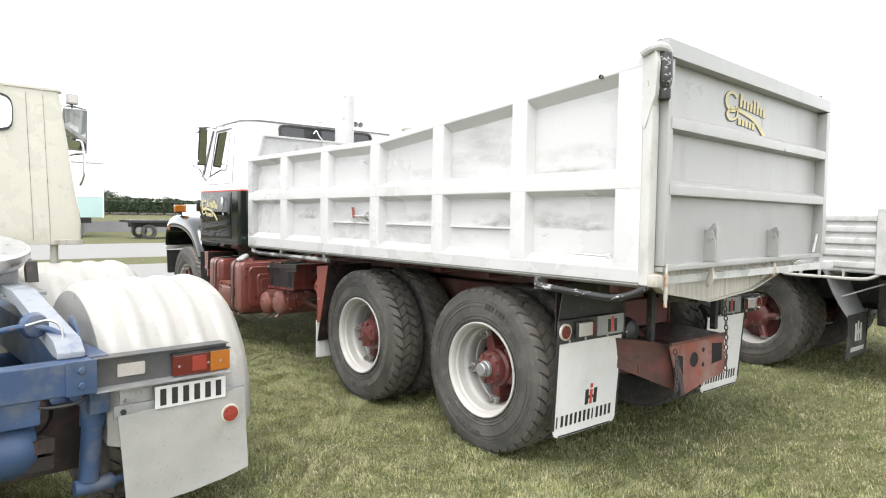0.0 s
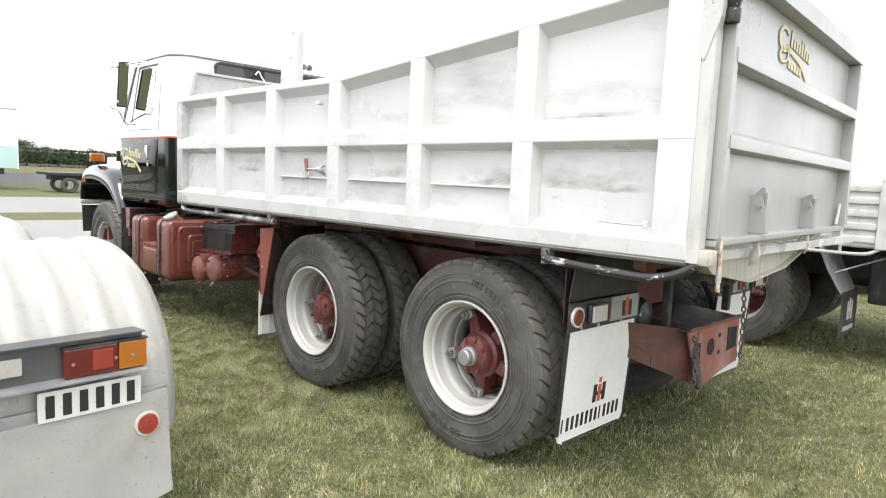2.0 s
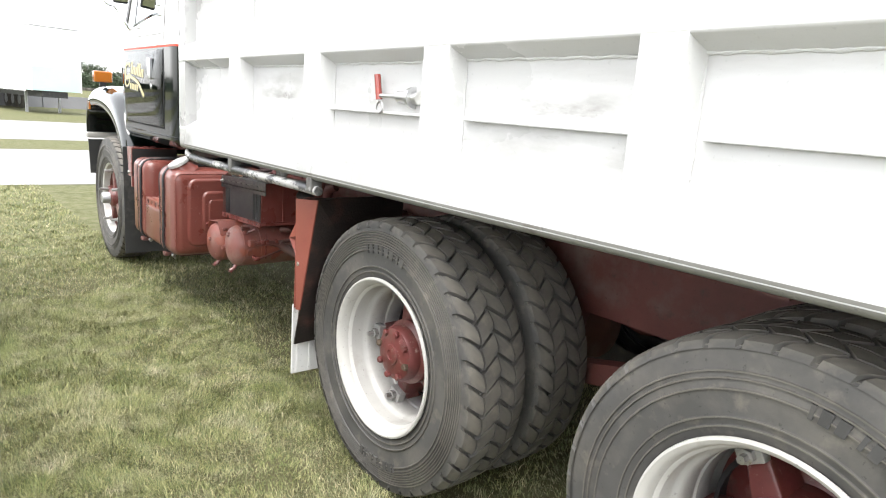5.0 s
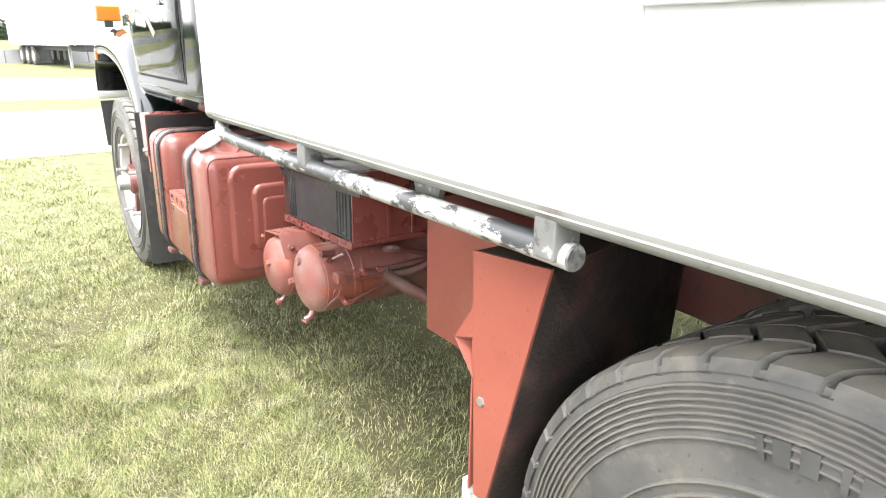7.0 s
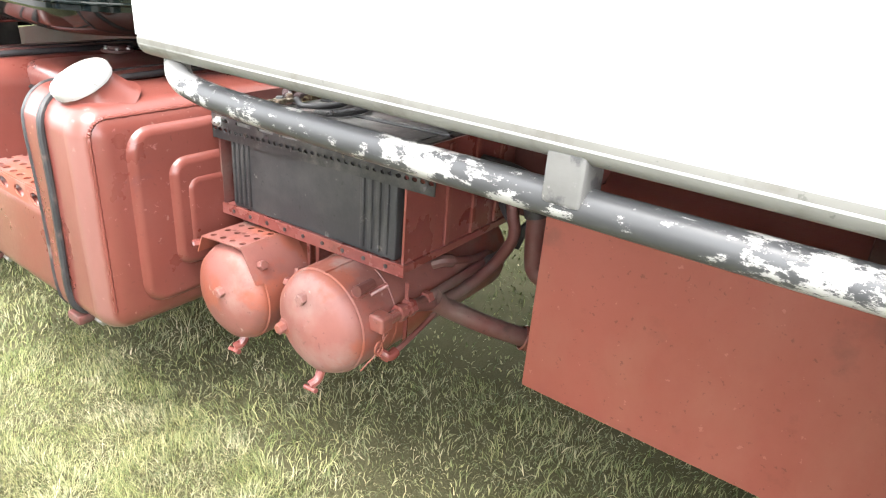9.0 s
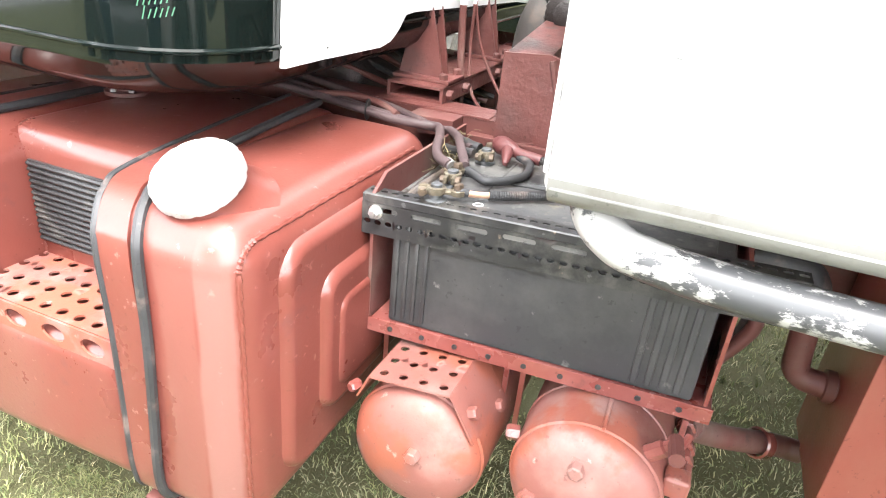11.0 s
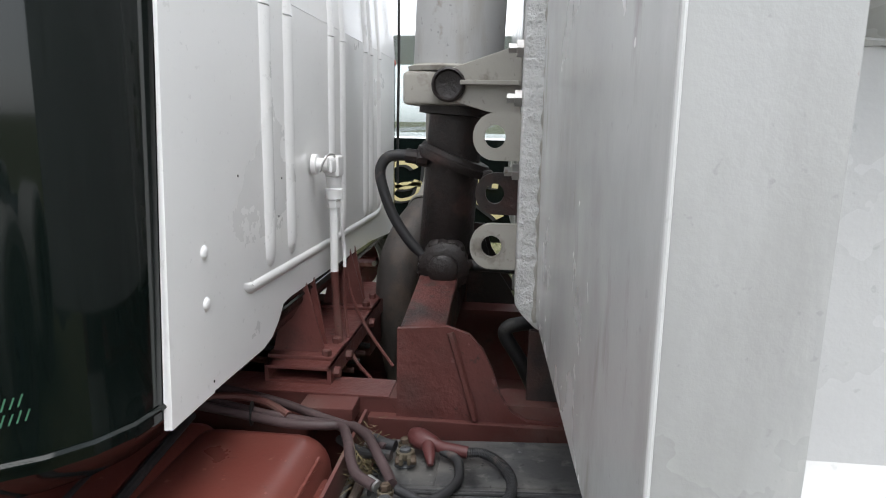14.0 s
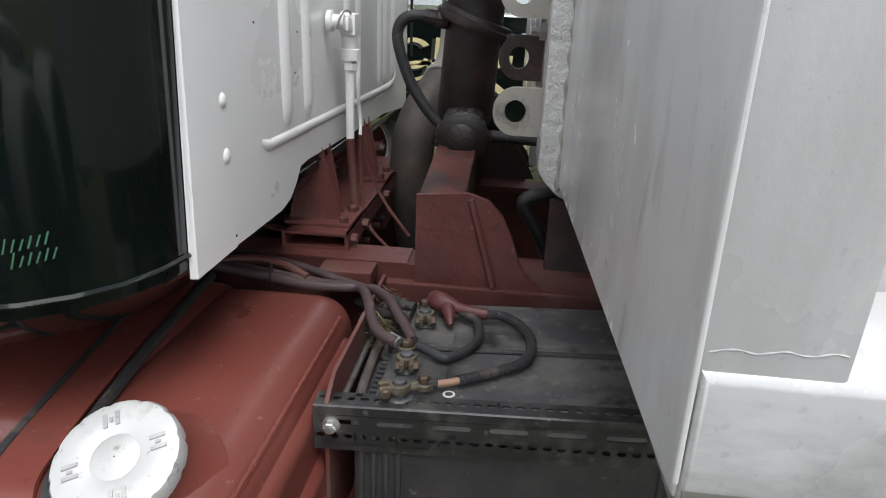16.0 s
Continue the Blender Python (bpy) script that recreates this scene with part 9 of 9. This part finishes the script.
# curtain-sided trailer beyond the track
trl = thing("curtain_trailer", (0, 0, 0), "white and teal curtain-sided trailer standing on its legs", "trailer")
part("curtain_side", B((0, 0.05, 2.25), (2.5, 12.0, 4.15), 0.03), "trailer_white", trl, "white upper curtain")
part("lower_panel", B((-0.006, 0.044, 1.12), (2.506, 12.0, 2.25), 0.01), "teal", trl, "teal lower panel")
part("pale_skirt", B((-0.012, 0.9, 1.10), (0.0, 11.9, 2.249), 0.004), "trailer_white", trl)
part("roof_rail", B((-0.02, 0.03, 4.13), (2.52, 12.02, 4.20), 0.01), "galv", trl)
for x in (-0.01, 2.46):
    part("corner_post", B((x, 0.02, 1.10), (x + 0.05, 0.07, 4.15)), "trailer_white", trl)
part("chassis_beam", B((0.6, 0.4, 0.80), (1.9, 11.8, 1.10)), "black", trl)
for x in (0.35, 2.05):
    part("landing_leg", B((x, 2.2, 0.0), (x + 0.12, 2.32, 1.1)), "galv", trl)
    for y in (8.3, 9.5, 10.7):
        part("tyre", add_tyre(bmesh.new(), (x, y, 0.48), 0.48, 0.26, 0.28, 24, -1), "rubber", trl)
        part("rim", lathe(bmesh.new(), (x - 0.12, y, 0.48), (1, 0, 0), [(0.28, 0), (0.2, 0.05), (0.001, 0.06)], 20), "galv", trl)
part("buckle_rail", B((-0.03, 0.9, 1.06), (-0.01, 11.9, 1.12)), "trailer_white", trl)
for k in range(16):
    part("buckle", B((-0.035, 1.2 + k * 0.66, 1.02), (-0.02, 1.25 + k * 0.66, 1.35)), "galv", trl)
trl.matrix_basis = pose(2.25, 36.3, 0, 0, 0, 11.8) @ Matrix.Diagonal((0.86, 0.80, 0.94, 1))

flat = thing("flat_deck_truck", (0, 0, 0), "small dark flat-deck truck by the track", "truck")
part("deck", B((0, -1.1, 1.0), (3.6, 1.1, 1.16), 0.01), "black", flat)
part("chassis_beam", B((0.3, -0.4, 0.72), (5.6, 0.4, 1.0)), "black", flat)
part("cab", B((3.8, -1.05, 0.8), (5.3, 1.05, 2.2), 0.1, 3), "trailer_white", flat)
for x in (1.1, 4.6):
    for y in (-0.9, 0.9):
        part("tyre", add_tyre(bmesh.new(), (0, 0, 0), 0.45, 0.26, 0.25, 20), "rubber", flat).matrix_basis = pose(x, y, 0.45, 0, 0, 90)
flat.matrix_basis = pose(4.95, 35.0, 0, 0, 0, 0) @ Matrix.Diagonal((0.85, 1, 0.83, 1))
car = thing("red_car", (0, 0, 0), "low red vehicle with a white stripe, far beyond the trucks", "car")
part("body", loft([([(0, 0), (4.2, 0), (4.2, 1.7), (0, 1.7)], 0.35), ([(-0.1, -0.03), (4.3, -0.03), (4.3, 1.73), (-0.1, 1.73)], 0.75), ([(0.1, 0.05), (4.1, 0.05), (4.1, 1.65), (0.1, 1.65)], 1.0), ([(0.7, 0.2), (3.3, 0.2), (3.3, 1.5), (0.7, 1.5)], 1.52)]), "red_lens", car)
part("roof_stripe", B((1.2, 0.5, 1.52), (2.8, 1.2, 1.545), 0.01), "trailer_white", car)
part("mast", R((2.6, 0.8, 1.5), (2.75, 0.8, 1.80), 0.03), "amber", car)
for x in (0.8, 3.4):
    for y in (0.05, 1.65):
        part("tyre", add_tyre(bmesh.new(), (0, 0, 0), 0.33, 0.2, 0.2, 20), "rubber", car).matrix_basis = pose(x, y, 0.33, 0, 0, 90)
car.matrix_basis = pose(7.4, 0.9, 0, 0, 0, 0)

# ---- mown grass, blade by blade near the walk ----
def blades(name, areas, label):
    rs = np.random.RandomState(11)
    verts, count = [], 0
    for x0, x1, y0, y1, per, hgt, wid in areas:
        n = int((x1 - x0) * (y1 - y0) * per)
        x, y = rs.uniform(x0, x1, n), rs.uniform(y0, y1, n)
        clump = 0.80 + 0.35 * np.sin(x * 5.1 + 1.3 * np.sin(y * 3.7)) * np.sin(y * 4.3 + 1.1 * np.sin(x * 2.9))
        h = hgt * np.clip(clump, 0.5, 1.3) * rs.uniform(0.5, 1.3, n)
        swirl = 2.4 * np.sin(x * 8.3 + 2 * np.sin(y * 6.1)) + 2.1 * np.sin(y * 9.7 + 2 * np.sin(x * 7.3))
        a = np.where(rs.rand(n) < 0.55, swirl + rs.normal(0, 0.7, n), rs.uniform(0, 2 * np.pi, n))
        fall = np.radians(np.clip(rs.normal(54, 20, n), 5, 86))
        w = wid * rs.uniform(0.6, 1.3, n)
        dx, dy = np.cos(a), np.sin(a)
        tw = a + rs.uniform(-0.9, 0.9, n)
        px, py = -np.sin(tw) * w / 2, np.cos(tw) * w / 2
        base = np.stack([x, y, np.full(n, -0.002)], 1)
        side = np.stack([px, py, np.zeros(n)], 1)
        s1, c1 = np.sin(fall * 0.55), np.cos(fall * 0.55)
        mid = base + np.stack([dx * h * s1 * 0.5, dy * h * s1 * 0.5, h * c1 * 0.5], 1)
        s2, c2 = np.sin(fall * 1.25), np.cos(fall * 1.25)
        tip = mid + np.stack([dx * h * s2 * 0.5, dy * h * s2 * 0.5, h * c2 * 0.5], 1)
        tip[:, 2] = np.maximum(tip[:, 2], 0.004)
        verts.append(np.stack([base - side, base + side, mid + side * 0.75, mid - side * 0.75, tip], 1).reshape(-1, 3))
        count += n
    v = np.concatenate(verts)
    me = bpy.data.meshes.new(name)
    me.vertices.add(len(v))
    me.vertices.foreach_set("co", v.ravel())
    i = np.arange(count)[:, None] * 5
    loops = np.concatenate([i + np.array([[0, 1, 2, 3]]), i + np.array([[3, 2, 4]])], 1).ravel()
    me.loops.add(len(loops))
    me.loops.foreach_set("vertex_index", loops)
    me.polygons.add(count * 2)
    starts = (np.arange(count)[:, None] * 7 + np.array([[0, 4]])).ravel()
    me.polygons.foreach_set("loop_start", starts)
    me.polygons.foreach_set("loop_total", np.tile([4, 3], count))
    me.update(calc_edges=True)
    me.validate()
    me.materials.append(M["blade"])
    return tagged(new(name, me), label, "grass", kind="stuff")


blades("grass", ((-3.4, -0.9, 3.1, 5.8, 40000, 0.047, 0.0021), (-3.6, -0.2, 5.8, 8.0, 8000, 0.042, 0.0036), (-0.9, -0.2, 2.2, 5.8, 8000, 0.046, 0.0032), (-3.6, -0.9, 2.2, 3.1, 24000, 0.044, 0.0024), (-4.0, -3.4, 3.1, 5.8, 9000, 0.046, 0.0034), (-4.5, -0.2, -1.4, 2.2, 14000, 0.038, 0.0033), (-0.2, 4.5, -1.4, 4.5, 5000, 0.039, 0.0040), (-3.6, -1.0, 8.0, 11.6, 3000, 0.040, 0.006), (-7.5, -3.6, 2.2, 11.6, 1800, 0.038, 0.007), (-0.2, 3.0, 4.5, 8.0, 1200, 0.04, 0.007), (4.5, 9.0, -2.0, 5.0, 500, 0.045, 0.010)),
       "short mown lawn grass, green and straw-coloured blades")
